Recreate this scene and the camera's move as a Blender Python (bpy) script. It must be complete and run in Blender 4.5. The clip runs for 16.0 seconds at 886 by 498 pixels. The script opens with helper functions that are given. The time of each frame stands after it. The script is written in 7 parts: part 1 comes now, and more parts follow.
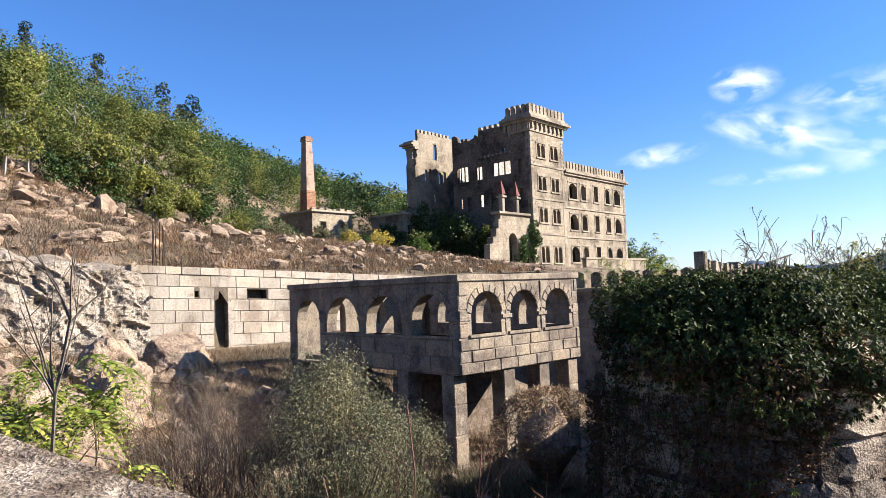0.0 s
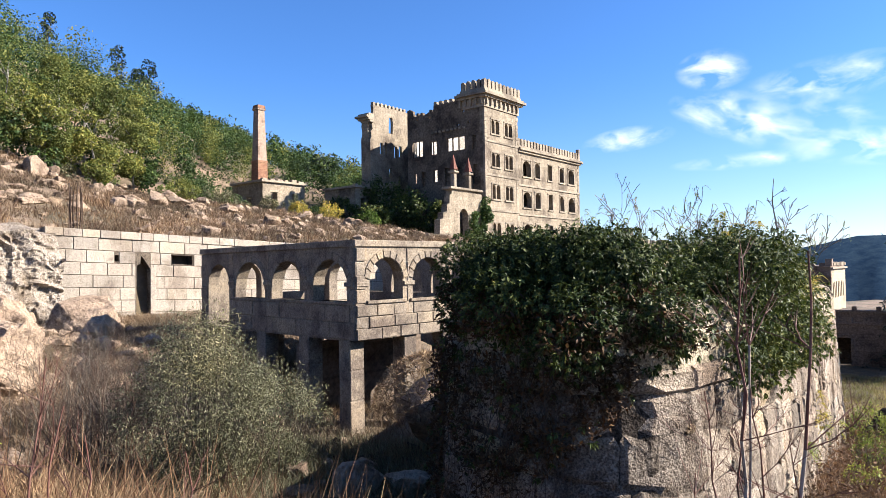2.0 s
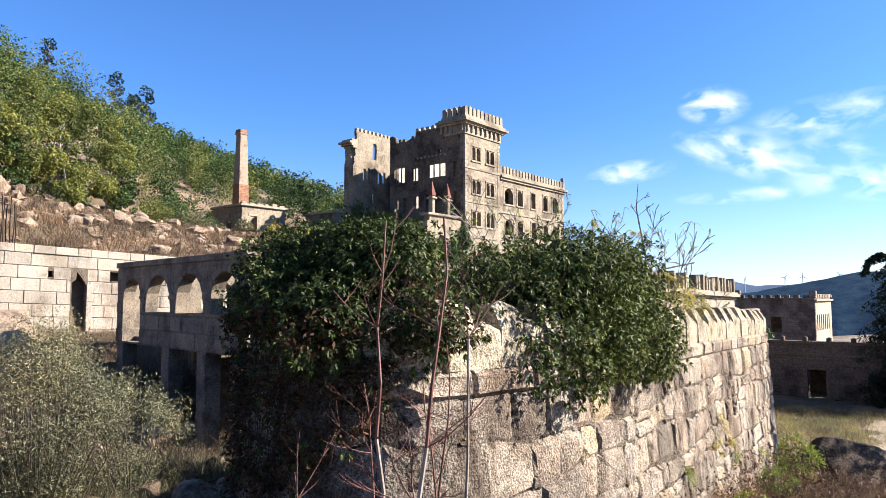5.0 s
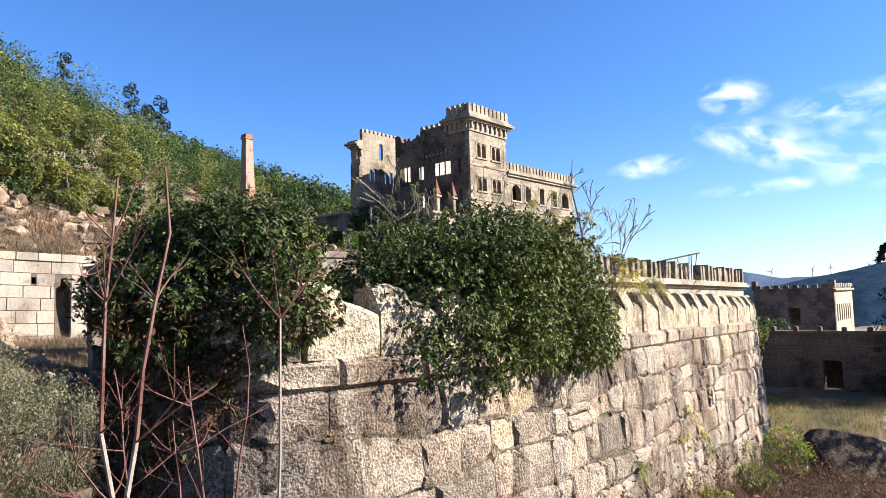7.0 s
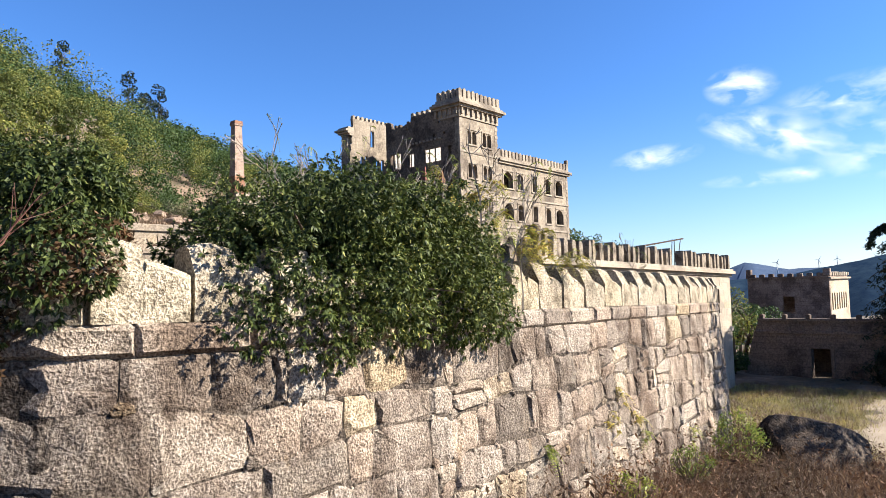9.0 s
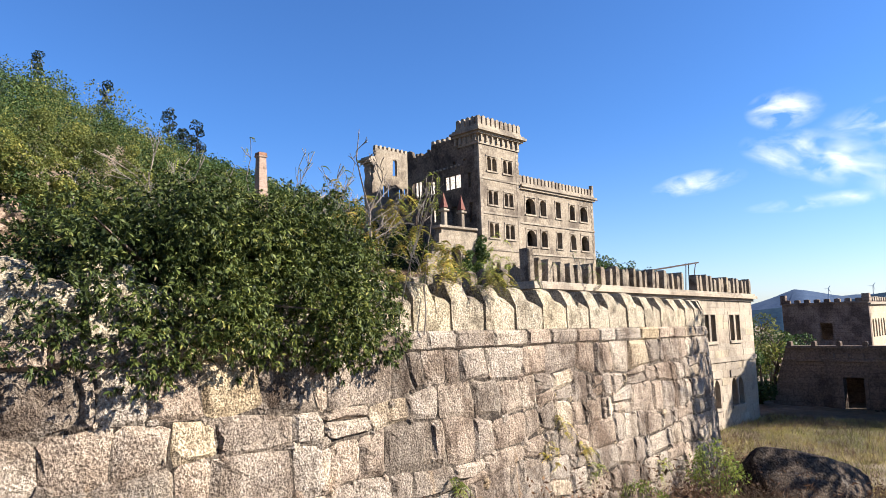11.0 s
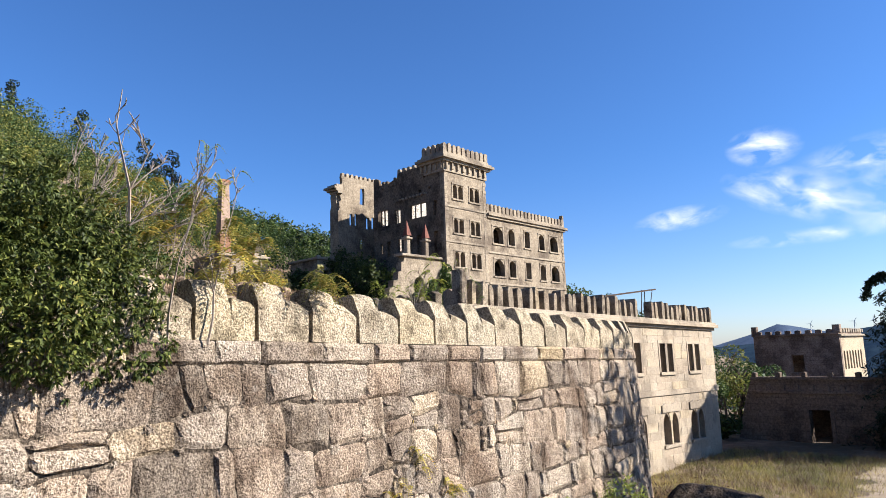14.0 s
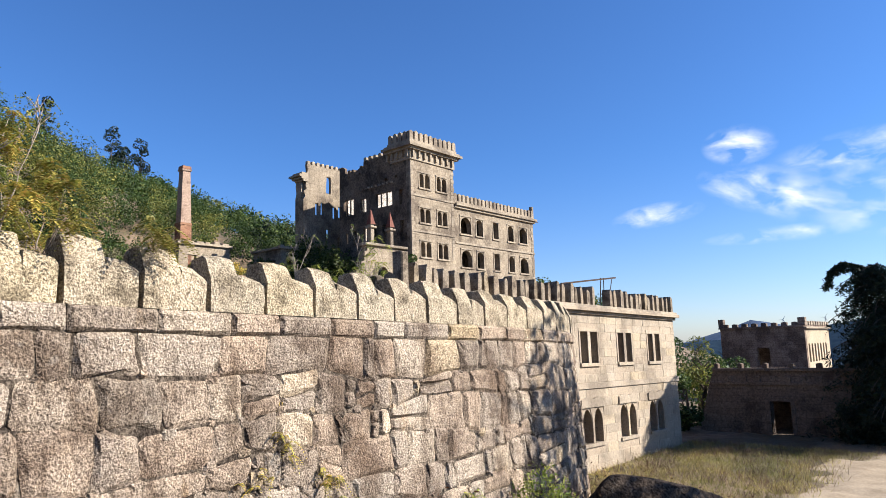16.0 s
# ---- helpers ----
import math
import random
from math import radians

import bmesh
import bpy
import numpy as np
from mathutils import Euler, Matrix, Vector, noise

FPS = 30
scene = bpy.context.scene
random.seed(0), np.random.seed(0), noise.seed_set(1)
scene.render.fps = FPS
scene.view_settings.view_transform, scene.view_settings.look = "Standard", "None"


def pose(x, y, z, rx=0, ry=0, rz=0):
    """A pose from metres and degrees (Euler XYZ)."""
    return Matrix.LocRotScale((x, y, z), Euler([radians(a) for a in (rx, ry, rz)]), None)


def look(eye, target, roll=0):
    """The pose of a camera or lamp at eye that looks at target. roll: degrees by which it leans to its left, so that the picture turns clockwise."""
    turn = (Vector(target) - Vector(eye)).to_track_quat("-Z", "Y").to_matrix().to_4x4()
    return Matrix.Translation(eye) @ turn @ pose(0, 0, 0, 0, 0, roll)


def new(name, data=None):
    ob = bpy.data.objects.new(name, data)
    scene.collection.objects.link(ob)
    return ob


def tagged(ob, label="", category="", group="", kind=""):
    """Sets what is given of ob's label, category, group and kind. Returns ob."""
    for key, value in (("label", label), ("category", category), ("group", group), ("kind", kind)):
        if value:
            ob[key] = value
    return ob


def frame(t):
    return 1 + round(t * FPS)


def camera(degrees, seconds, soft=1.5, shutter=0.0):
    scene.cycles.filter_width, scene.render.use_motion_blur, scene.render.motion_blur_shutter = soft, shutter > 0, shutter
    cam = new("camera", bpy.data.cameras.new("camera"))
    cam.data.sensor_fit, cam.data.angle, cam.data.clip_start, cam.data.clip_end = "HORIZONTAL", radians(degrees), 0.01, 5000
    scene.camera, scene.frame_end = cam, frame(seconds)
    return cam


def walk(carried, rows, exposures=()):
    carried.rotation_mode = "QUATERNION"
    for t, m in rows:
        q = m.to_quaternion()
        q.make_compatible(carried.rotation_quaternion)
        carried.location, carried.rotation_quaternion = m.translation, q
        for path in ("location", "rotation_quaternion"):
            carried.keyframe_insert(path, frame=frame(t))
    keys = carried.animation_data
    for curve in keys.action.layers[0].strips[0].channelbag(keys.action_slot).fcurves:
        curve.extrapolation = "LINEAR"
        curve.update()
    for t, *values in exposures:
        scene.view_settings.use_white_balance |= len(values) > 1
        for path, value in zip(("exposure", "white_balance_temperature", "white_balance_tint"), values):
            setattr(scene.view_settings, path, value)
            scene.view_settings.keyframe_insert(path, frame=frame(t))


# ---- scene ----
cam = camera(67.3, 16.0, soft=0.45)
METRES, EYE, TILT, LEAN, TURN = 14.0, 4.0, 3.5, 2.2, 0.0
ROWS = [
    (0.0, 0.0, 0.0, 0.0, -0.0, 0.0, 0.0),
    (0.5, 0.0286, 0.0001, -0.0056, -0.73, -0.55, -0.14),
    (1.0, 0.0556, 0.0037, -0.0104, -1.56, -1.53, -0.8),
    (1.5, 0.0859, 0.0033, -0.0149, -2.35, -2.12, -1.21),
    (2.0, 0.1143, 0.0036, -0.0181, -2.84, -1.91, -1.43),
    (2.5, 0.1462, 0.0013, -0.0195, -3.71, -0.39, -1.45),
    (3.0, 0.1736, 0.003, -0.0226, -3.18, 0.49, -2.35),
    (3.5, 0.2013, 0.0117, -0.0265, -3.09, 0.78, -2.94),
    (4.0, 0.2316, 0.019, -0.0319, -3.7, 0.58, -3.05),
    (6.5, 0.3663, 0.0672, -0.0516, -0.69, 0.93, -0.68),
    (7.0, 0.3924, 0.0784, -0.055, -0.81, 0.73, -0.62),
    (7.5, 0.4192, 0.0917, -0.0603, -0.76, 0.52, -0.48),
    (8.0, 0.4444, 0.1066, -0.0655, -0.61, 0.36, -0.41),
    (8.5, 0.4739, 0.1155, -0.0702, -0.65, 0.3, -0.38),
    (9.0, 0.5047, 0.1258, -0.0755, -0.38, -0.08, -0.67),
    (11.5, 0.6708, 0.1821, -0.0891, 3.78, 3.53, -0.16),
    (12.0, 0.6969, 0.2006, -0.0935, 4.15, 4.5, -0.36),
    (12.5, 0.7177, 0.2219, -0.0976, 4.07, 4.69, -0.47),
    (13.0, 0.7402, 0.2418, -0.1029, 3.69, 4.86, -0.44),
    (13.5, 0.7628, 0.2654, -0.1088, 2.81, 5.3, -0.37),
    (14.0, 0.7844, 0.2876, -0.1145, 1.77, 5.36, -0.28),
    (14.5, 0.8087, 0.3104, -0.1202, 1.13, 5.32, -0.31),
    (15.0, 0.8318, 0.3343, -0.1267, 0.59, 5.29, -0.46),
    (15.5, 0.8555, 0.3548, -0.1321, 0.27, 5.24, -0.49),
    (16.0, 0.8757, 0.379, -0.1392, -0.05, 4.92, -0.53),
]
EXPOSURES = [(0.0, 1.38), (3.5, 1.54), (7.0, 1.5), (9.0, 1.41), (12.5, 1.23), (16.0, 1.12)]
walk(cam, [(t, pose(0, 0, EYE, TILT, LEAN, TURN) @ pose(METRES * x, METRES * y, METRES * z, 90 + pitch, roll, yaw)) for t, x, y, z, yaw, pitch, roll in ROWS], EXPOSURES)

# ---- light ----
SUN_AZ, SUN_EL = 93.0, 31.0     # degrees, clockwise from +y
world = bpy.data.worlds.new("sky")
scene.world = world
world.use_nodes = True
wn = world.node_tree
sky = wn.nodes.new("ShaderNodeTexSky")
sky.sky_type, sky.sun_disc = "NISHITA", False
sky.sun_elevation, sky.sun_rotation = radians(SUN_EL), radians(SUN_AZ)
sky.altitude, sky.air_density, sky.dust_density, sky.ozone_density = 600, 1.0, 0.6, 3.0
tint = wn.nodes.new("ShaderNodeMix")
tint.data_type, tint.blend_type = "RGBA", "MULTIPLY"
tint.inputs[0].default_value, tint.inputs[7].default_value = 1.0, (0.54, 0.95, 1.40, 1)
wn.links.new(sky.outputs[0], tint.inputs[6])
up = wn.nodes.new("ShaderNodeSeparateXYZ")
wn.links.new(wn.nodes.new("ShaderNodeTexCoord").outputs["Generated"], up.inputs[0])
haze = wn.nodes.new("ShaderNodeMapRange")                # the air pales towards the horizon
haze.interpolation_type = "SMOOTHSTEP"
haze.inputs[1].default_value, haze.inputs[2].default_value, haze.inputs[3].default_value, haze.inputs[4].default_value = -0.05, 0.30, 1.0, 0.0
wn.links.new(up.outputs[2], haze.inputs[0])
air = wn.nodes.new("ShaderNodeMix")
air.data_type = "RGBA"
air.inputs[6].default_value, air.inputs[7].default_value = (0.565, 0.935, 1.42, 1), (1.02, 1.08, 1.36, 1)
wn.links.new(haze.outputs[0], air.inputs[0]), wn.links.new(air.outputs[2], tint.inputs[7])
wn.links.new(tint.outputs[2], wn.nodes["Background"].inputs[0])
wn.nodes["Background"].inputs[1].default_value = 0.0615
sun_data = bpy.data.lights.new("sun", "SUN")
sun_data.energy, sun_data.angle, sun_data.color = 6.6, radians(0.5), (1.0, 0.925, 0.845)
sun = new("sun", sun_data)
sx, sy = math.sin(radians(SUN_AZ)), math.cos(radians(SUN_AZ))
sun.matrix_world = look((sx * 50, sy * 50, 50 * math.tan(radians(SUN_EL))), (0, 0, 0))

# ---- materials ----
def nodes_of(name):
    m = bpy.data.materials.new(name)
    m.use_nodes = True
    t = m.node_tree
    return m, t, t.nodes["Principled BSDF"]


def noise_node(t, scale, detail=6.0, rough=0.6, vec=None):
    n = t.nodes.new("ShaderNodeTexNoise")
    n.inputs["Scale"].default_value, n.inputs["Detail"].default_value, n.inputs["Roughness"].default_value = scale, detail, rough
    if vec is not None:
        t.links.new(vec, n.inputs["Vector"])
    return n


def ramp(t, src, stops):
    r = t.nodes.new("ShaderNodeValToRGB")
    while len(r.color_ramp.elements) < len(stops):
        r.color_ramp.elements.new(0.5)
    for e, (p, c) in zip(r.color_ramp.elements, stops):
        e.position, e.color = p, (*c, 1)
    t.links.new(src, r.inputs[0])
    return r


def mix(t, a, b, fac, kind="MIX"):
    m = t.nodes.new("ShaderNodeMix")
    m.data_type, m.blend_type = "RGBA", kind
    for sock, val in ((m.inputs[0], fac), (m.inputs[6], a), (m.inputs[7], b)):
        if hasattr(val, "is_linked"):
            t.links.new(val, sock)
        elif isinstance(val, tuple):
            sock.default_value = (*val, 1)
        else:
            sock.default_value = val
    return m.outputs[2]


def bump(t, p, heights):
    """heights: (socket, strength, distance) from coarse to fine."""
    last = None
    for sock, strength, dist in heights:
        b = t.nodes.new("ShaderNodeBump")
        b.inputs["Strength"].default_value, b.inputs["Distance"].default_value = strength, dist
        t.links.new(sock, b.inputs["Height"])
        if last is not None:
            t.links.new(last, b.inputs["Normal"])
        last = b.outputs[0]
    t.links.new(last, p.inputs["Normal"])


def stone(name, base, dark, warm, grain=40.0, stain=0.8, relief=0.02, joints=None, vary=0.5, lichen=0.45, speck=0.9, streak=0.0):
    """Granite: crystals, stains, lichen and a tone of its own for each block. joints: width and height of drawn far-off ashlar."""
    m, t, p = nodes_of(name)
    p.inputs["Roughness"].default_value = 0.92
    p.inputs["Specular IOR Level"].default_value = 0.15
    pos = t.nodes.new("ShaderNodeNewGeometry").outputs["Position"]
    tex = t.nodes.new("ShaderNodeTexCoord").outputs["Object"]
    big = noise_node(t, stain, 8, 0.65, pos)
    fine = noise_node(t, grain, 2.6, 0.6, pos)
    mid = noise_node(t, 9.0, 5, 0.66, pos)
    base, dark, warm = (tuple(0.52 * c for c in k) for k in (base, dark, warm))
    blotch = ramp(t, big.outputs[0], [(0.40, dark), (0.50, base), (0.64, warm)])
    crystal = ramp(t, fine.outputs[0], [(0.36, (0.2, 0.165, 0.145)), (0.47, (0.66, 0.63, 0.6)), (0.55, (1.0, 0.99, 0.97)), (0.66, (1.42, 1.4, 1.37))])
    col = mix(t, blotch.outputs[0], crystal.outputs[0], speck, "MULTIPLY")
    spots = ramp(t, mid.outputs[0], [(0.32, (0.45, 0.43, 0.40)), (0.46, (1, 1, 1)), (0.66, (1.12, 1.1, 1.05))])
    col = mix(t, col, spots.outputs[0], lichen, "MULTIPLY")
    if streak:                                    # rain streaks and lichen crusts
        mp = t.nodes.new("ShaderNodeMapping")
        mp.inputs["Scale"].default_value = (2.6, 2.6, 0.45)
        t.links.new(pos, mp.inputs[0])
        run = noise_node(t, 1.0, 6, 0.7, mp.outputs[0])
        wet = ramp(t, run.outputs[0], [(0.34, (0.38, 0.33, 0.29)), (0.47, (0.95, 0.93, 0.9)), (0.62, (1.06, 1.03, 0.98)), (0.72, (1.2, 1.0, 0.72))])
        col = mix(t, col, wet.outputs[0], streak, "MULTIPLY")
        crust = noise_node(t, 5.5, 4, 0.5, pos)
        pale = ramp(t, crust.outputs[0], [(0.62, (0, 0, 0)), (0.70, (1, 1, 1))])
        col = mix(t, col, (0.33, 0.315, 0.28), mix(t, (0, 0, 0), pale.outputs[0], 0.35 * streak))
    info = t.nodes.new("ShaderNodeObjectInfo").outputs["Random"]
    isl = t.nodes.new("ShaderNodeNewGeometry").outputs["Random Per Island"]
    add = t.nodes.new("ShaderNodeMath")
    add.operation = "FRACT"
    s2 = t.nodes.new("ShaderNodeMath")
    s2.operation = "ADD"
    t.links.new(info, s2.inputs[0]), t.links.new(isl, s2.inputs[1]), t.links.new(s2.outputs[0], add.inputs[0])
    own = ramp(t, add.outputs[0], [(0.0, (0.6, 0.57, 0.54)), (0.2, (0.84, 0.79, 0.75)), (0.42, (1, 0.98, 0.95)), (0.58, (1.08, 0.97, 0.87)), (0.72, (0.84, 0.755, 0.69)), (0.86, (1.14, 1.1, 1.03)), (0.93, (1.2, 1.08, 0.82)), (1.0, (1.42, 1.38, 1.3))])
    col = mix(t, col, own.outputs[0], vary, "MULTIPLY")
    hs = [(mid.outputs[0], 1.0, relief), (fine.outputs[0], 1.0, relief * 0.45)]
    if joints:
        br = t.nodes.new("ShaderNodeTexBrick")
        uv = t.nodes.new("ShaderNodeUVMap").outputs[0]
        t.links.new(uv, br.inputs["Vector"])
        br.inputs["Scale"].default_value = 1.0
        br.inputs["Brick Width"].default_value, br.inputs["Row Height"].default_value = joints
        br.inputs["Mortar Size"].default_value, br.inputs["Mortar Smooth"].default_value = 0.022, 0.3
        br.inputs["Color1"].default_value, br.inputs["Color2"].default_value = (1.1, 1.08, 1.05, 1), (0.82, 0.78, 0.74, 1)
        br.inputs["Mortar"].default_value = (0.55, 0.5, 0.46, 1)
        col = mix(t, col, br.outputs[0], 0.5, "MULTIPLY")
        hs.insert(0, (br.outputs[1], -0.5, 0.03))
    t.links.new(col, p.inputs["Base Color"])
    bump(t, p, hs)
    return m


def leafy(name, stops, rough=0.5, through_light=0.25, spec=0.22):
    m, t, p = nodes_of(name)
    isl = t.nodes.new("ShaderNodeNewGeometry")
    r = ramp(t, isl.outputs["Random Per Island"], [(q, tuple(0.56 * v for v in c)) for q, c in stops])
    n = noise_node(t, 0.35, 3, 0.55, isl.outputs["Position"])
    tone = ramp(t, n.outputs[0], [(0.36, (0.5, 0.58, 0.55)), (0.5, (0.95, 0.97, 0.9)), (0.64, (1.45, 1.35, 1.1))])
    col = mix(t, r.outputs[0], tone.outputs[0], 0.85, "MULTIPLY")
    t.links.new(col, p.inputs["Base Color"])
    p.inputs["Roughness"].default_value = rough
    p.inputs["Specular IOR Level"].default_value = spec
    tr = t.nodes.new("ShaderNodeBsdfTranslucent")
    t.links.new(col, tr.inputs[0])
    ms = t.nodes.new("ShaderNodeMixShader")
    ms.inputs[0].default_value = through_light
    t.links.new(p.outputs[0], ms.inputs[1]), t.links.new(tr.outputs[0], ms.inputs[2])
    t.links.new(ms.outputs[0], t.nodes["Material Output"].inputs[0])
    return m


def plain(name, a, b, scale=8.0, rough=0.85, relief=0.01, metal=0.0, spec=0.25):
    m, t, p = nodes_of(name)
    pos = t.nodes.new("ShaderNodeNewGeometry").outputs["Position"]
    n, f = noise_node(t, scale, 7, 0.65, pos), noise_node(t, scale * 7, 4, 0.6, pos)
    r = ramp(t, n.outputs[0], [(0.35, tuple(0.48 * v for v in a)), (0.65, tuple(0.48 * v for v in b))])
    g = ramp(t, f.outputs[0], [(0.3, (0.7, 0.7, 0.7)), (0.7, (1.2, 1.2, 1.2))])
    t.links.new(mix(t, r.outputs[0], g.outputs[0], 0.6, "MULTIPLY"), p.inputs["Base Color"])
    p.inputs["Roughness"].default_value, p.inputs["Metallic"].default_value = rough, metal
    p.inputs["Specular IOR Level"].default_value = spec
    bump(t, p, [(n.outputs[0], 0.6, relief), (f.outputs[0], 0.4, relief * 0.4)])
    return m


M_RUBBLE = stone("rough_granite", (0.575, 0.515, 0.45), (0.30, 0.248, 0.205), (0.71, 0.645, 0.56), 44, 1.15, 0.06, vary=1.0, lichen=0.8, speck=0.78, streak=0.8)
M_MORTAR = stone("packed_joint", (0.17, 0.138, 0.108), (0.07, 0.055, 0.043), (0.3, 0.25, 0.195), 30, 3.2, 0.05, vary=0.0)
M_MERLON = stone("lichened_granite", (0.66, 0.59, 0.455), (0.36, 0.315, 0.235), (0.74, 0.665, 0.52), 44, 2.2, 0.045, vary=0.35, lichen=0.85, speck=0.75, streak=0.4)
M_PALE = stone("pale_ashlar", (0.60, 0.54, 0.46), (0.42, 0.36, 0.30), (0.66, 0.59, 0.50), 30, 0.7, 0.02, vary=0.4, lichen=0.4, speck=0.45, streak=0.3)
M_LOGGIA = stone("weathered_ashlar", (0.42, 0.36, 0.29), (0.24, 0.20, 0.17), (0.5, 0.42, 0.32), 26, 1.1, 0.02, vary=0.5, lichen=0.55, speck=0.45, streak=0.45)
M_HOTEL = stone("hotel_granite", (0.46, 0.395, 0.305), (0.23, 0.19, 0.15), (0.55, 0.47, 0.36), 7, 0.35, 0.03, joints=(0.95, 0.42), vary=0.0, lichen=0.5, speck=0.4, streak=0.35)
M_HOTEL_TRIM = stone("hotel_dressed_granite", (0.5, 0.43, 0.335), (0.3, 0.25, 0.195), (0.58, 0.495, 0.375), 7, 0.4, 0.03, vary=0.2, lichen=0.35, speck=0.35)
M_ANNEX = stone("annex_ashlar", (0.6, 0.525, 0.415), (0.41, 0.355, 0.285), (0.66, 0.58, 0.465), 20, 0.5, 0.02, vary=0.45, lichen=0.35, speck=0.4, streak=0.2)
# Granite with the shade of gatehouse and interiors darkened into its colour.
M_SHADESTONE = stone("granite_darkened_for_shade", (0.25, 0.195, 0.155), (0.12, 0.092, 0.075), (0.31, 0.24, 0.185), 8, 0.35, 0.03, joints=(0.9, 0.4), vary=0.0, speck=0.4)
M_ROCK = stone("bare_rock", (0.50, 0.38, 0.285), (0.24, 0.172, 0.125), (0.62, 0.475, 0.355), 14, 0.7, 0.07, vary=0.35, lichen=0.6, speck=0.4, streak=0.25)
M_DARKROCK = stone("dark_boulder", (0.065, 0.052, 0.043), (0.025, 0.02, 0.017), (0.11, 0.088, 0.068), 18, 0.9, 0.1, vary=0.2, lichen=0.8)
M_YARDROCK = stone("brown_weathered_boulder", (0.13, 0.1, 0.078), (0.06, 0.046, 0.036), (0.19, 0.148, 0.112), 22, 0.9, 0.06, vary=0.1, lichen=0.85, streak=0.4)
M_WHITEROCK = stone("pale_quarried_rock", (0.58, 0.51, 0.43), (0.3, 0.24, 0.18), (0.66, 0.58, 0.49), 22, 0.7, 0.09, vary=0.1, lichen=0.75, speck=0.7, streak=0.5)
# Rough masonry, its colour darkened to deepen the shade on the hotel's side.
M_SHADED_ROUGHWALL = stone("rough_masonry_darkened_for_shade", (0.27, 0.215, 0.165), (0.12, 0.095, 0.075), (0.34, 0.27, 0.2), 6, 0.45, 0.05, joints=(0.62, 0.34), vary=0.0, lichen=0.7, speck=0.5)
# Gatehouse granite toned for its shaded front; the sunlit side takes pale ashlar.
M_GATE = stone("shaded_gatehouse_granite", (0.40, 0.315, 0.255), (0.22, 0.17, 0.14), (0.46, 0.37, 0.3), 8, 0.4, 0.03, joints=(0.9, 0.4), vary=0.0, lichen=0.45, speck=0.4)
M_POST = stone("weathered_parapet_granite", (0.40, 0.345, 0.27), (0.17, 0.14, 0.11), (0.5, 0.43, 0.33), 20, 1.4, 0.03, vary=0.5, lichen=0.6, speck=0.5)
M_JOINT = stone("recessed_joint", (0.2, 0.165, 0.13), (0.12, 0.1, 0.08), (0.26, 0.21, 0.16), 30, 1.0, 0.02, vary=0.0)
M_BRICK = stone("red_chimney_brick", (0.44, 0.23, 0.15), (0.26, 0.15, 0.11), (0.5, 0.3, 0.19), 9, 0.8, 0.02, joints=(0.5, 0.16), vary=0.0, speck=0.3)
M_BRICKTOP = stone("faded_chimney_brick", (0.58, 0.43, 0.34), (0.36, 0.26, 0.2), (0.6, 0.46, 0.36), 9, 0.8, 0.02, joints=(0.5, 0.16), vary=0.0, speck=0.3)
M_PLASTER = stone("lime_plaster", (0.85, 0.8, 0.72), (0.6, 0.54, 0.46), (0.9, 0.86, 0.78), 10, 0.3, 0.02, vary=0.0, lichen=0.3)
M_TILE = plain("red_roof_tile", (0.22, 0.08, 0.06), (0.32, 0.13, 0.09), 4)
M_TWIG = plain("grey_twig", (0.16, 0.125, 0.09), (0.3, 0.25, 0.19), 20)
M_RED = plain("red_stem", (0.15, 0.05, 0.035), (0.33, 0.17, 0.125), 5, 0.6)
M_BROWNSTEM = plain("brown_twig", (0.08, 0.045, 0.03), (0.17, 0.10, 0.07), 20)
M_PALESTEM = plain("pale_stem", (0.36, 0.28, 0.21), (0.58, 0.5, 0.42), 6, 0.7)
M_BARK = plain("bark", (0.09, 0.065, 0.045), (0.2, 0.15, 0.11), 6)
M_BIRCH = plain("birch_bark", (0.32, 0.29, 0.24), (0.55, 0.52, 0.46), 3)
M_IRON = plain("rusted_iron", (0.06, 0.035, 0.025), (0.13, 0.08, 0.05), 10, 0.7)
M_WHITE = plain("white_paint", (0.75, 0.76, 0.78), (0.8, 0.8, 0.8), 2, 0.5)
M_IVY = leafy("ivy_leaf", [(0.0, (0.03, 0.046, 0.012)), (0.55, (0.085, 0.122, 0.03)), (0.9, (0.165, 0.2, 0.05)), (1.0, (0.34, 0.33, 0.1))], 0.58, 0.2, 0.2)
M_IVYBR = leafy("withered_leaf", [(0.0, (0.06, 0.03, 0.015)), (0.6, (0.13, 0.065, 0.03)), (1.0, (0.2, 0.11, 0.05))], 0.7, 0.2)
M_SHRUB = leafy("grey_green_leaf", [(0.0, (0.1, 0.1, 0.056)), (0.6, (0.235, 0.228, 0.135)), (1.0, (0.46, 0.43, 0.28))], 0.55, 0.25)
M_YELLOW = leafy("yellowing_leaf", [(0.0, (0.26, 0.28, 0.05)), (0.5, (0.52, 0.45, 0.10)), (0.85, (0.75, 0.6, 0.16)), (1.0, (0.6, 0.32, 0.1))], 0.5, 0.4)
M_YELLOWGREEN = leafy("yellow_green_leaf", [(0.0, (0.16, 0.24, 0.04)), (0.6, (0.36, 0.42, 0.08)), (1.0, (0.6, 0.58, 0.16))], 0.5, 0.4)
M_GREENF = leafy("bright_green_leaf", [(0.0, (0.06, 0.12, 0.02)), (0.6, (0.14, 0.24, 0.04)), (1.0, (0.25, 0.34, 0.07))], 0.5, 0.35)
M_WOOD1 = leafy("wood_leaf", [(0.0, (0.03, 0.062, 0.02)), (0.5, (0.07, 0.13, 0.036)), (1.0, (0.14, 0.2, 0.055))], 0.6, 0.3)
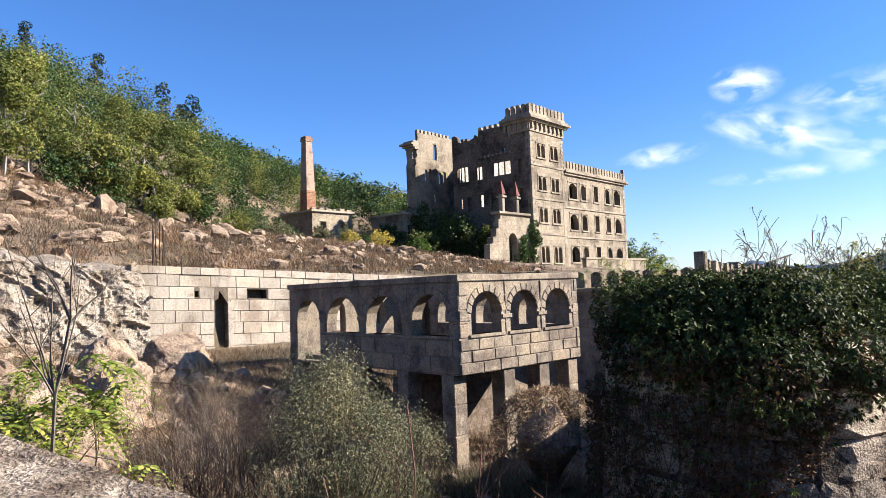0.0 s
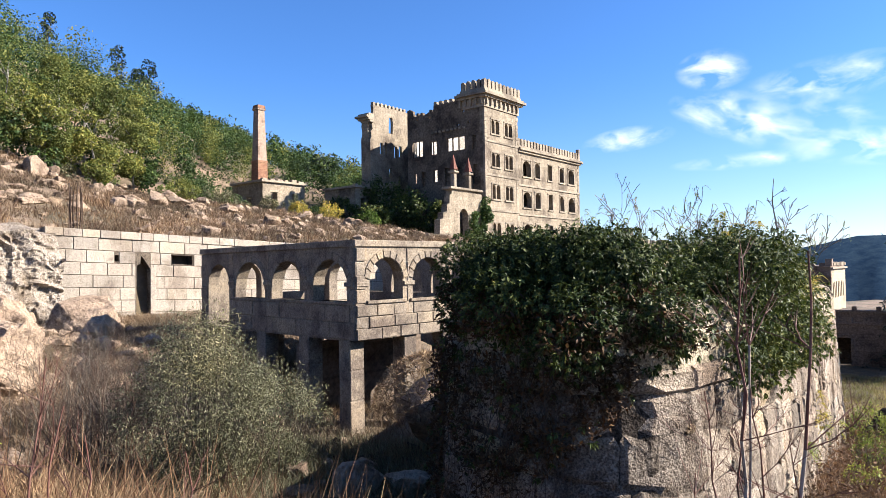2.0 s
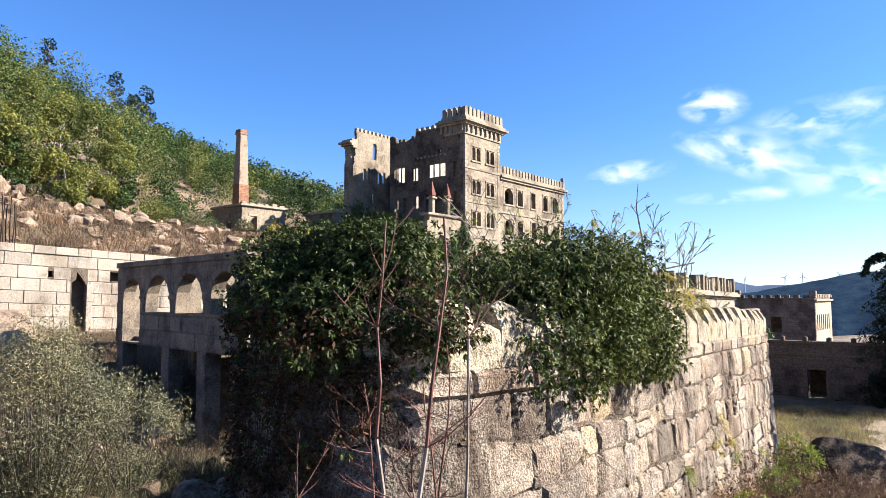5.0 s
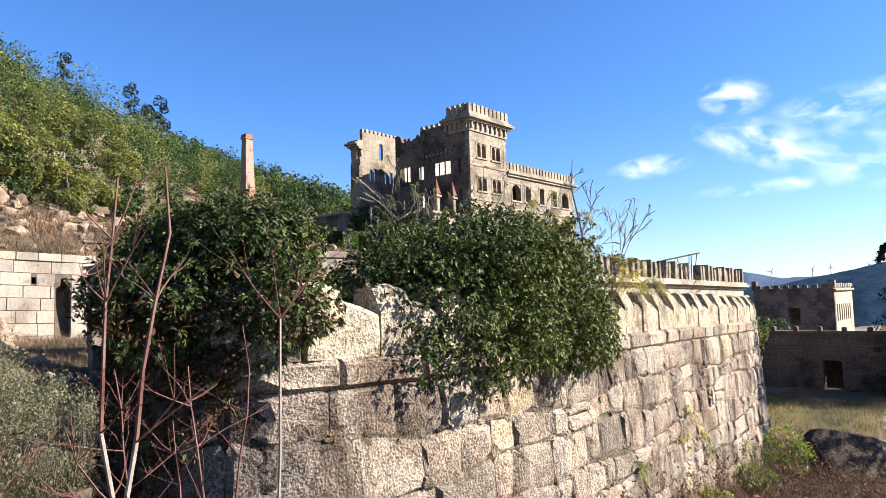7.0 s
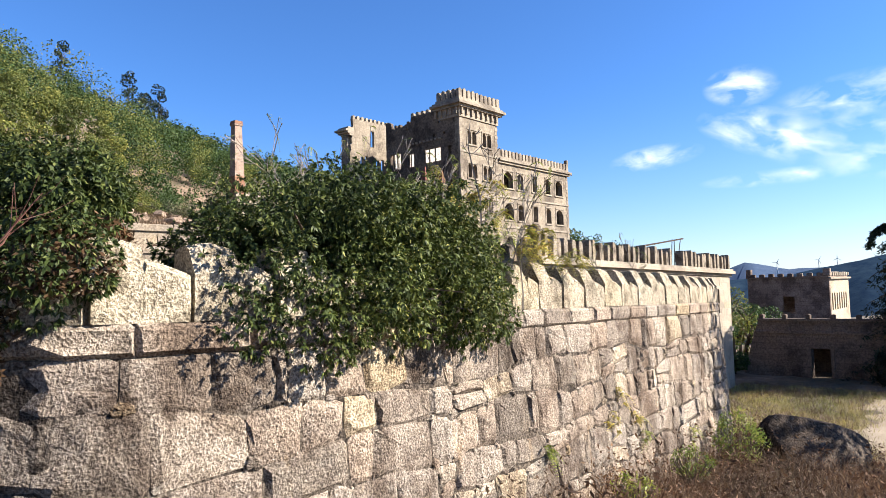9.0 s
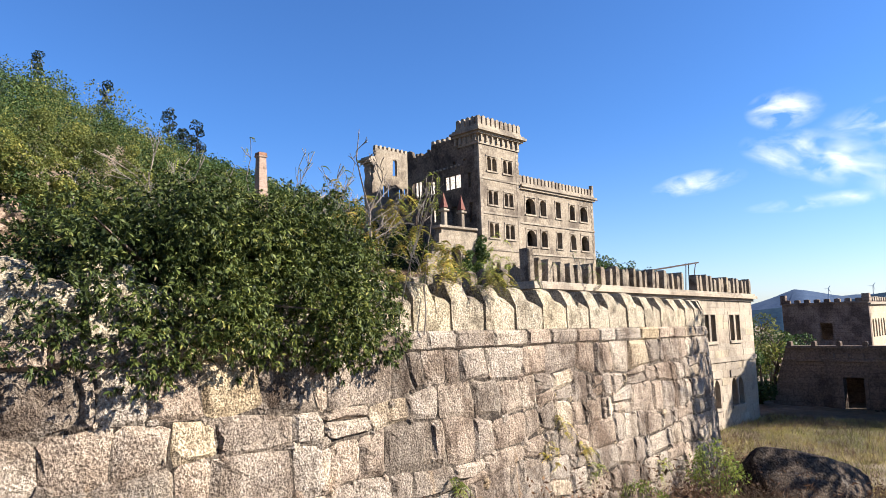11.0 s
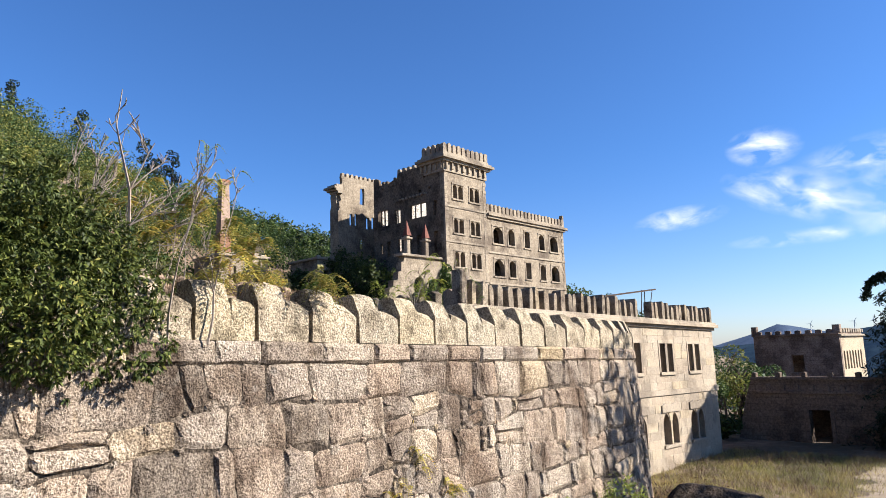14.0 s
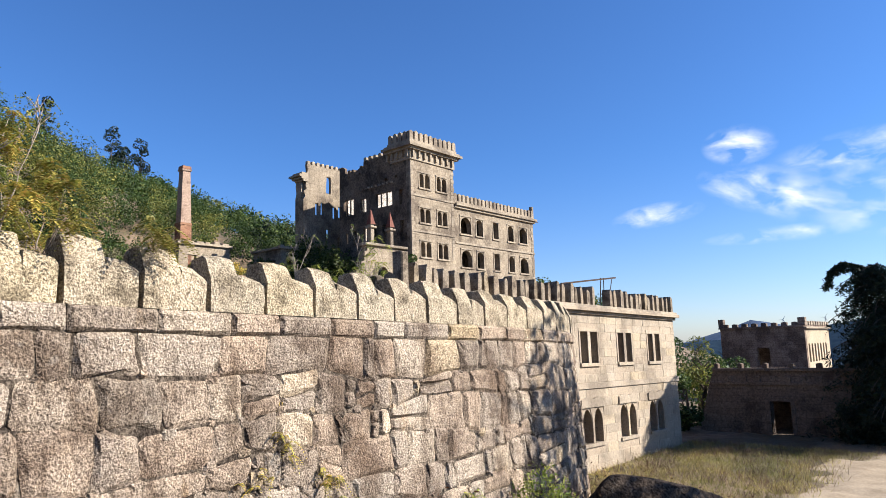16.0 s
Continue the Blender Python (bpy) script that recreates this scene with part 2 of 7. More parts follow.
M_WOOD2 = leafy("birch_leaf", [(0.0, (0.11, 0.15, 0.035)), (0.5, (0.23, 0.26, 0.065)), (1.0, (0.4, 0.38, 0.11))], 0.6, 0.4)
M_PINE = leafy("needle", [(0.0, (0.012, 0.025, 0.014)), (1.0, (0.035, 0.06, 0.03))], 0.6, 0.1)
M_STRAW = leafy("dry_grass", [(0.0, (0.13, 0.076, 0.05)), (0.6, (0.29, 0.195, 0.128)), (1.0, (0.46, 0.35, 0.235))], 0.7, 0.3)
M_BROWNW = leafy("brown_weed", [(0.0, (0.085, 0.047, 0.03)), (0.6, (0.19, 0.105, 0.066)), (1.0, (0.3, 0.19, 0.12))], 0.8, 0.25)
M_GRASS = leafy("yellow_green_grass", [(0.0, (0.27, 0.26, 0.06)), (0.5, (0.55, 0.49, 0.15)), (1.0, (0.78, 0.64, 0.32))], 0.7, 0.3)


def ground_material():
    m, t, p = nodes_of("ground_earth")
    pos = t.nodes.new("ShaderNodeNewGeometry").outputs["Position"]
    a, b, c = noise_node(t, 0.12, 6, 0.6, pos), noise_node(t, 1.3, 8, 0.7, pos), noise_node(t, 14, 5, 0.7, pos)
    soil = ramp(t, b.outputs[0], [(0.3, (0.094, 0.062, 0.041)), (0.5, (0.164, 0.113, 0.074)), (0.68, (0.234, 0.172, 0.117))])
    scrub = ramp(t, b.outputs[0], [(0.3, (0.036, 0.031, 0.016)), (0.6, (0.083, 0.062, 0.031)), (0.8, (0.113, 0.103, 0.041))])
    f = ramp(t, a.outputs[0], [(0.42, (0, 0, 0)), (0.58, (1, 1, 1))])
    col = mix(t, soil.outputs[0], scrub.outputs[0], f.outputs[0])
    g = ramp(t, c.outputs[0], [(0.3, (0.65, 0.63, 0.6)), (0.7, (1.25, 1.22, 1.2))])
    t.links.new(mix(t, col, g.outputs[0], 0.7, "MULTIPLY"), p.inputs["Base Color"])
    p.inputs["Roughness"].default_value = 0.95
    bump(t, p, [(b.outputs[0], 0.8, 0.15), (c.outputs[0], 0.6, 0.03)])
    return m


M_GROUND = ground_material()
M_SAND = plain("trodden_sand", (0.42, 0.33, 0.225), (0.6, 0.49, 0.35), 1.2, 0.95, 0.03)

# ---- building helpers ----
from mathutils.geometry import delaunay_2d_cdt

rng = np.random.default_rng(7)
U, V = Vector((0.669, 0.743, 0)), Vector((-0.743, 0.669, 0))     # the hotel's and the annex's two directions
LU, LV = Vector((0.734, 0.679, 0)), Vector((-0.679, 0.734, 0))   # the loggia's
LB = Vector((0.34, 15.68, 0))                                    # the loggia's front corner


def mesh_ob(name, verts, faces, material, parent=None, label="", uvs=None, smooth=False):
    me = bpy.data.meshes.new(name)
    me.from_pydata([tuple(v) for v in verts], [], faces)
    me.materials.append(material)
    if uvs is not None:
        lay = me.uv_layers.new(name="UVMap")
        idx = np.empty(len(me.loops), dtype=np.int32)
        me.loops.foreach_get("vertex_index", idx)
        lay.data.foreach_set("uv", np.asarray(uvs, dtype=np.float32)[idx].ravel())
    if smooth:
        me.polygons.foreach_set("use_smooth", [True] * len(me.polygons))
    ob = new(name, me)
    if parent is not None:
        ob.parent = parent
    if label:
        ob["label"] = label
    return ob


def part(name, bm, material, parent, label=""):
    bmesh.ops.recalc_face_normals(bm, faces=bm.faces)
    me = bpy.data.meshes.new(name)
    bm.to_mesh(me)
    bm.free()
    me.materials.append(material)
    ob = new(name, me)
    ob.parent = parent
    if label:
        ob["label"] = label
    return ob


def thing(name, label, category, group="", kind=""):
    return tagged(new(name), label, category, group, kind)


def arch(x0, x1, z0, z1, pointed=0.0, n=8):
    """Outline of an arched opening; z1 is the crown. pointed > 0 raises the middle."""
    r = (x1 - x0) / 2
    spring = max(z0 + 0.02, z1 - r * (1 + pointed))
    pts = [(x0, z0), (x1, z0)]
    for i in range(n + 1):
        a = math.pi * i / n
        lift = math.sin(a) * (z1 - spring)
        pts.append(((x0 + x1) / 2 + r * math.cos(a), spring + lift * (1 - pointed * 0.25 * abs(math.cos(a)))))
    return pts


def rect(x0, x1, z0, z1):
    return [(x0, z0), (x1, z0), (x1, z1), (x0, z1)]


def inside(poly, x, y):
    c, j = False, len(poly) - 1
    for i in range(len(poly)):
        (xi, yi), (xj, yj) = poly[i], poly[j]
        if (yi > y) != (yj > y) and x < (xj - xi) * (y - yi) / (yj - yi) + xi:
            c = not c
        j = i
    return c


def slab(name, outline, holes, thick, place, material, parent, label=""):
    """A wall panel with openings through it; place(s, z, d) sets a point s along, z up, d behind the face."""
    pts, edges, loops = [], [], []
    for poly in [outline, *holes]:
        k, n = len(pts), len(poly)
        pts += [Vector(p) for p in poly]
        edges += [(k + i, k + (i + 1) % n) for i in range(n)]
    co, _, tris, *_ = delaunay_2d_cdt(pts, edges, [], 0, 1e-5)
    keep = []
    for f in tris:
        cx, cy = sum(co[i].x for i in f) / 3, sum(co[i].y for i in f) / 3
        if inside(outline, cx, cy) and not any(inside(h, cx, cy) for h in holes):
            keep.append(tuple(f))
    n = len(co)
    verts = [place(p.x, p.y, 0.0) for p in co] + [place(p.x, p.y, thick) for p in co]
    uv = [(p.x, p.y) for p in co] + [(p.x, p.y) for p in co]
    faces, count = [], {}
    for f in keep:
        a, b, c = f
        if (co[b] - co[a]).cross(co[c] - co[a]) < 0:
            a, c = c, a
        faces += [(a, b, c), (a + n, c + n, b + n)]
        for e in ((a, b), (b, c), (c, a)):
            count[e] = 1
    for a, b in count:
        if (b, a) not in count:
            faces.append((b, a, a + n, b + n))
    return mesh_ob(name, verts, faces, material, parent, label, uv)


def on_wall(P, d, back):
    """A place function for a flat wall that starts at P and runs along d; back points behind its face."""
    P, d, back = Vector(P), Vector(d), Vector(back)
    return lambda s, z, t: (P.x + d.x * s + back.x * t, P.y + d.y * s + back.y * t, z)


def bar(place, s0, s1, z0, z1, d0, d1, chamfer=0.0):
    """Verts and faces of a block on a wall: from s0 to s1, z0 to z1, d0 (front) to d1."""
    c = chamfer
    v = [place(s, z, d1) for s, z in ((s0, z0), (s1, z0), (s1, z1), (s0, z1))]
    if c <= 0:
        v += [place(s, z, d0) for s, z in ((s0, z0), (s1, z0), (s1, z1), (s0, z1))]
        return v, [(3, 2, 1, 0), (4, 5, 6, 7), (0, 1, 5, 4), (1, 2, 6, 5), (2, 3, 7, 6), (3, 0, 4, 7)]
    v += [place(s, z, d0 + c) for s, z in ((s0, z0), (s1, z0), (s1, z1), (s0, z1))]
    v += [place(s, z, d0) for s, z in ((s0 + c, z0 + c), (s1 - c, z0 + c), (s1 - c, z1 - c), (s0 + c, z1 - c))]
    f = [(3, 2, 1, 0), (8, 9, 10, 11)]
    for i in range(4):
        j = (i + 1) % 4
        f += [(i, j, 4 + j, 4 + i), (4 + i, 4 + j, 8 + j, 8 + i)]
    return v, f


def block(name, place, s0, s1, z0, z1, d0, d1, material, parent, chamfer=0.0, label=""):
    v, f = bar(place, s0, s1, z0, z1, d0, d1, chamfer)
    us = (s1 - s0, z1 - z0)
    return mesh_ob(name, v, f, material, parent, label, [(s0 + us[0] * 0.5 * (i % 2), z0 + us[1] * 0.5 * (i // 2 % 2)) for i in range(len(v))])


def joined(boxes):
    verts, faces = [], []
    for v, f in boxes:
        k = len(verts)
        verts += v
        faces += [tuple(i + k for i in q) for q in f]
    return verts, faces


def tube(points, radii, sides=5):
    """Verts and faces of a tapering stem along points."""
    verts, faces = [], []
    pts = [Vector(p) for p in points]
    for i, p in enumerate(pts):
        d = (pts[min(i + 1, len(pts) - 1)] - pts[max(i - 1, 0)]).normalized()
        a = d.orthogonal().normalized()
        b = d.cross(a)
        for k in range(sides):
            q = 2 * math.pi * k / sides
            verts.append(p + (a * math.cos(q) + b * math.sin(q)) * radii[i])
    for i in range(len(pts) - 1):
        for k in range(sides):
            j = (k + 1) % sides
            faces.append((i * sides + k, i * sides + j, (i + 1) * sides + j, (i + 1) * sides + k))
    faces.append(tuple(range((len(pts) - 1) * sides, len(pts) * sides)))
    return verts, faces


def quads_ob(name, co, material, parent=None, label=""):
    """An object of loose leaves or blades; co has the shape (n, corners, 3)."""
    co = np.asarray(co, dtype=np.float32)
    n, c = co.shape[:2]
    me = bpy.data.meshes.new(name)
    me.vertices.add(n * c), me.loops.add(n * c), me.polygons.add(n)
    me.vertices.foreach_set("co", co.ravel())
    me.loops.foreach_set("vertex_index", np.arange(n * c, dtype=np.int32))
    me.polygons.foreach_set("loop_start", np.arange(0, n * c, c, dtype=np.int32))
    me.update(calc_edges=True)
    me.materials.append(material)
    ob = new(name, me)
    if parent is not None:
        ob.parent = parent
    if label:
        ob["label"] = label
    return ob


def leaves(centres, size, aspect=0.55, up=0.3, spread=0.35, normals=None):
    """Leaf-shaped quads (a kite with a tip) at the centres, turned at random; up: how far they face the sky."""
    n = len(centres)
    nor = rng.normal(size=(n, 3))
    if normals is not None:
        nor = nor * 0.55 + normals * 1.0
    nor[:, 2] += up
    nor /= np.linalg.norm(nor, axis=1)[:, None] + 1e-9
    t = np.cross(nor, rng.normal(size=(n, 3)))
    t /= np.linalg.norm(t, axis=1)[:, None] + 1e-9
    b = np.cross(nor, t)
    s = size * (1 + spread * rng.normal(size=(n, 1))).clip(0.4, 2)
    L, W = t * s * 0.5, b * s * 0.5 * aspect
    c = np.asarray(centres)
    return np.stack([c - L, c + W - L * 0.1, c + L, c - W - L * 0.1], axis=1)


def sstep(a, b, x):
    t = np.clip((x - a) / (b - a), 0, 1)
    return t * t * (3 - 2 * t)


def height(x, y):
    """The ground."""
    x, y = np.asarray(x, dtype=float), np.asarray(y, dtype=float)
    s, q = 0.915 * x + 0.405 * y, -0.405 * x + 0.915 * y
    dx, dy = x - LB.x, y - LB.y
    a, b = dx * LU.x + dy * LU.y, dx * LV.x + dy * LV.y
    path = 2.35 - 0.157 * np.clip(s, -30, 24)
    valley = np.interp(s, [-20, 3, 9, 14, 21, 31], [0.6, -0.2, -0.3, -0.9, -1.9, -3.85])
    near = 3.2 * sstep(4.5, 1.0, s) * sstep(-8.0, -4.0, s)
    z = path + (valley - path) * sstep(1.0 + near, 5.5 + near, q)
    # the bank below the long wall and the bare rock
    z = z + (1.9 - valley) * sstep(2.0, 12.5, b) * sstep(14.5, 8.0, a)
    z = z + 2.2 * sstep(-3, -12, a) * sstep(1, 10, b)
    # the terrace and the hill behind it
    lift = np.interp(a, [-60, -4, 7, 27, 42, 70], [0.42, 0.36, 0.2, 0.15, 0.07, 0.02])
    hill = np.interp(a, [-80, 20, 59, 115, 200, 400], [0.41, 0.40, 0.32, 0.18, 0.1, 0.03])
    top = 4.75 + lift * np.clip(b - 16, 0, 29) + hill * np.clip(b - 45, 0, 125) - 0.12 * np.clip(b - 190, 0, 900) - 0.14 * np.clip(a - 118, 0, 1500) - 0.12 * np.clip(a - 48, 0, 80) * sstep(85, 30, b)
    shelf = sstep(16, 23, a) * sstep(44, 36, a) * sstep(84, 56, b)
    top = top - hill * np.clip(b - 45, 0, 10) * shelf
    step = np.where(a < -2.4, sstep(14.0, 19.0, b), np.where(a < 16, sstep(15.95, 16.4, b), sstep(5.0, 11.0, b)))
    step = step * (1 - sstep(36.5, 46.0, a + 0.0 * b) * sstep(34.0, 18.0, b))
    z = z + (top - z) * step
    far = np.hypot(x - 10, y - 30)
    z = z - 0.10 * np.clip(far - 120, 0, 900) * sstep(0.1, 0.9, 1 - step)
    rough = 0.05 * np.sin(x * 1.7 + 0.6 * y) * np.sin(y * 1.3 - 0.4 * x) + 0.03 * np.sin(3.1 * x + 1.1) * np.sin(2.7 * y)
    return z + rough * (1 + 3 * sstep(10, 40, b) * step)


def graded(lo, hi, step, reach, grow=1.16):
    v, d = list(np.arange(lo, hi, step)), step
    while v[-1] < reach:
        d *= grow
        v.append(v[-1] + d)
    d = step
    while v[0] > -reach:
        d *= grow
        v.insert(0, v[0] - d)
    return np.array(v)


def build_ground():
    xs, ys = graded(-32, 46, 0.45, 4200), graded(-5, 62, 0.45, 4200)
    X, Y = np.meshgrid(xs, ys)
    Z = height(X, Y)
    nx, ny = len(xs), len(ys)
    verts = np.stack([X, Y, Z], axis=-1).reshape(-1, 3)
    i = np.arange(ny - 1)[:, None] * nx + np.arange(nx - 1)[None, :]
    q = np.stack([i, i + 1, i + nx + 1, i + nx], axis=-1).reshape(-1, 4)
    ob = mesh_ob("ground", verts.tolist(), q.tolist(), M_GROUND, smooth=True)
    return tagged(ob, "dry stony earth with scrub, falling to a yard", "ground", kind="structure")


build_ground()

# ---- the round bastion ----
def smooth_path(ctrl, n=14):
    pts = [Vector((*c, 0)) for c in ctrl]
    out = []
    for i in range(len(pts) - 1):
        p0, p1, p2, p3 = pts[max(i - 1, 0)], pts[i], pts[i + 1], pts[min(i + 2, len(pts) - 1)]
        for k in range(n):
            t = k / n
            out.append(0.5 * (2 * p1 + (p2 - p0) * t + (2 * p0 - 5 * p1 + 4 * p2 - p3) * t * t + (3 * p1 - p0 - 3 * p2 + p3) * t ** 3))
    return out + [pts[-1]]


BAST = smooth_path([(4.6, 11.55), (2.6, 10.0), (2.08, 8.7), (2.75, 7.45), (3.6, 6.85), (4.36, 6.95), (5.01, 7.51), (5.93, 8.44), (8.1, 11.2), (9.49, 13.1), (11.47, 15.67),
                    (13.3, 18.0), (14.6, 20.0), (15.4, 22.0), (15.6, 24.0), (15.1, 26.0), (13.9, 27.6)])
BAST_S = [0.0]
for p0, p1 in zip(BAST, BAST[1:]):
    BAST_S.append(BAST_S[-1] + (p1 - p0).length)
BAST_LEN = BAST_S[-1]


def bastion_at(s, z, d):
    """A point of the bastion: s along its foot, z up, d behind the face. It leans back slightly."""
    s = min(max(s, 0.0), BAST_LEN - 1e-4)
    i = int(np.searchsorted(BAST_S, s, side="right")) - 1
    f = (s - BAST_S[i]) / (BAST_S[i + 1] - BAST_S[i])
    p = BAST[i].lerp(BAST[i + 1], f)
    t0 = (BAST[min(i + 1, len(BAST) - 1)] - BAST[max(i - 1, 0)]).normalized()
    t1 = (BAST[min(i + 2, len(BAST) - 1)] - BAST[i]).normalized()
    t = t0.lerp(t1, f).normalized()
    d = d - 0.06 * max(0.0, 2.2 - z)
    return (p.x - t.y * d, p.y + t.x * d, z - 0.022 * max(0.0, s - 6.7))


S_NOSE = BAST_S[5 * 14]     # the first open slit, on the nose


def strip_wall(place, s0, s1, z0, z1, d0, d1, step=0.3):
    n = max(2, int((s1 - s0) / step))
    verts, faces = [], []
    for i in range(n + 1):
        s = s0 + (s1 - s0) * i / n
        verts += [place(s, z0, d0), place(s, z1, d0), place(s, z1, d1), place(s, z0, d1)]
    for i in range(n):
        a, b = 4 * i, 4 * i + 4
        faces += [(a, b, b + 1, a + 1), (a + 1, b + 1, b + 2, a + 2), (a + 2, b + 2, b + 3, a + 3), (a + 3, b + 3, b, a)]
    faces += [(0, 1, 2, 3), (4 * n + 3, 4 * n + 2, 4 * n + 1, 4 * n)]
    return verts, faces


def rubble_stone(place, q, depth, bulge, gap, ragged=0.012, cut=1.0):
    """A hewn stone between four corners (s, z), with knocked-off corners, ragged edges and a rough face."""
    cs, cz = sum(p[0] for p in q) / 4, sum(p[1] for p in q) / 4
    w = max(0.05, (q[1][0] - q[0][0] + q[2][0] - q[3][0]) / 2)
    h = max(0.05, (q[3][1] - q[0][1] + q[2][1] - q[1][1]) / 2)

    def inset(g):
        kx, kz = max(0.2, 1 - 2 * g / w), max(0.2, 1 - 2 * g / h)
        return [(cs + (s - cs) * kx, cz + (z - cz) * kz) for s, z in q]
    rim, front = inset(gap), inset(gap + 0.016 + 0.10 * min(w, h))
    ring = []
    for i in range(4):
        j, c = (i + 1) % 4, cut / (w if i in (0, 2) else h)
        ring += [(i, j, min(0.32, random.uniform(0.015, 0.085) * c)), (i, j, random.uniform(0.36, 0.64)), (i, j, max(0.68, 1 - random.uniform(0.015, 0.085) * c))]
    n = len(ring)
    tilt_s, tilt_z = random.gauss(0, 0.012), random.gauss(0, 0.012)
    verts = []
    for poly, d, r in ((rim, depth, 0.0), (rim, 0.010, ragged), (front, -bulge, ragged * 1.2)):
        for i, j, f in ring:
            s, z = poly[i][0] * (1 - f) + poly[j][0] * f, poly[i][1] * (1 - f) + poly[j][1] * f
            lean = (tilt_s * (s - cs) / w + tilt_z * (z - cz) / h) if d < 0 else 0.0
            verts.append(place(s + random.gauss(0, 1) * r, z + random.gauss(0, 1) * r, d + lean + (random.gauss(0, 0.006) if r else 0)))
    verts.append(place(cs + random.gauss(0, 0.1) * w, cz + random.gauss(0, 0.1) * h, -bulge - random.uniform(-0.004, 0.010)))
    faces = []
    for k in range(2):
        for i in range(n):
            j = (i + 1) % n
            faces.append((k * n + i, k * n + j, (k + 1) * n + j, (k + 1) * n + i))
    for i in range(n):
        faces.append((2 * n + i, 2 * n + (i + 1) % n, 3 * n))
    return verts, faces


def merlon_stone(place, w, tall, low, deep):
    """A merlon hewn from one stone: a tall end whose front slopes back above the shoulder, and a low end that falls to the slit."""
    ends = w * random.uniform(0.50, 0.58)
    rows = []
    for s, top, back, flat in ((0.0, tall - 0.015, 0.15, 0), (ends * 0.5, tall + random.uniform(-0.01, 0.015), 0.145, 0), (ends, tall - random.uniform(0.01, 0.04), 0.15, 0), (ends + 0.012, low + random.uniform(0.07, 0.12), 0.09, 1), (w * 0.8, low + random.uniform(0.03, 0.07), 0.06, 1), (w, low - 0.01, 0.05, 1)):
        j = lambda a=0.008: random.gauss(0, a)
        brk = low * 0.95 if not flat else top - 0.07
        rows.append([(s, 0.0, j(0.004)), (s + j(0.005), brk * 0.5, j()), (s + j(0.006), brk + j(0.01), 0.004 + j()), (s + j(0.006), top - 0.03 + j(), back * 0.85 + j()), (s, top + j(), back + 0.04), (s, top - 0.02 + j(), deep - 0.03), (s, top - 0.09, deep), (s, 0.0, deep)])
    m = len(rows[0])
    v = [place(s, z, d) for r in rows for s, z, d in r]
    f = [tuple(range(m)), tuple(reversed(range((len(rows) - 1) * m, len(rows) * m)))]
    for k in range(len(rows) - 1):
        for i in range(m):
            j = (i + 1) % m
            f.append((k * m + j, k * m + i, (k + 1) * m + i, (k + 1) * m + j))
    return v, f


def solid(outline, place, d0, d1, bulge=0.0):
    """A block cut to an outline in (s, z), between depths d0 and d1, with worn front and back edges."""
    n, c = len(outline), 0.02
    ms, mz = sum(p[0] for p in outline) / n, sum(p[1] for p in outline) / n

    def ring(k, d):
        out = []
        for s, z in outline:
            ds, dz = ms - s, mz - z
            l = math.hypot(ds, dz) or 1
            out.append(place(s + ds / l * k, z + dz / l * k, d))
        return out
    v = ring(c, d0) + ring(0, d0 + c) + ring(0, d1 - c) + ring(c, d1)
    f = [tuple(range(n)), tuple(reversed(range(3 * n, 4 * n)))]
    for k in range(3):
        for i in range(n):
            j = (i + 1) % n
            f.append((k * n + j, k * n + i, (k + 1) * n + i, (k + 1) * n + j))
    return v, f


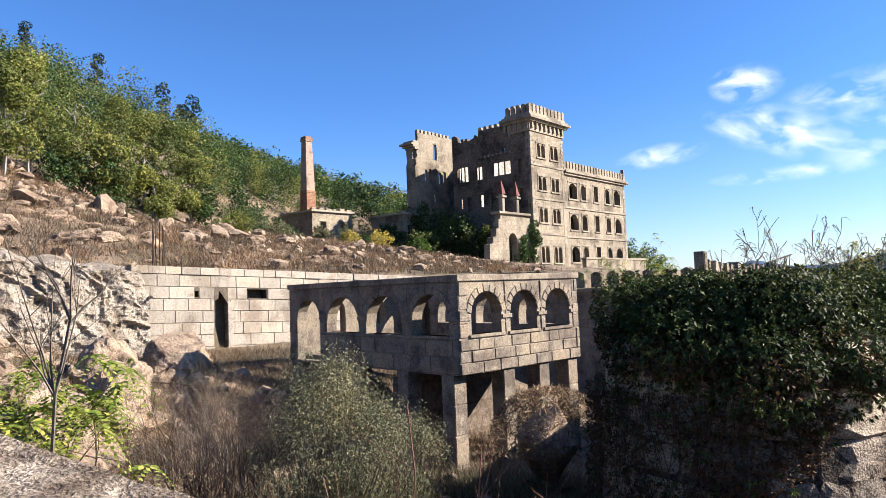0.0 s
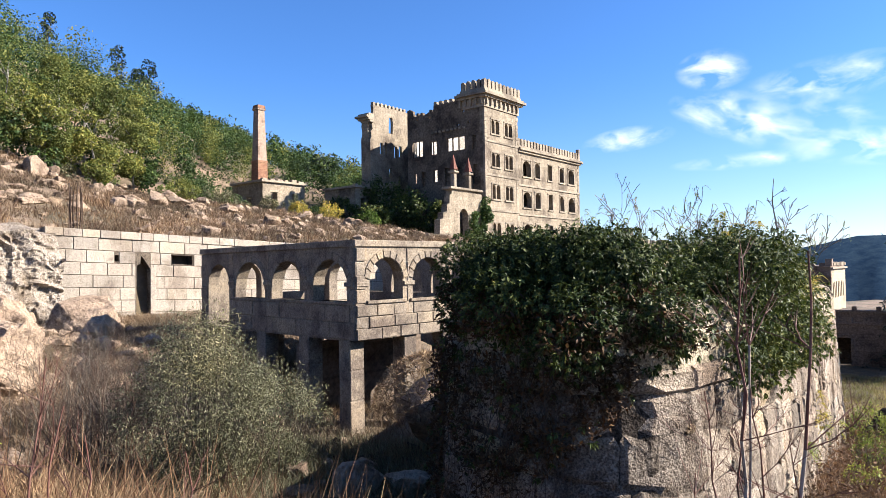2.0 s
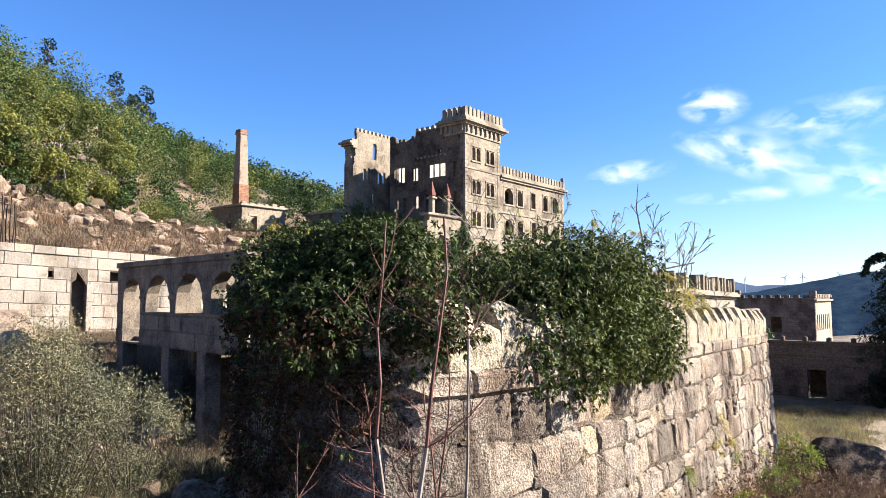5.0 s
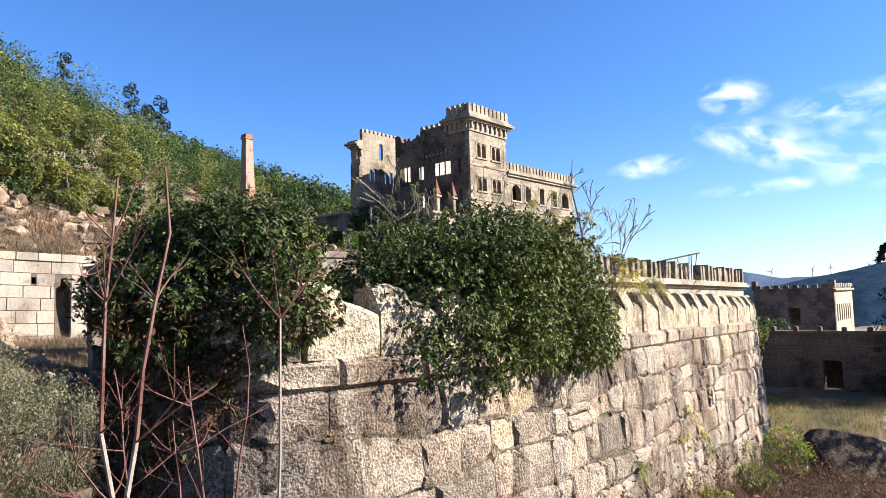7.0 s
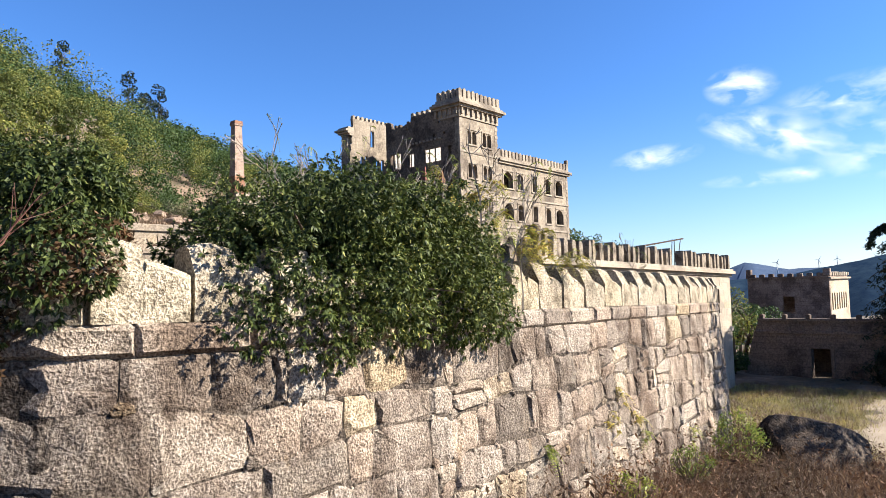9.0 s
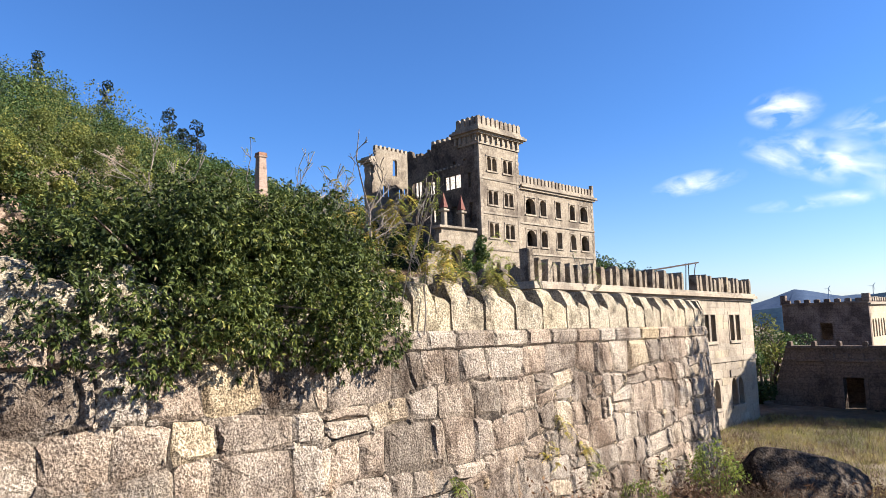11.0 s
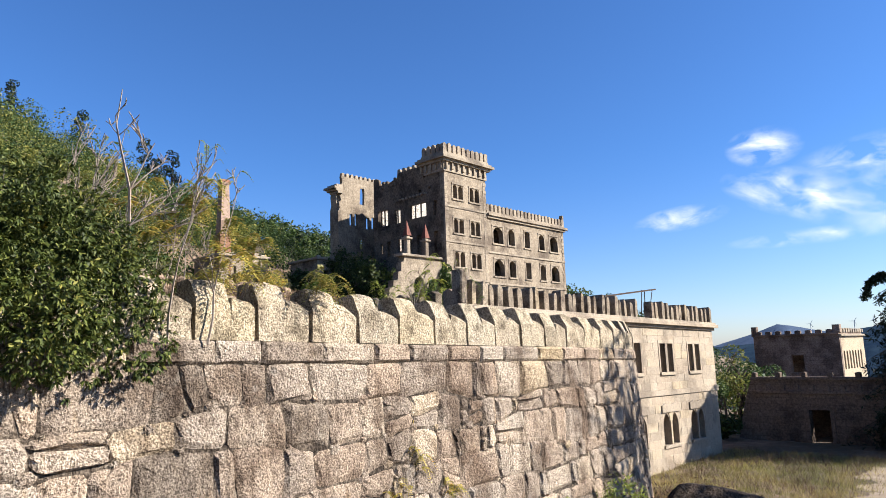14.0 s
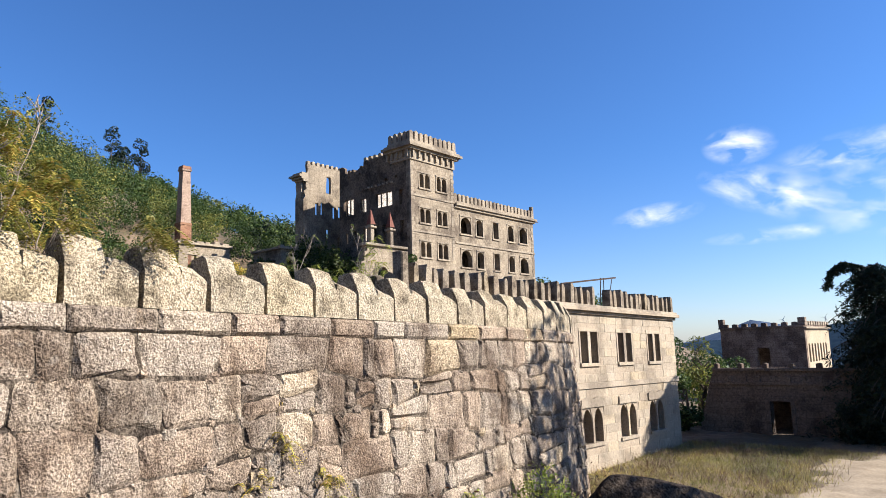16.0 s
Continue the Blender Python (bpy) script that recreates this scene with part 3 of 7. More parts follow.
def build_bastion():
    b = thing("bastion_wall", "rounded retaining wall of rough granite blocks with split battlements", "wall", kind="structure")
    v, f = strip_wall(bastion_at, 0, BAST_LEN, -4.5, 2.33, 0.02, 0.75)
    mesh_ob("wall_core", v, f, M_MORTAR, b, "packed mortar joints")
    # coping course, a little proud of the wall
    s = 0.0
    while s < BAST_LEN - 0.2:
        w = random.uniform(0.6, 1.15)
        e = min(s + w, BAST_LEN)
        q = [(s, 2.32), (e, 2.32), (e, 2.59), (s, 2.59)]
        vv, ff = rubble_stone(bastion_at, q, 0.7, random.uniform(0.03, 0.045), 0.002, 0.004, 0.35)
        mesh_ob("coping_stone", vv, ff, M_RUBBLE, b)
        s = e
    # slit battlements
    s, k = S_NOSE - 0.808 * 7, 0
    while s < BAST_LEN - 1.0:
        w = random.uniform(0.735, 0.765)
        tall, low = random.uniform(0.66, 0.72), random.uniform(0.40, 0.45)
        e0, e1 = Vector(bastion_at(s, 2.59, 0)), Vector(bastion_at(s + w, 2.59, 0))
        run = (e1 - e0).normalized()
        place = (lambda o, r: lambda a, z, d: (o.x + r.x * a - r.y * d, o.y + r.y * a + r.x * d, o.z + r.z * a + z))(e0, run)
        vv, ff = merlon_stone(lambda a, z, d, p=place, o=random.uniform(-0.02, 0.015): p(a, z, d + o), w, tall, low, 0.44)
        mesh_ob("merlon", vv, ff, M_MERLON, b, "lichened granite merlon with a sloped shoulder" if k == 0 else "")
        s, k = s + 0.808, k + 1
    # rubble courses
    tops = [2.33]
    for h in (0.52, 0.44, 0.50, 0.40, 0.52, 0.44, 0.5, 0.42, 0.5, 0.45, 0.5, 0.5):
        tops.append(tops[-1] - h)

    def level(k, s):
        return tops[k] + (0 if k == 0 else 0.06 * math.sin(s * 0.8 + k * 2.1) + 0.05 * math.sin(s * 1.9 + k) + 0.045 * math.sin(s * 4.7 + 3 * k))
    far, chinks = [], []
    count, lean = 0, 0.0
    for k in range(len(tops) - 1):
        s = 0.0
        while s < BAST_LEN - 0.3:
            nose = s < S_NOSE + 0.9
            w = random.uniform(0.75, 1.25) if nose else random.choice((0.32, 0.45, 0.55, 0.7, 0.85, 1.0)) * random.uniform(0.75, 1.05)
            e = min(s + w, BAST_LEN)
            tilt = random.uniform(-0.03, 0.03) if nose else random.uniform(-0.09, 0.09)
            q = [(s, level(k + 1, s)), (e, level(k + 1, e)), (e + tilt, level(k, e + tilt)), (s + (lean if s > 0 else 0), level(k, s))]
            lean = tilt
            pieces, dice = [q], random.random() + 0.2 * nose
            mid = lambda i, j, f: (q[i][0] * (1 - f) + q[j][0] * f, q[i][1] * (1 - f) + q[j][1] * f)
            if dice < 0.16 and k > 0:                 # two low stones, one on the other
                f0, f1 = random.uniform(0.3, 0.7), random.uniform(0.3, 0.7)
                pieces = [[q[0], q[1], mid(1, 2, f1), mid(0, 3, f0)], [mid(0, 3, f0), mid(1, 2, f1), q[2], q[3]]]
            elif dice < 0.34 and w > 0.55:            # a narrow stone beside a broad one
                f0, f1 = random.uniform(0.62, 0.85), random.uniform(0.62, 0.85)
                pieces = [[q[0], mid(0, 1, f0), mid(3, 2, f1), q[3]], [mid(0, 1, f0), q[1], q[2], mid(3, 2, f1)]]
                if k > 0 and random.random() < 0.6:   # with small ones packed over it
                    p = pieces.pop()
                    m0, m1 = [((p[i][0] + p[j][0]) / 2, p[i][1] * 0.45 + p[j][1] * 0.55) for i, j in ((0, 3), (1, 2))]
                    pieces += [[p[0], p[1], m1, m0], [m0, m1, p[2], p[3]]]
            for qq in pieces:
                ext = rubble_stone(bastion_at, qq, 0.2, random.uniform(0.012, 0.022) if nose else random.uniform(0.008, 0.042), random.uniform(0.002, 0.010), 0.006 if nose else 0.012)
                if 5.0 < s < 23.5 and k < 9 and count < 300:
                    mesh_ob("stone", *ext, M_RUBBLE, b)
                    count += 1
                else:
                    far.append(ext)
            if random.random() < 0.85 and s > 4.0:    # a chip packed into the joint
                c, zc, r = e + random.gauss(0, 0.03), level(k + 1, e) + random.gauss(0, 0.03), random.uniform(0.03, 0.085)
                chinks.append(rubble_stone(bastion_at, [(c - r * 1.3, zc - r), (c + r, zc - r * 0.8), (c + r * 1.2, zc + r), (c - r, zc + r * 0.9)], 0.1, random.uniform(0.005, 0.03), 0.002))
            s = e
    ob = mesh_ob("chink_stones", *joined(chinks), M_RUBBLE, b, "small chips packed into the joints")
    ob["kind"] = "stuff"
    ob = mesh_ob("wall_stones", *joined(far), M_RUBBLE, b)
    ob["kind"] = "stuff"
    # the earth behind the battlements
    inner = [bastion_at(s, 2.4, 0.5) for s in np.arange(1.0, BAST_LEN - 0.5, 0.6)]
    n = len(inner)
    mesh_ob("bastion_fill", [(x, y, z) for x, y, z in inner] + [(7.0, 20.0, 2.5)] + [(x, y, -3) for x, y, z in inner] + [(7.0, 20.0, -3)],
            [(i, i + 1, n) for i in range(n - 1)] + [(i + 1, i, n + 1 + i, n + 2 + i) for i in range(n - 1)] + [(0, n, 2 * n + 1, n + 1), (n, n - 1, 2 * n, 2 * n + 1)], M_GROUND, b, "earth fill")


# ---- the arcaded loggia on stilts ----
def ashlar(place, s0, s1, z0, z1, holes, material, parent, course=0.42, length=0.8, proud=0.015, name="block", gap=0.006, zf=None, chamfer=0.012, limit=300, skip=None):
    """Courses of blocks on a wall face, cut back at the openings. Past the limit they are joined."""
    zf = zf or (lambda s: 0.0)
    n = max(1, round((z1 - z0) / course))
    made, rest = 0, []
    for r in range(n):
        a, b = z0 + (z1 - z0) * r / n, z0 + (z1 - z0) * (r + 1) / n
        s = s0 - (length * 0.5 if r % 2 else 0)
        while s < s1:
            e = s + length * random.uniform(0.7, 1.35)
            spans = [(max(s, s0), min(e, s1))]
            for h in holes:
                hx0, hx1 = min(p[0] for p in h) - 0.01, max(p[0] for p in h) + 0.01
                hz0, hz1 = min(p[1] for p in h), max(p[1] for p in h)
                if b <= hz0 + 0.02 or a >= hz1 - 0.02:
                    continue
                cut = []
                for c, d in spans:
                    if d <= hx0 or c >= hx1:
                        cut.append((c, d))
                    else:
                        cut += [(c, hx0)] * (c < hx0) + [(hx1, d)] * (d > hx1)
                spans = cut
            for c, d in spans:
                if d - c > 0.06 and not (skip and skip((c + d) / 2, (a + b) / 2)):
                    pl = lambda ss, zz, dd: place(ss, zz + zf(ss), dd)
                    box = bar(pl, c + gap, d - gap, a + gap, b - gap, -proud * random.uniform(0.4, 1.5), 0.03, chamfer)
                    if made < limit:
                        mesh_ob(name, *box, material, parent)
                        made += 1
                    else:
                        rest.append(box)
            s = e
    if rest:
        ob = mesh_ob(name.replace("block", "coursed_masonry"), *joined(rest), material, parent)
        ob["kind"] = "stuff"


def voussoirs(place, x0, x1, z0, z1, n, w, material, parent, proud=0.02, name="arch_stone"):
    out = arch(x0, x1, z0, z1, 0.0, n)[2:]
    cx, spring = (x0 + x1) / 2, out[0][1]
    for (s0, a0), (s1, a1) in zip(out, out[1:]):
        def push(s, z):
            d = Vector((s - cx, z - spring + 0.15))
            d.normalize()
            return s + d.x * w, z + d.y * w
        p = [(s0, a0), (s1, a1), push(s1, a1), push(s0, a0)]
        m = (sum(q[0] for q in p) / 4, sum(q[1] for q in p) / 4)
        p = [(m[0] + (q[0] - m[0]) * 0.95, m[1] + (q[1] - m[1]) * 0.95) for q in p]
        mesh_ob(name, *solid(p, place, -proud, 0.06), material, parent)


def build_loggia():
    lo = thing("loggia", "ruined arcaded granite gallery raised on square stone pillars", "building")
    right, left = on_wall(LB, LU, LV), on_wall(LB, LV, LU)
    back = on_wall(LB + LV * 7.75, LU, -LV)
    far = on_wall(LB + LU * 4.68, LV, -LU)
    R = [(0.42, 1.48), (1.82, 2.88), (3.22, 4.28)]
    L = [(0.30, 1.72), (2.10, 3.66), (4.0, 5.62)]
    T = 0.34
    hr = [arch(a, b, 2.9, 3.92) for a, b in R]
    hl = [arch(a, b, 2.88, 3.90) for a, b in L] + [arch(6.0, 7.3, 2.0, 3.86)]
    ho = lambda hs, k: [[(k - s, z) for s, z in h] for h in hs]
    slab("front_wall", rect(0, 4.68, 1.97, 4.18), hr, T, right, M_LOGGIA, lo, "sunlit wall with three round arches")
    slab("side_wall", rect(T + 0.003, 7.75, 1.95, 4.175), hl, T, left, M_LOGGIA, lo, "shaded wall with four arches")
    slab("back_wall", rect(T, 4.34, 1.95, 4.17), [arch(0.9, 1.9, 2.0, 3.9), arch(2.5, 3.6, 2.9, 3.9)], T, back, M_LOGGIA, lo)
    slab("far_wall", rect(T + 0.003, 7.4, 1.95, 4.172), [arch(0.6, 1.9, 2.9, 3.86), arch(2.3, 3.7, 2.9, 3.86), arch(4.1, 5.5, 2.9, 3.86), arch(5.9, 7.0, 2.0, 3.86)], T, far, M_LOGGIA, lo)
    for nm, pl, ln in (("front_coping", right, 4.74), ("side_coping", left, 7.8)):
        a = -0.05 if pl is right else 0.42
        block(nm, pl, a, ln, 4.18, 4.34, -0.05, 0.42, M_LOGGIA, lo, 0.015)
    block("back_coping", back, 0.45, 4.2, 4.175, 4.31, -0.05, 0.4, M_LOGGIA, lo, 0.015)
    block("far_coping", far, 0.45, 7.3, 4.176, 4.31, -0.05, 0.4, M_LOGGIA, lo, 0.015)
    ashlar(right, 0, 4.68, 1.97, 2.80, [], M_LOGGIA, lo, 0.29, 0.62, 0.03, "block", 0.011)
    ashlar(right, 0, 4.68, 2.83, 4.16, [rect(a - 0.12, b + 0.12, 2.85, 4.1) for a, b in R], M_LOGGIA, lo, 0.33, 0.5, 0.025, "block", 0.011)
    ashlar(left, 0.02, 7.75, 1.98, 2.80, hl[3:], M_LOGGIA, lo, 0.42, 0.9, 0.025, "block", 0.011)
    ashlar(left, 0.02, 7.75, 2.83, 4.16, [rect(a - 0.12, b + 0.12, 2.85, 4.1) for a, b in L] + hl[3:], M_LOGGIA, lo, 0.33, 0.6, 0.02, "block", 0.011)
    for a, b in R:
        voussoirs(right, a, b, 2.9, 3.92, 9, 0.19, M_LOGGIA, lo, 0.03)
        block("sill", right, a - 0.1, b + 0.1, 2.82, 2.9, -0.05, 0.36, M_LOGGIA, lo, 0.01)
    for a, b in L:
        voussoirs(left, a, b, 2.88, 3.90, 9, 0.19, M_LOGGIA, lo, 0.02)
    block("side_sill", left, 0.05, 5.8, 2.81, 2.88, -0.04, 0.36, M_LOGGIA, lo, 0.01)
    for pl, ss in ((right, (0.0, 1.5, 2.9, 4.3)), (left, (0.04, 1.74, 3.68, 5.64))):
        for s in ss:
            block("impost", pl, s, s + 0.36, 3.24, 3.34, -0.045, 0.1, M_LOGGIA, lo, 0.01)
    block("floor_slab", right, 0.36, 4.3, 1.99, 2.12, 0.36, 7.4, M_SHADESTONE, lo, 0.0, "stone floor")
    # Dark wall added to hold deep shade behind the pillars.
    block("undercroft_wall", right, 0.3, 4.55, -1.5, 1.7, 2.6, 2.95, M_SHADESTONE, lo, 0.0, "added dark wall that deepens the shade under the gallery")
    for s, d in ((0.02, 0.26), (1.56, 0.06), (2.95, 0.06), (4.2, 0.06), (0.0, 1.92), (0.0, 4.0), (0.0, 7.2), (2.2, 3.8), (4.2, 3.8), (4.2, 7.2), (2.2, 7.2)):
        w = 0.40
        z = -0.9
        hgt = 1.965
        pl = on_wall(LB + LU * s + LV * d, LU, LV)
        col = block("pillar", pl, 0, w, z, hgt, 0, w, M_LOGGIA, lo, 0.03)
        for k in range(4):
            zz = z + (hgt - z) * k / 4
            block("pillar_block", pl, -0.012 - 0.006 * (k % 2), w + 0.012, zz + 0.008, zz + (hgt - z) / 4 - 0.008, -0.012, w + 0.012, M_LOGGIA, col, 0.02)


# ---- the long ashlar wall ----
RW = LB + LV * 15.7


def build_long_wall():
    w = thing("long_wall", "tall pale ashlar terrace wall with a narrow doorway", "wall", kind="structure")
    pl = on_wall(RW, LU, LV)
    zf = lambda s: -0.045 * s
    tilted = lambda s, z, d: pl(s, z + zf(s), d)
    door = [(1.02, 1.2), (1.60, 1.2), (1.60, 3.85), (1.45, 4.1), (1.24, 4.38), (1.2, 4.05), (1.06, 3.95)]
    holes = [door, rect(2.5, 3.42, 4.08, 4.46), rect(0.2, 0.36, 4.1, 4.36), arch(9.2, 9.9, 2.2, 4.2), arch(12.4, 13.1, 2.2, 4.2)]
    slab("wall_core", rect(-2.3, 23.0, -1.0, 5.12), holes, 0.6, tilted, M_JOINT, w)
    ashlar(pl, -2.3, 23.0, 0.6, 5.0, holes, M_PALE, w, 0.49, 1.0, 0.02, "block", 0.011, zf, 0.012, 300)
    ashlar(pl, -2.3, 23.0, 5.0, 5.32, [], M_PALE, w, 0.32, 0.7, 0.06, "coping_stone", 0.006, zf, 0.015, 40)
    block("coping_bed", tilted, -2.3, 23.0, 5.0, 5.3, 0.03, 0.6, M_PALE, w)
    for z0, z1 in ((1.2, 2.2), (2.2, 3.2), (3.2, 3.9)):
        block("door_jamb", tilted, 1.6, 1.82, z0 + 0.006, z1 - 0.006, -0.04, 0.3, M_PALE, w, 0.012)
    for k in range(3):
        block("door_step", tilted, 0.9 - 0.25 * k, 2.0 + 0.5 * k, 1.75 - 0.16 * k, 1.93 - 0.16 * k, -0.5 - 0.35 * k, 0.2, M_PALE, w, 0.02)


# ---- the hotel ----
HT = Vector((9.6, 68.3, 0))


def crenels(place, s0, s1, z, tall, w, gap, d0, d1, material, parent, name="merlon", skip=()):
    k = 0
    n = max(1, round((s1 - s0 + gap) / (w + gap)))
    step = (s1 - s0 + gap) / n
    for k in range(n):
        if k in skip:
            continue
        a = s0 + k * step
        b = a + step - gap
        h = tall * random.uniform(0.94, 1.04)
        v, f = solid([(a, z), (b, z), (b, z + h * 0.86), ((a + b) / 2 + 0.1 * w, z + h), ((a + b) / 2 - 0.1 * w, z + h), (a, z + h * 0.86)], place, d0, d1)
        mesh_ob(name, v, f, material, parent)


def window_trim(place, a, b, z0, z1, parent, material, double=False, round_top=True):
    """Sill, jambs and hood of a window, and a slim column between two lights."""
    w = thing_part("window_surround", parent)
    block("sill", place, a - 0.18, b + 0.18, z0 - 0.16, z0, -0.12, 0.2, material, w)
    block("hood", place, a - 0.16, b + 0.16, z1 + 0.06, z1 + 0.2, -0.08, 0.1, material, w)
    for s in (a - 0.15, b):
        block("jamb", place, s, s + 0.15, z0, z1 + 0.06, -0.045, 0.1, material, w)
    if double:
        m = (a + b) / 2
        block("colonnette", place, m - 0.06, m + 0.06, z0, z1 - 0.35, 0.05, 0.2, material, w, 0.02)


def thing_part(name, parent):
    o = new(name)
    o.parent = parent
    return o


def build_hotel():
    h = thing("hotel", "roofless granite hotel ruin with battlements and a corner tower", "building")
    face, side = on_wall(HT, U, V), on_wall(HT, V, U)
    holes_t, holes_w, trims = [], [], []
    for z0, z1 in ((17.55, 18.98), (14.05, 15.47), (10.65, 12.15), (6.4, 8.1)):
        for a, b in ((1.22, 2.68), (3.75, 5.2)):
            m = (a + b) / 2
            holes_t += [arch(a, m - 0.1, z0, z1, 0, 6), arch(m + 0.1, b, z0, z1, 0, 6)]
            trims.append((a, b, z0, z1))
    wins = ((7.45, 9.15, 1), (10.05, 11.15, 1), (13.0, 13.95, 0), (15.75, 16.8, 1), (17.95, 19.5, 1))
    for z0, z1 in ((13.62, 15.42), (10.12, 11.9), (6.5, 8.25)):
        for a, b, rnd in wins:
            holes_w.append(arch(a, b, z0, z1, 0, 8) if rnd else rect(a, b, z0, z1))
            trims.append((a, b, z0, z1))
    tower = slab("tower_wall", rect(0, 6.35, 3.0, 20.2), holes_t, 0.6, face, M_HOTEL, h, "sunlit tower front with paired arched windows")
    wing = slab("wing_wall", rect(6.352, 20.8, 3.0, 16.45), holes_w, 0.6, lambda s, z, d: face(s, z, d + 0.12), M_HOTEL, h, "sunlit wing of three arched storeys")
    for i, (a, b, z0, z1) in enumerate(trims):
        window_trim(face if i < 8 else (lambda s, z, d: face(s, z, d + 0.12)), a, b, z0, z1, tower if i < 8 else wing, M_HOTEL_TRIM, i < 8)
    for z in (9.35, 13.05, 16.6):
        block("string_course", face, -0.08, 6.42, z, z + 0.2, -0.08, 0.3, M_HOTEL_TRIM, h)
    for z in (9.2, 12.5):
        block("string_course", face, 6.43, 20.86, z, z + 0.2, 0.02, 0.3, M_HOTEL_TRIM, h)
    for k in range(38):                                   # quoins
        z = 4.0 + k * 0.42
        for s in (0.0, 5.9):
            block("quoin", face, s - 0.02, s + (0.5 if k % 2 else 0.36), z + 0.01, z + 0.41, -0.03, 0.2, M_HOTEL_TRIM, h, 0.015)
        if z < 15.9:
            block("quoin", face, 20.82 - (0.5 if k % 2 else 0.36), 20.84, z + 0.01, z + 0.41, 0.08, 0.3, M_HOTEL_TRIM, h, 0.015)
    # wing cornice and battlement
    block("wing_cornice", face, 6.45, 21.1, 16.25, 16.5, -0.1, 0.8, M_HOTEL_TRIM, h)
    block("wing_cornice", face, 6.45, 21.3, 16.5, 16.75, -0.28, 0.85, M_HOTEL_TRIM, h)
    block("wing_parapet", face, 6.45, 21.0, 16.75, 17.0, 0.0, 0.5, M_HOTEL_TRIM, h)
    crenels(face, 6.5, 21.0, 17.0, 0.82, 0.46, 0.22, 0.05, 0.42, M_HOTEL_TRIM, h)
    block("corner_post", face, 20.7, 21.05, 17.0, 18.3, 0.04, 0.43, M_HOTEL_TRIM, h, 0.03)
    block("iron_spike", face, 21.0, 22.2, 16.55, 16.63, 0.2, 0.28, M_IRON, h)
    # tower crown: corbel arches, stepped cornice, merlons
    DEPTH = 2.6
    for s0, s1, z0, z1, out in ((0, 6.35, 20.2, 21.15, 0.12), (0, 6.35, 21.15, 21.4, 0.45), (0, 6.35, 21.4, 21.65, 0.75), (0, 6.35, 21.65, 21.85, 0.55), (0, 6.35, 21.85, 22.15, 0.3)):
        block("crown_course", face, s0 - out, s1 + out, z0, z1, -out, DEPTH + out, M_HOTEL_TRIM, h)
    for k in range(8):
        s = 0.2 + k * 0.83
        block("corbel", face, s - 0.1, s + 0.12, 20.45, 21.15, -0.32, 0.0, M_HOTEL_TRIM, h)
    for k in range(5):
        s = 0.15 + k * 0.7
        block("corbel", side, s - 0.1, s + 0.12, 20.45, 21.15, -0.32, 0.0, M_HOTEL_TRIM, h)
    crenels(face, -0.25, 6.6, 22.15, 0.95, 0.5, 0.2, -0.25, 0.15, M_HOTEL_TRIM, h)
    crenels(side, 0.25, 2.8, 22.15, 0.95, 0.5, 0.2, -0.25, 0.15, M_HOTEL_TRIM, h)
    # shaded side with sky through its empty windows
    hs = []
    for a, b, n, z0, z1 in ((2.6, 5.05, 3, 16.05, 17.5), (6.45, 7.4, 2, 15.95, 17.4), (8.45, 10.05, 3, 15.95, 17.7)):
        hs.append(rect(a, b, z0, z1))
        for k in range(1, n):
            block("mullion", side, a + (b - a) * k / n - 0.05, a + (b - a) * k / n + 0.05, z0, z1, 0.02, 0.14, M_SHADED_ROUGHWALL, h)
    for a, b, z0, z1 in ((6.4, 7.0, 12.9, 14.25), (9.4, 9.75, 13.0, 14.1), (2.6, 2.95, 20.0, 20.35), (3.3, 3.65, 18.6, 18.95), (1.9, 2.2, 18.7, 19.0), (9.05, 9.3, 19.95, 20.2), (7.3, 7.6, 20.0, 20.3)):
        m, n = (a + b) / 2, (z0 + z1) / 2
        hs.append([(a, z0 + 0.1), (m, z0), (b, z0 + 0.06), (b, n), (b - 0.05, z1), (m, z1 - 0.03), (a, z1 - 0.08), (a - 0.03, n)] if z1 - z0 < 0.5 else rect(a, b, z0, z1))
    blind = [rect(*w) for w in ((1.0, 1.6, 12.3, 14.3), (3.2, 4.1, 12.4, 14.2), (4.7, 5.4, 12.4, 14.3), (8.0, 8.7, 12.5, 14.2), (1.1, 1.6, 15.9, 17.4), (3.0, 3.9, 8.8, 10.8), (5.6, 6.5, 8.8, 10.9), (8.2, 8.9, 8.6, 10.6))]
    ruin = [(0.0, 3.0), (10.7, 3.0), (10.7, 21.35), (10.3, 21.45), (9.85, 21.2), (9.75, 20.6), (9.3, 20.5), (8.8, 20.65), (8.2, 20.5), (7.5, 20.75), (7.0, 20.65), (6.85, 20.85), (6.8, 21.35), (2.6, 21.35), (2.6, 20.2), (0.0, 20.2)]
    slab("side_wall", ruin, hs + blind, 0.36, lambda s, z, d: side(s + 0.602 if s == 0.0 else s, z, d), M_SHADED_ROUGHWALL, h, "rough side wall, coloured darker for its shade, with empty windows")
    # Backing added behind the blind windows so they stay dark.
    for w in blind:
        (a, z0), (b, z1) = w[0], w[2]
        block("blocked_opening", side, a - 0.1, b + 0.1, z0 - 0.1, z1 + 0.1, 0.365, 0.6, M_SHADED_ROUGHWALL, h)
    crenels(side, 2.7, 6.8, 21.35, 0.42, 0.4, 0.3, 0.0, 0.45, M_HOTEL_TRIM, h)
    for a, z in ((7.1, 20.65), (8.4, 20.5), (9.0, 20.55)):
        crenels(side, a, a + 0.35, z, 0.35, 0.35, 0.2, 0.0, 0.45, M_SHADED_ROUGHWALL, h)
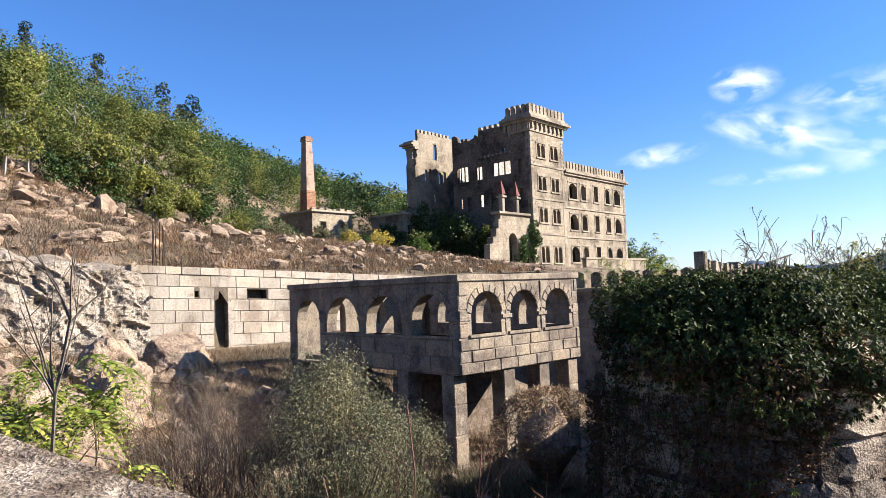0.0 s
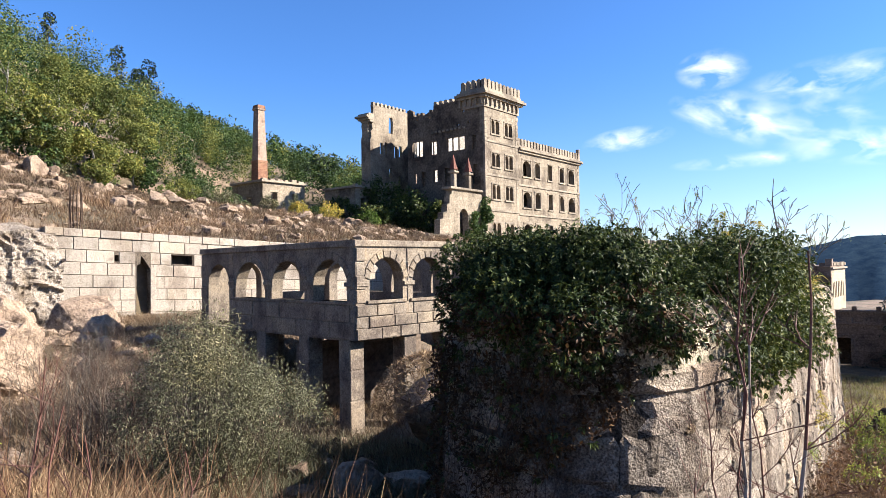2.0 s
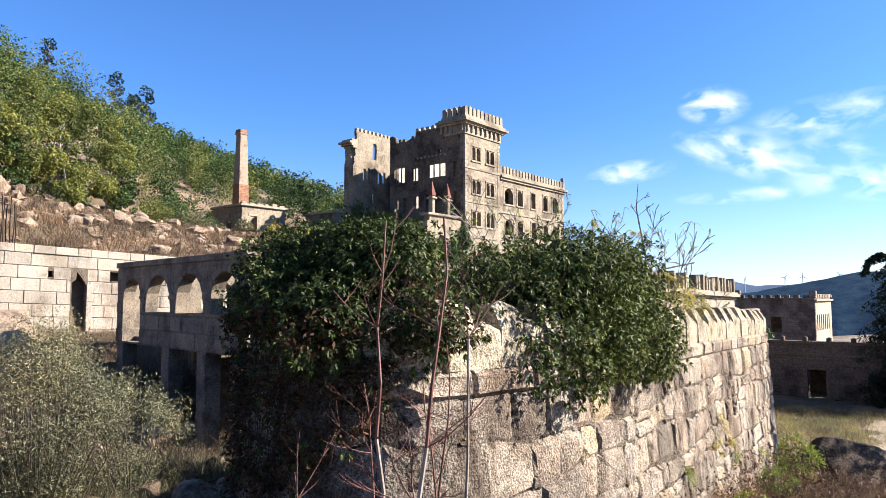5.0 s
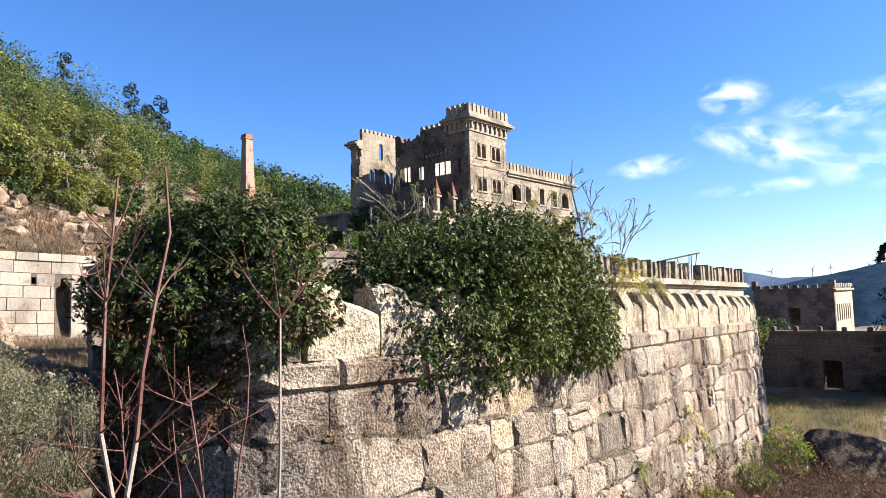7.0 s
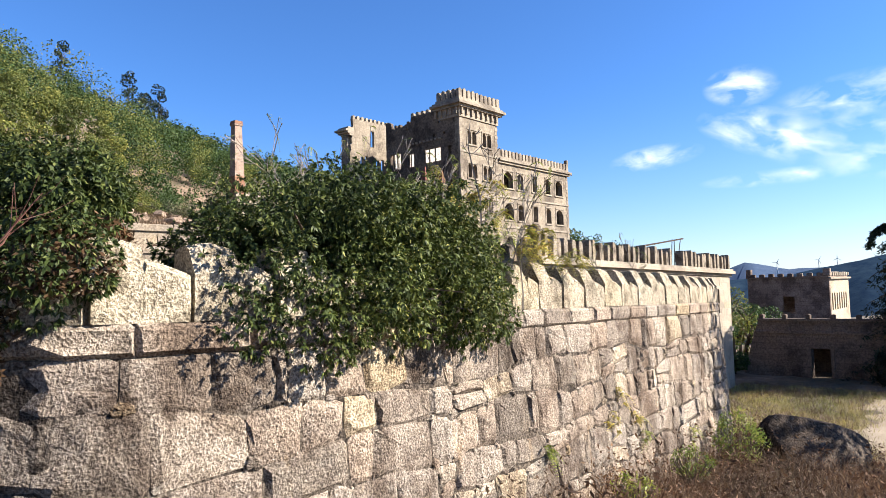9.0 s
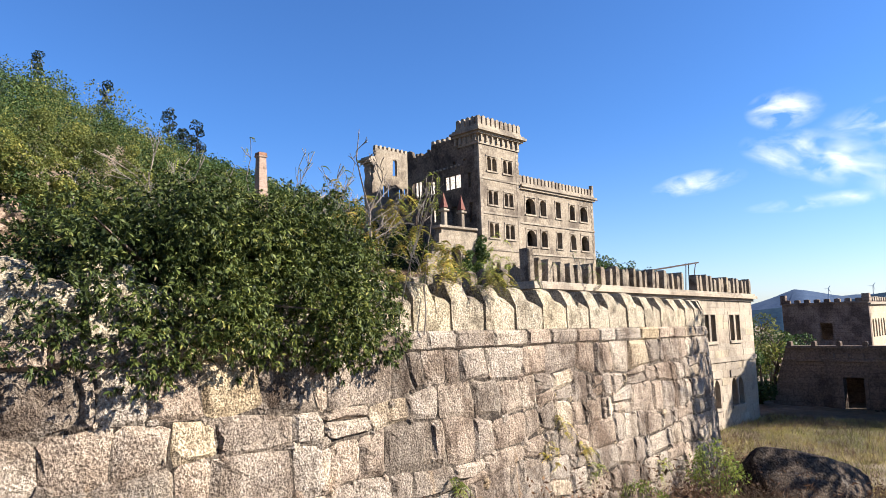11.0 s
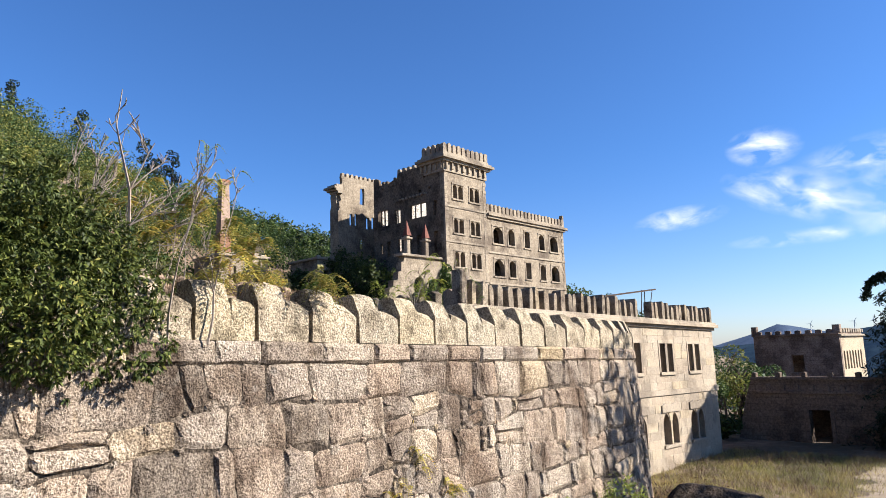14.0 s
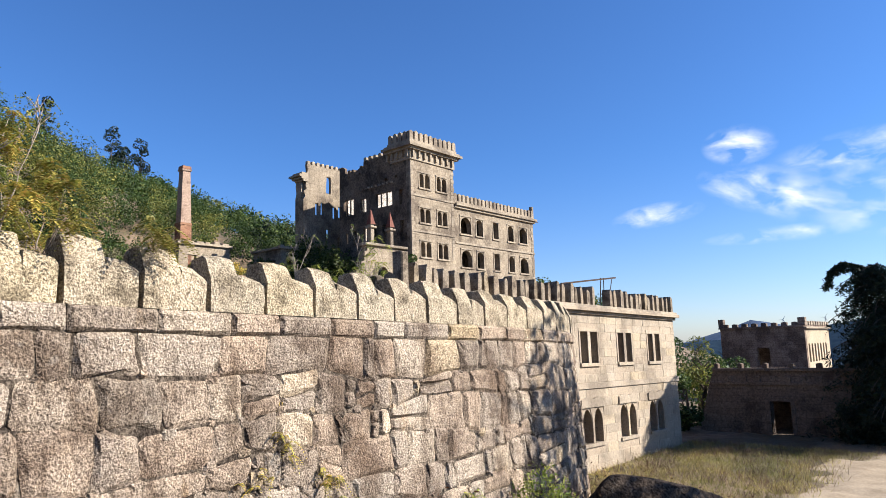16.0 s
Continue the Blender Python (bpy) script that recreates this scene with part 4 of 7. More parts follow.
    # rooms behind the tower and the wing, added to keep their windows dark
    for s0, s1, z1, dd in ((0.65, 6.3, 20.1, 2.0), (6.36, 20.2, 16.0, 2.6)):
        block("room_wall", face, s0, s1, 3.2, z1, dd, dd + 0.3, M_SHADED_ROUGHWALL, h)
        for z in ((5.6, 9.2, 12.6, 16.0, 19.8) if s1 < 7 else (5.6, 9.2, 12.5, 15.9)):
            block("room_floor", face, s0, s1, z, z + 0.22, 0.74, dd - 0.01, M_SHADED_ROUGHWALL, h)
    for k in range(9):
        block("joist_corbel", side, 2.5 + k * 0.55, 2.7 + k * 0.55, 18.25, 18.45, -0.22, 0.0, M_HOTEL_TRIM, h)
    # the left block, broken open at its near end
    lb = on_wall(HT + V * 15.4, U, V)
    lh = [rect(0.34, 0.78, 17.1, 18.45), rect(1.1, 1.5, 17.15, 18.6), rect(2.8, 3.28, 16.95, 18.3), rect(3.62, 4.12, 17.1, 18.45), [(1.85, 19.8), (2.55, 19.75), (2.6, 21.2), (2.5, 21.75), (1.95, 21.7)], rect(1.9, 2.35, 14.5, 15.6), rect(3.5, 3.8, 13.4, 14.8)]
    lo = [(-1.3, 3.0), (7.5, 3.0), (7.5, 22.75), (4.6, 22.8), (-0.8, 22.75), (-0.7, 22.0), (-0.95, 21.4), (-0.75, 20.9), (-1.0, 20.4), (-0.85, 19.9), (-1.2, 19.6), (-1.05, 19.0), (-1.3, 18.6), (-1.25, 12.0)]
    slab("left_block_wall", lo, lh, 0.38, lb, M_HOTEL, h, "sunlit broken wall with empty windows")
    crenels(lb, -0.7, 5.0, 22.76, 0.45, 0.42, 0.28, 0.05, 0.45, M_HOTEL_TRIM, h)
    lend = on_wall(HT + V * 15.4 - U * 1.3, V, U)
    slab("left_block_end", [(0.384, 3.0), (1.5, 3.0), (1.5, 18.8), (1.3, 19.4), (1.45, 20.3), (1.3, 21.0), (0.384, 21.0)], [], 0.6, lend, M_HOTEL, h)
    for z, o in ((20.7, 0.1), (20.95, 0.35), (21.2, 0.6), (21.45, 0.3)):
        block("broken_cornice", lend, -0.1, 1.4 + o, z, z + 0.25, -o, 0.6, M_HOTEL_TRIM, h, 0.05)
    lback = on_wall(HT + V * 10.7 + U * 7.0, V, U)
    slab("court_back_wall", rect(0.2, 4.6, 3.0, 20.4), [rect(1.0, 1.8, 15.7, 17.4), rect(2.6, 3.4, 15.7, 17.4), rect(1.6, 2.4, 12.2, 14.0), rect(2.8, 3.4, 12.2, 14.0)], 0.5, lback, M_HOTEL, h)
    inner = on_wall(HT + V * 10.7 + U * 0.65, U, -V)
    slab("court_side_wall", [(0, 3.0), (14.0, 3.0), (14.0, 20.6), (9.0, 20.8), (6.3, 21.8), (5.4, 22.4), (4.2, 21.9), (2.4, 21.2), (1.2, 20.7), (0, 20.3)], [], 0.5, inner, M_PLASTER, h, "inner wall with pale plaster")
    # end wall, far from view, closes the shell
    end = on_wall(HT + U * 20.8, V, -U)
    slab("end_wall", rect(0.75, 10.0, 3.0, 16.4), [rect(2 + 2.6 * k, 3 + 2.6 * k, z, z + 1.7) for k in range(3) for z in (10.1, 13.6)], 0.6, end, M_HOTEL, h)


def build_terrace_wall():
    t = thing("terrace_wall", "low sunlit granite wall before the hotel wing", "wall", kind="structure")
    pl = on_wall(HT + U * 6.8 - V * 2.0, U, V)
    slab("wall_core", rect(0, 14.5, 2.5, 6.7), [], 0.5, pl, M_HOTEL, t)
    block("coping", pl, -0.1, 14.6, 6.7, 6.9, -0.1, 0.6, M_HOTEL_TRIM, t, 0.02)


def build_porch():
    p = thing("ruined_porch", "sunlit ruined porch wall with arches and two red pinnacles", "building")
    pl = on_wall(HT - U * 6.4 - V * 0.1, U, V)
    out = [(0, 3.5), (5.6, 3.5), (5.6, 10.9), (4.0, 11.1), (2.0, 11.1), (0.65, 11.15), (0.6, 10.6), (0.3, 10.55), (0.25, 9.7), (-0.1, 9.6), (-0.15, 8.9), (-0.7, 8.8), (-0.75, 8.2), (-1.2, 8.1), (-1.3, 6.0), (-1.6, 5.8), (-1.7, 3.5)]
    slab("porch_wall", out, [arch(1.85, 3.2, 6.2, 9.3), arch(4.1, 5.2, 6.2, 9.2)], 0.7, pl, M_HOTEL, p)
    block("porch_cornice", pl, 0.2, 5.5, 11.1, 11.35, -0.25, 0.9, M_HOTEL_TRIM, p, 0.05)
    for s in (1.35, 3.75):
        post = block("pinnacle_post", pl, s - 0.22, s + 0.22, 11.35, 13.1, 0.08, 0.52, M_HOTEL_TRIM, p, 0.05)
        block("pinnacle_cap", pl, s - 0.38, s + 0.38, 12.75, 12.95, -0.08, 0.68, M_HOTEL_TRIM, post, 0.05)
        v = [pl(s - 0.3, 13.1, 0.0), pl(s + 0.3, 13.1, 0.0), pl(s + 0.3, 13.1, 0.6), pl(s - 0.3, 13.1, 0.6), pl(s, 14.6, 0.3)]
        mesh_ob("spire", v, [(3, 2, 1, 0), (0, 1, 4), (1, 2, 4), (2, 3, 4), (3, 0, 4)], M_TILE, post, "red tiled spire")


# ---- the annex ----
AN = Vector((25.5, 43.9, 0))


def parapet_posts(place, s0, s1, z, parent):
    """Weathered upright parapet slabs set on edge, each of its own width, height, lean and depth, with open gaps."""
    s = s0
    while s < s1 - 0.2:
        w, h, o = random.uniform(0.20, 0.34), random.uniform(0.74, 0.95), random.uniform(-0.08, 0.08)
        e, l = min(s + w, s1), random.uniform(-0.05, 0.05)
        v, f = solid([(s, z), (e, z), (e + 0.02 + l * 0.5, z + h * 0.45), (e + l, z + h * 0.84), (e - 0.06 + l, z + h * random.uniform(0.92, 1.0)), (s + 0.05 + l, z + h), (s + l, z + h * random.uniform(0.82, 0.95)), (s - 0.015 + l * 0.5, z + h * 0.4)], place, o, o + random.uniform(0.42, 0.6))
        mesh_ob("parapet_post", v, f, M_POST, parent)
        s = e + random.uniform(0.22, 0.36)


def build_annex():
    an = thing("annex", "two-storey pale ashlar annex with a battlemented parapet", "building")
    flat = on_wall(AN, U, V)
    face = lambda s, z, d: flat(s, z - 0.02 * s, d)
    S0 = -21.6
    up, low = ((-10.45, -8.9), (-6.85, -5.4), (-3.48, -2.03)), ((-10.6, -8.8), (-7.05, -5.35), (-3.8, -2.1))
    holes = []
    for a, b in up:
        m = (a + b) / 2
        holes += [rect(a, m - 0.13, 0.80, 2.25), rect(m + 0.13, b, 0.80, 2.25)]
    for a, b in low:
        m = (a + b) / 2
        holes += [arch(a, m - 0.1, -2.8, -1.25, 0.6), arch(m + 0.1, b, -2.8, -1.25, 0.6)]
    slab("front_wall", rect(S0, 0, -5.0, 3.05), holes, 0.55, face, M_ANNEX, an, "sunlit ashlar front")
    ashlar(flat, S0, 0, -4.6, -0.36, [rect(a - 0.1, b + 0.1, -2.95, -0.85) for a, b in low], M_ANNEX, an, 0.42, 0.95, 0.012, "block", 0.005, lambda s: -0.02 * s, 0.008, 0, lambda s, z: s < -13)
    ashlar(flat, S0, 0, -0.1, 3.03, [rect(a - 0.16, b + 0.16, 0.62, 2.42) for a, b in up], M_ANNEX, an, 0.40, 0.95, 0.012, "block", 0.005, lambda s: -0.02 * s, 0.008, 300, lambda s, z: s < -16)
    # Dark wall and floor added so the windows look unlit inside.
    block("inner_wall", face, S0 + 0.3, -0.6, -4.9, 2.58, 4.6, 4.9, M_SHADESTONE, an, 0.0, "added dark inner wall that keeps the windows dim")
    block("upper_floor", face, S0 + 0.3, -0.6, -0.4, -0.15, 0.56, 4.59, M_SHADESTONE, an)
    block("string_course", face, S0, 0.08, -0.36, -0.1, -0.08, 0.2, M_ANNEX, an, 0.01)
    for z0, z1, o in ((3.05, 3.2, 0.12), (3.2, 3.38, 0.3), (3.38, 3.5, 0.2)):
        block("cornice", face, S0 - o, 0 + o, z0, z1, -o, 0.75, M_ANNEX, an, 0.01)
    parapet_posts(face, -21.2, -8.3, 3.5, an)
    parapet_posts(face, -7.3, 0.05, 3.5, an)
    block("corner_pillar", face, -21.85, -21.5, 3.5, 4.75, -0.05, 0.4, M_POST, an, 0.05)
    for a, b in up:
        w = thing_part("window_surround", an)
        block("sill", face, a - 0.12, b + 0.12, 0.64, 0.80, -0.09, 0.2, M_ANNEX, w, 0.01)
        block("lintel", face, a - 0.14, b + 0.14, 2.25, 2.42, -0.03, 0.2, M_ANNEX, w, 0.01)
        for s in (a - 0.14, b, (a + b) / 2 - 0.13):
            block("jamb", face, s, s + (0.14 if s != (a + b) / 2 - 0.13 else 0.26), 0.80, 2.25, -0.03, 0.12, M_ANNEX, w, 0.01)
    for a, b in low:
        w = thing_part("arched_window_surround", an)
        block("sill", face, a - 0.1, b + 0.12, -2.95, -2.8, -0.09, 0.2, M_ANNEX, w, 0.01)
        m = (a + b) / 2
        hood = [(a - 0.16, -1.2), (b + 0.16, -1.2), (b + 0.16, -0.84), (b - 0.1, -0.8), (b - 0.4, -0.74), (m + 0.15, -0.8), (m, -0.84), (m - 0.15, -0.8), (a + 0.4, -0.74), (a + 0.1, -0.8), (a - 0.16, -0.84)]
        mesh_ob("hood", *solid(hood, face, -0.09, 0.2), M_ANNEX, w)
        mesh_ob("colonnette", *solid([(m - 0.08, -2.8), (m + 0.08, -2.8), (m + 0.08, -1.7), (m + 0.26, -1.22), (m - 0.26, -1.22), (m - 0.08, -1.7)], face, -0.03, 0.25), M_ANNEX, w)
        for m in ((a + (a + b) / 2 - 0.1) / 2, (b + (a + b) / 2 + 0.1) / 2):
            block("window_bar", face, m - 0.02, m + 0.02, -2.8, -1.3, 0.28, 0.32, M_IRON, w)
            for k in range(4):
                block("window_bar", face, m - 0.34, m + 0.34, -2.5 + 0.3 * k, -2.47 + 0.3 * k, 0.28, 0.31, M_IRON, w)
    end = on_wall(AN, V, -U)
    slab("end_wall", rect(0.56, 12, -5.0, 3.05), [], 0.5, end, M_ANNEX, an)
    near = on_wall(AN + U * S0, V, U)
    up3 = lambda s, z, d: near(s, z + 0.43, d)
    # Darker loggia stone here puts the side's shade into its colour.
    slab("near_wall", rect(0.56, 15, -5.0, 3.05), [rect(5.0, 5.7, 1.0, 2.2), rect(9.0, 9.7, 1.0, 2.2)], 0.5, up3, M_LOGGIA, an, "ashlar side in darker stone for its shade")
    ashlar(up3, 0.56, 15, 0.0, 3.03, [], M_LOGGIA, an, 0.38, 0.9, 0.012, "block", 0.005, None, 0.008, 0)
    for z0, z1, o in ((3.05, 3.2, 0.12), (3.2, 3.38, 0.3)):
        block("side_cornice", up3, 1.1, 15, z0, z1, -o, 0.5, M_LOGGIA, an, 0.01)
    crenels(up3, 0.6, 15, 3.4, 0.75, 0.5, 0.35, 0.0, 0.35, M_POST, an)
    block("roof_slab", face, S0 + 0.6, -0.56, 2.6, 2.9, 0.6, 12, M_GROUND, an)
    # the bent iron rail that stands above the parapet
    r = thing("iron_rail", "bent rusted iron rail standing above the parapet", "railing")
    mesh_ob("rail_beam", *tube([flat(-10.2, 4.75, 1.0), flat(-4.7, 5.35, 1.0)], [0.05, 0.05], 4), M_IRON, r)
    for s, e in ((-6.6, -6.3), (-5.9, -5.1), (-6.1, -6.0)):
        mesh_ob("rail_strut", *tube([flat(s, 3.3, 1.0), flat(e, 5.25, 1.0)], [0.03, 0.025], 4), M_IRON, r)


# ---- chimney and outbuildings ----
def build_chimney():
    c = thing("brick_chimney", "tall tapering square brick chimney", "chimney")
    C = Vector((-14.9, 75.0, 0))
    for nm, z0, z1, w0, w1, mat in (("lower_shaft", 9.0, 15.6, 0.70, 0.60, M_BRICK), ("upper_shaft", 15.6, 21.4, 0.58, 0.42, M_BRICKTOP), ("cap_band", 21.4, 21.6, 0.50, 0.54, M_BRICKTOP), ("cap_top", 21.6, 21.95, 0.50, 0.47, M_BRICK), ("belt", 15.5, 15.75, 0.65, 0.64, M_BRICK)):
        v = []
        for z, w in ((z0, w0), (z1, w1)):
            v += [C + U * (a * w) + V * (b * w) + Vector((0, 0, z)) for a, b in ((-1, -1), (1, -1), (1, 1), (-1, 1))]
        mesh_ob(nm, v, [(3, 2, 1, 0), (4, 5, 6, 7), (0, 1, 5, 4), (1, 2, 6, 5), (2, 3, 7, 6), (3, 0, 4, 7)], mat, c, "", [(w * k * 0.9 % 3, p.z) for k, p in enumerate(v)])


def outbuilding(name, label, P, lu, lv, z0, z1, fw, sw):
    o = thing(name, label, "building")
    f, s = on_wall(P, U, V), on_wall(P, V, U)
    slab("front_wall", rect(0, lu, z0, z1), [rect(*w) for w in fw], 0.5, f, M_HOTEL, o)
    slab("side_wall", rect(0.502, lv, z0, z1 - 0.002), [rect(*w) for w in sw], 0.5, s, M_HOTEL, o)
    slab("back_wall", rect(0.5, lv, z0, z1 - 0.3), [], 0.5, on_wall(P + U * lu, V, -U), M_HOTEL, o)
    slab("rear_wall", rect(0.5, lu - 0.5, z0, z1 - 0.3), [], 0.5, on_wall(P + V * lv, U, -V), M_HOTEL, o)
    block("cornice", f, -0.25, lu + 0.25, z1, z1 + 0.25, -0.25, 0.6, M_HOTEL_TRIM, o, 0.03)
    block("side_cornice", s, 0.65, lv + 0.2, z1, z1 + 0.24, -0.25, 0.6, M_HOTEL_TRIM, o, 0.03)
    for k in range(int(lu / 0.9)):
        block("parapet_stone", f, k * 0.95, k * 0.95 + random.uniform(0.3, 0.8), z1 + 0.25, z1 + 0.25 + random.uniform(0.1, 0.3), -0.05, 0.4, M_HOTEL_TRIM, o, 0.05)
    for a, b, c, d in fw:
        block("lintel", f, a - 0.2, b + 0.2, d, d + 0.25, -0.05, 0.3, M_HOTEL_TRIM, o)
    return o


# ---- the gatehouse ----
def build_gatehouse():
    g = thing("gatehouse", "two-stage battlemented stone gatehouse in deep shade", "building")
    D = Vector((32.3, 46.4, 0))
    f = on_wall(D - V * 6.0, V, U)
    out = [(-1.0, -5.0), (10.9, -5.0), (10.7, -3.4), (10.0, -0.9), (9.7, -0.1), (-1.0, -0.1)]
    # The lower stage is darker stone than the upper, for the trees' shade.
    slab("front_wall", out, [rect(5.28, 6.44, -4.2, -1.9)], 0.7, f, M_SHADESTONE, g)
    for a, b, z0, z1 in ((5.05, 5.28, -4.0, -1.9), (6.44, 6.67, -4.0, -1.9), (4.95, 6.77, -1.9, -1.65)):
        block("door_surround", f, a, b, z0, z1, -0.05, 0.3, M_SHADESTONE, g, 0.01)
    block("string_course", f, -1.0, 9.85, -0.95, -0.75, -0.12, 0.2, M_SHADESTONE, g, 0.02)
    block("parapet", f, -1.0, 9.7, -0.1, 0.08, -0.15, 0.6, M_SHADESTONE, g, 0.02)
    crenels(f, -1.0, 9.6, 0.08, 0.3, 0.22, 1.2, -0.1, 0.35, M_SHADESTONE, g)
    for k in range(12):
        block("corbel", f, -0.8 + 0.85 * k, -0.5 + 0.85 * k, -0.75, -0.4, -0.1, 0.1, M_SHADESTONE, g, 0.02)
    block("terrace", f, -1.0, 9.4, -4.9, -1.4, 3.2, 26, M_SHADESTONE, g)
    # Roof and sides added behind the door to keep daylight out.
    block("passage_roof", f, -1.0, 9.4, -0.6, -0.23, 0.71, 3.19, M_SHADESTONE, g)
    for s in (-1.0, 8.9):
        block("passage_side", f, s, s + 0.5, -4.9, -0.61, 0.71, 3.19, M_SHADESTONE, g)
    G = Vector((46.9, 69.5, 0))
    a, r = on_wall(G, V, U), on_wall(G, U, V)
    # Darker stone on the shaded front, paler on the sunlit side: light in colour.
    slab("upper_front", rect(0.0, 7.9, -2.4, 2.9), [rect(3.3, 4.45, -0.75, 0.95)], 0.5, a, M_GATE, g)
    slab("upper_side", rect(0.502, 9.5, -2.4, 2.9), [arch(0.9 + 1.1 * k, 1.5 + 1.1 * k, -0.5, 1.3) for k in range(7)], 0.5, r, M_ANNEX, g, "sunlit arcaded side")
    # Back wall added so the upper window reads dark.
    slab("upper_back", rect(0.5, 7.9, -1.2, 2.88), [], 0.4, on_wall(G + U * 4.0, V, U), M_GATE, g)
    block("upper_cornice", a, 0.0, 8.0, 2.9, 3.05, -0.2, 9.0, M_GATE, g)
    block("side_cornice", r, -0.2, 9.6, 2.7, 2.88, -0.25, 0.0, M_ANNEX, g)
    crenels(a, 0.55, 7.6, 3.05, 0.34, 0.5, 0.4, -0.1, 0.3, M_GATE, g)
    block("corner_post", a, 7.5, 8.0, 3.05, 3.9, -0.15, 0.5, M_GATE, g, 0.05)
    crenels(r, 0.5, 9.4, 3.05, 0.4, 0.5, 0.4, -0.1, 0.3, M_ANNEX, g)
    block("corner_post", a, -0.15, 0.5, 3.05, 3.8, -0.15, 0.5, M_GATE, g, 0.05)


build_loggia()
build_hotel()
build_porch()
build_terrace_wall()
build_annex()
build_chimney()
outbuilding("boiler_house", "roofless boiler house with a sunlit plain front", Vector((-13.7, 70.9, 0)), 5.6, 5.5, 8.0, 12.9, [(1.0, 1.9, 10.2, 11.9), (3.9, 4.7, 10.4, 11.9)], [(2.0, 3.0, 9.5, 11.5)])
outbuilding("wash_house", "low shaded stone outbuilding beside the hotel", Vector((-4.2, 73.5, 0)), 3.0, 5.0, 7.5, 12.5, [(0.8, 1.5, 9.6, 11.4)], [(0.9, 1.6, 9.4, 11.4), (2.4, 3.1, 9.4, 11.4), (3.8, 4.4, 9.4, 11.4)])
build_gatehouse()
build_long_wall()
build_bastion()

# faded ochre lettering on the stones
M_OCHRE = plain("faded_ochre_paint", (0.5, 0.36, 0.08), (0.62, 0.47, 0.16), 9, 0.8)
o = thing("painted_lettering", "two faded lines of ochre lettering on the rough stones", "graffiti")
run = Vector((1.39, 1.9, 0)).normalized()
sign = on_wall((8.1 + 0.055 * run.y, 11.2 - 0.055 * run.x, 0), run, Vector((-run.y, run.x, 0)))
for a, e, z in ((3.33, 3.92, 1.19), (3.38, 4.05, 0.89)):
    while a < e:
        w = random.uniform(0.035, 0.07)
        block("letter_bar", sign, a, a + w * 0.35, z + random.uniform(-0.02, 0.0), z + random.uniform(0.07, 0.12), 0.0, 0.02, M_OCHRE, o)
        a += w

# ---- rocks ----
def rock_mesh(name, seed, material, squash=(1, 1, 1), rough=0.35, sub=4):
    bm = bmesh.new()
    bmesh.ops.create_icosphere(bm, subdivisions=sub, radius=1.0)
    off = Vector((seed * 7.3, seed * 3.1, seed * 5.7))
    dice = random.Random(seed)
    planes = []                                   # cleft faces
    for _ in range(22):
        q = Vector((dice.gauss(0, 1), dice.gauss(0, 1), dice.gauss(0, 0.8))).normalized()
        planes.append((q, dice.uniform(0.42, 0.8)))
    for v in bm.verts:
        p = v.co * (1 + 0.5 * rough * noise.fractal(v.co * 0.9 + off, 1.0, 2.0, 3))
        for q, d in planes:
            k = p.dot(q) - d
            if k > 0:
                p -= q * (k * 0.97)
        p += v.co * (noise.fractal(p * 3.0 + off, 1.0, 2.0, 4) * rough * 0.12)
        v.co = Vector((p.x * squash[0], p.y * squash[1], p.z * squash[2]))
    me = bpy.data.meshes.new(name)
    bm.to_mesh(me)
    bm.free()
    me.materials.append(material)
    return me


ROCKS = [rock_mesh("boulder", k, M_ROCK, (1, random.uniform(0.7, 1), random.uniform(0.5, 0.8)), 0.55, 3) for k in range(5)]


def ground_z(x, y):
    return float(height(x, y))


def to_ab(a, b):
    p = LB + LU * a + LV * b
    return p.x, p.y


def boulder(x, y, size, z=None, mesh=None, turn=0.0, scale=(1, 1, 1), label="weathered granite boulder half sunk in dry earth", group="", sink=0.25):
    me = mesh or ROCKS[random.randrange(len(ROCKS))]
    o = tagged(new("boulder", me), label, "boulder", group)
    zz = ground_z(x, y) + size * sink if z is None else z
    o.matrix_world = pose(x, y, zz, random.uniform(-12, 12), random.uniform(-12, 12), turn or random.uniform(0, 360)) @ Matrix.Diagonal((size * scale[0], size * scale[1], size * scale[2], 1))
    return o


for k in range(150):
    a, b = random.uniform(-9, 27), 18 + 26 * random.random() ** 0.6
    x, y = to_ab(a, b)
    boulder(x, y, random.choice((0.25, 0.35, 0.45, 0.6, 0.8)) * random.uniform(0.8, 1.25), group="boulders on the hillside")
for a, b, s in ((9, 33, 1.2), (11, 34, 1.1), (13.5, 32, 1.0), (15, 35, 0.9), (6, 36, 1.2), (2, 34, 1.3), (-3, 29, 1.3), (-6, 27, 1.5), (18, 30, 0.6), (20, 28, 0.5), (22, 24, 0.5), (24, 22, 0.45), (4, 26, 0.6), (8, 24, 0.5)):
    x, y = to_ab(a, b)
    boulder(x, y, s, group="boulders on the hillside", scale=(1, 1, 1.2))
for k in range(26):                               # rocks in the hollow
    x, y = random.uniform(-3.5, 2.2), random.uniform(10.0, 15.0)
    boulder(x, y, random.uniform(0.15, 0.5), group="rocks in the hollow", label="dark rock in the overgrown hollow")
for x, y, s in ((0.6, 11.6, 0.8), (1.5, 12.0, 0.7), (-0.6, 12.6, 0.6), (1.9, 10.6, 0.6), (0.4, 10.4, 0.5), (-2.2, 17.3, 0.9), (-3.3, 17.0, 0.7), (-1.4, 18.2, 0.7)):
    boulder(x, y, s, group="rocks in the hollow", label="large rock in the overgrown hollow")
YARD_ROCK = rock_mesh("boulder", 24, M_YARDROCK, (1.6, 0.95, 0.85), 0.3, 5)
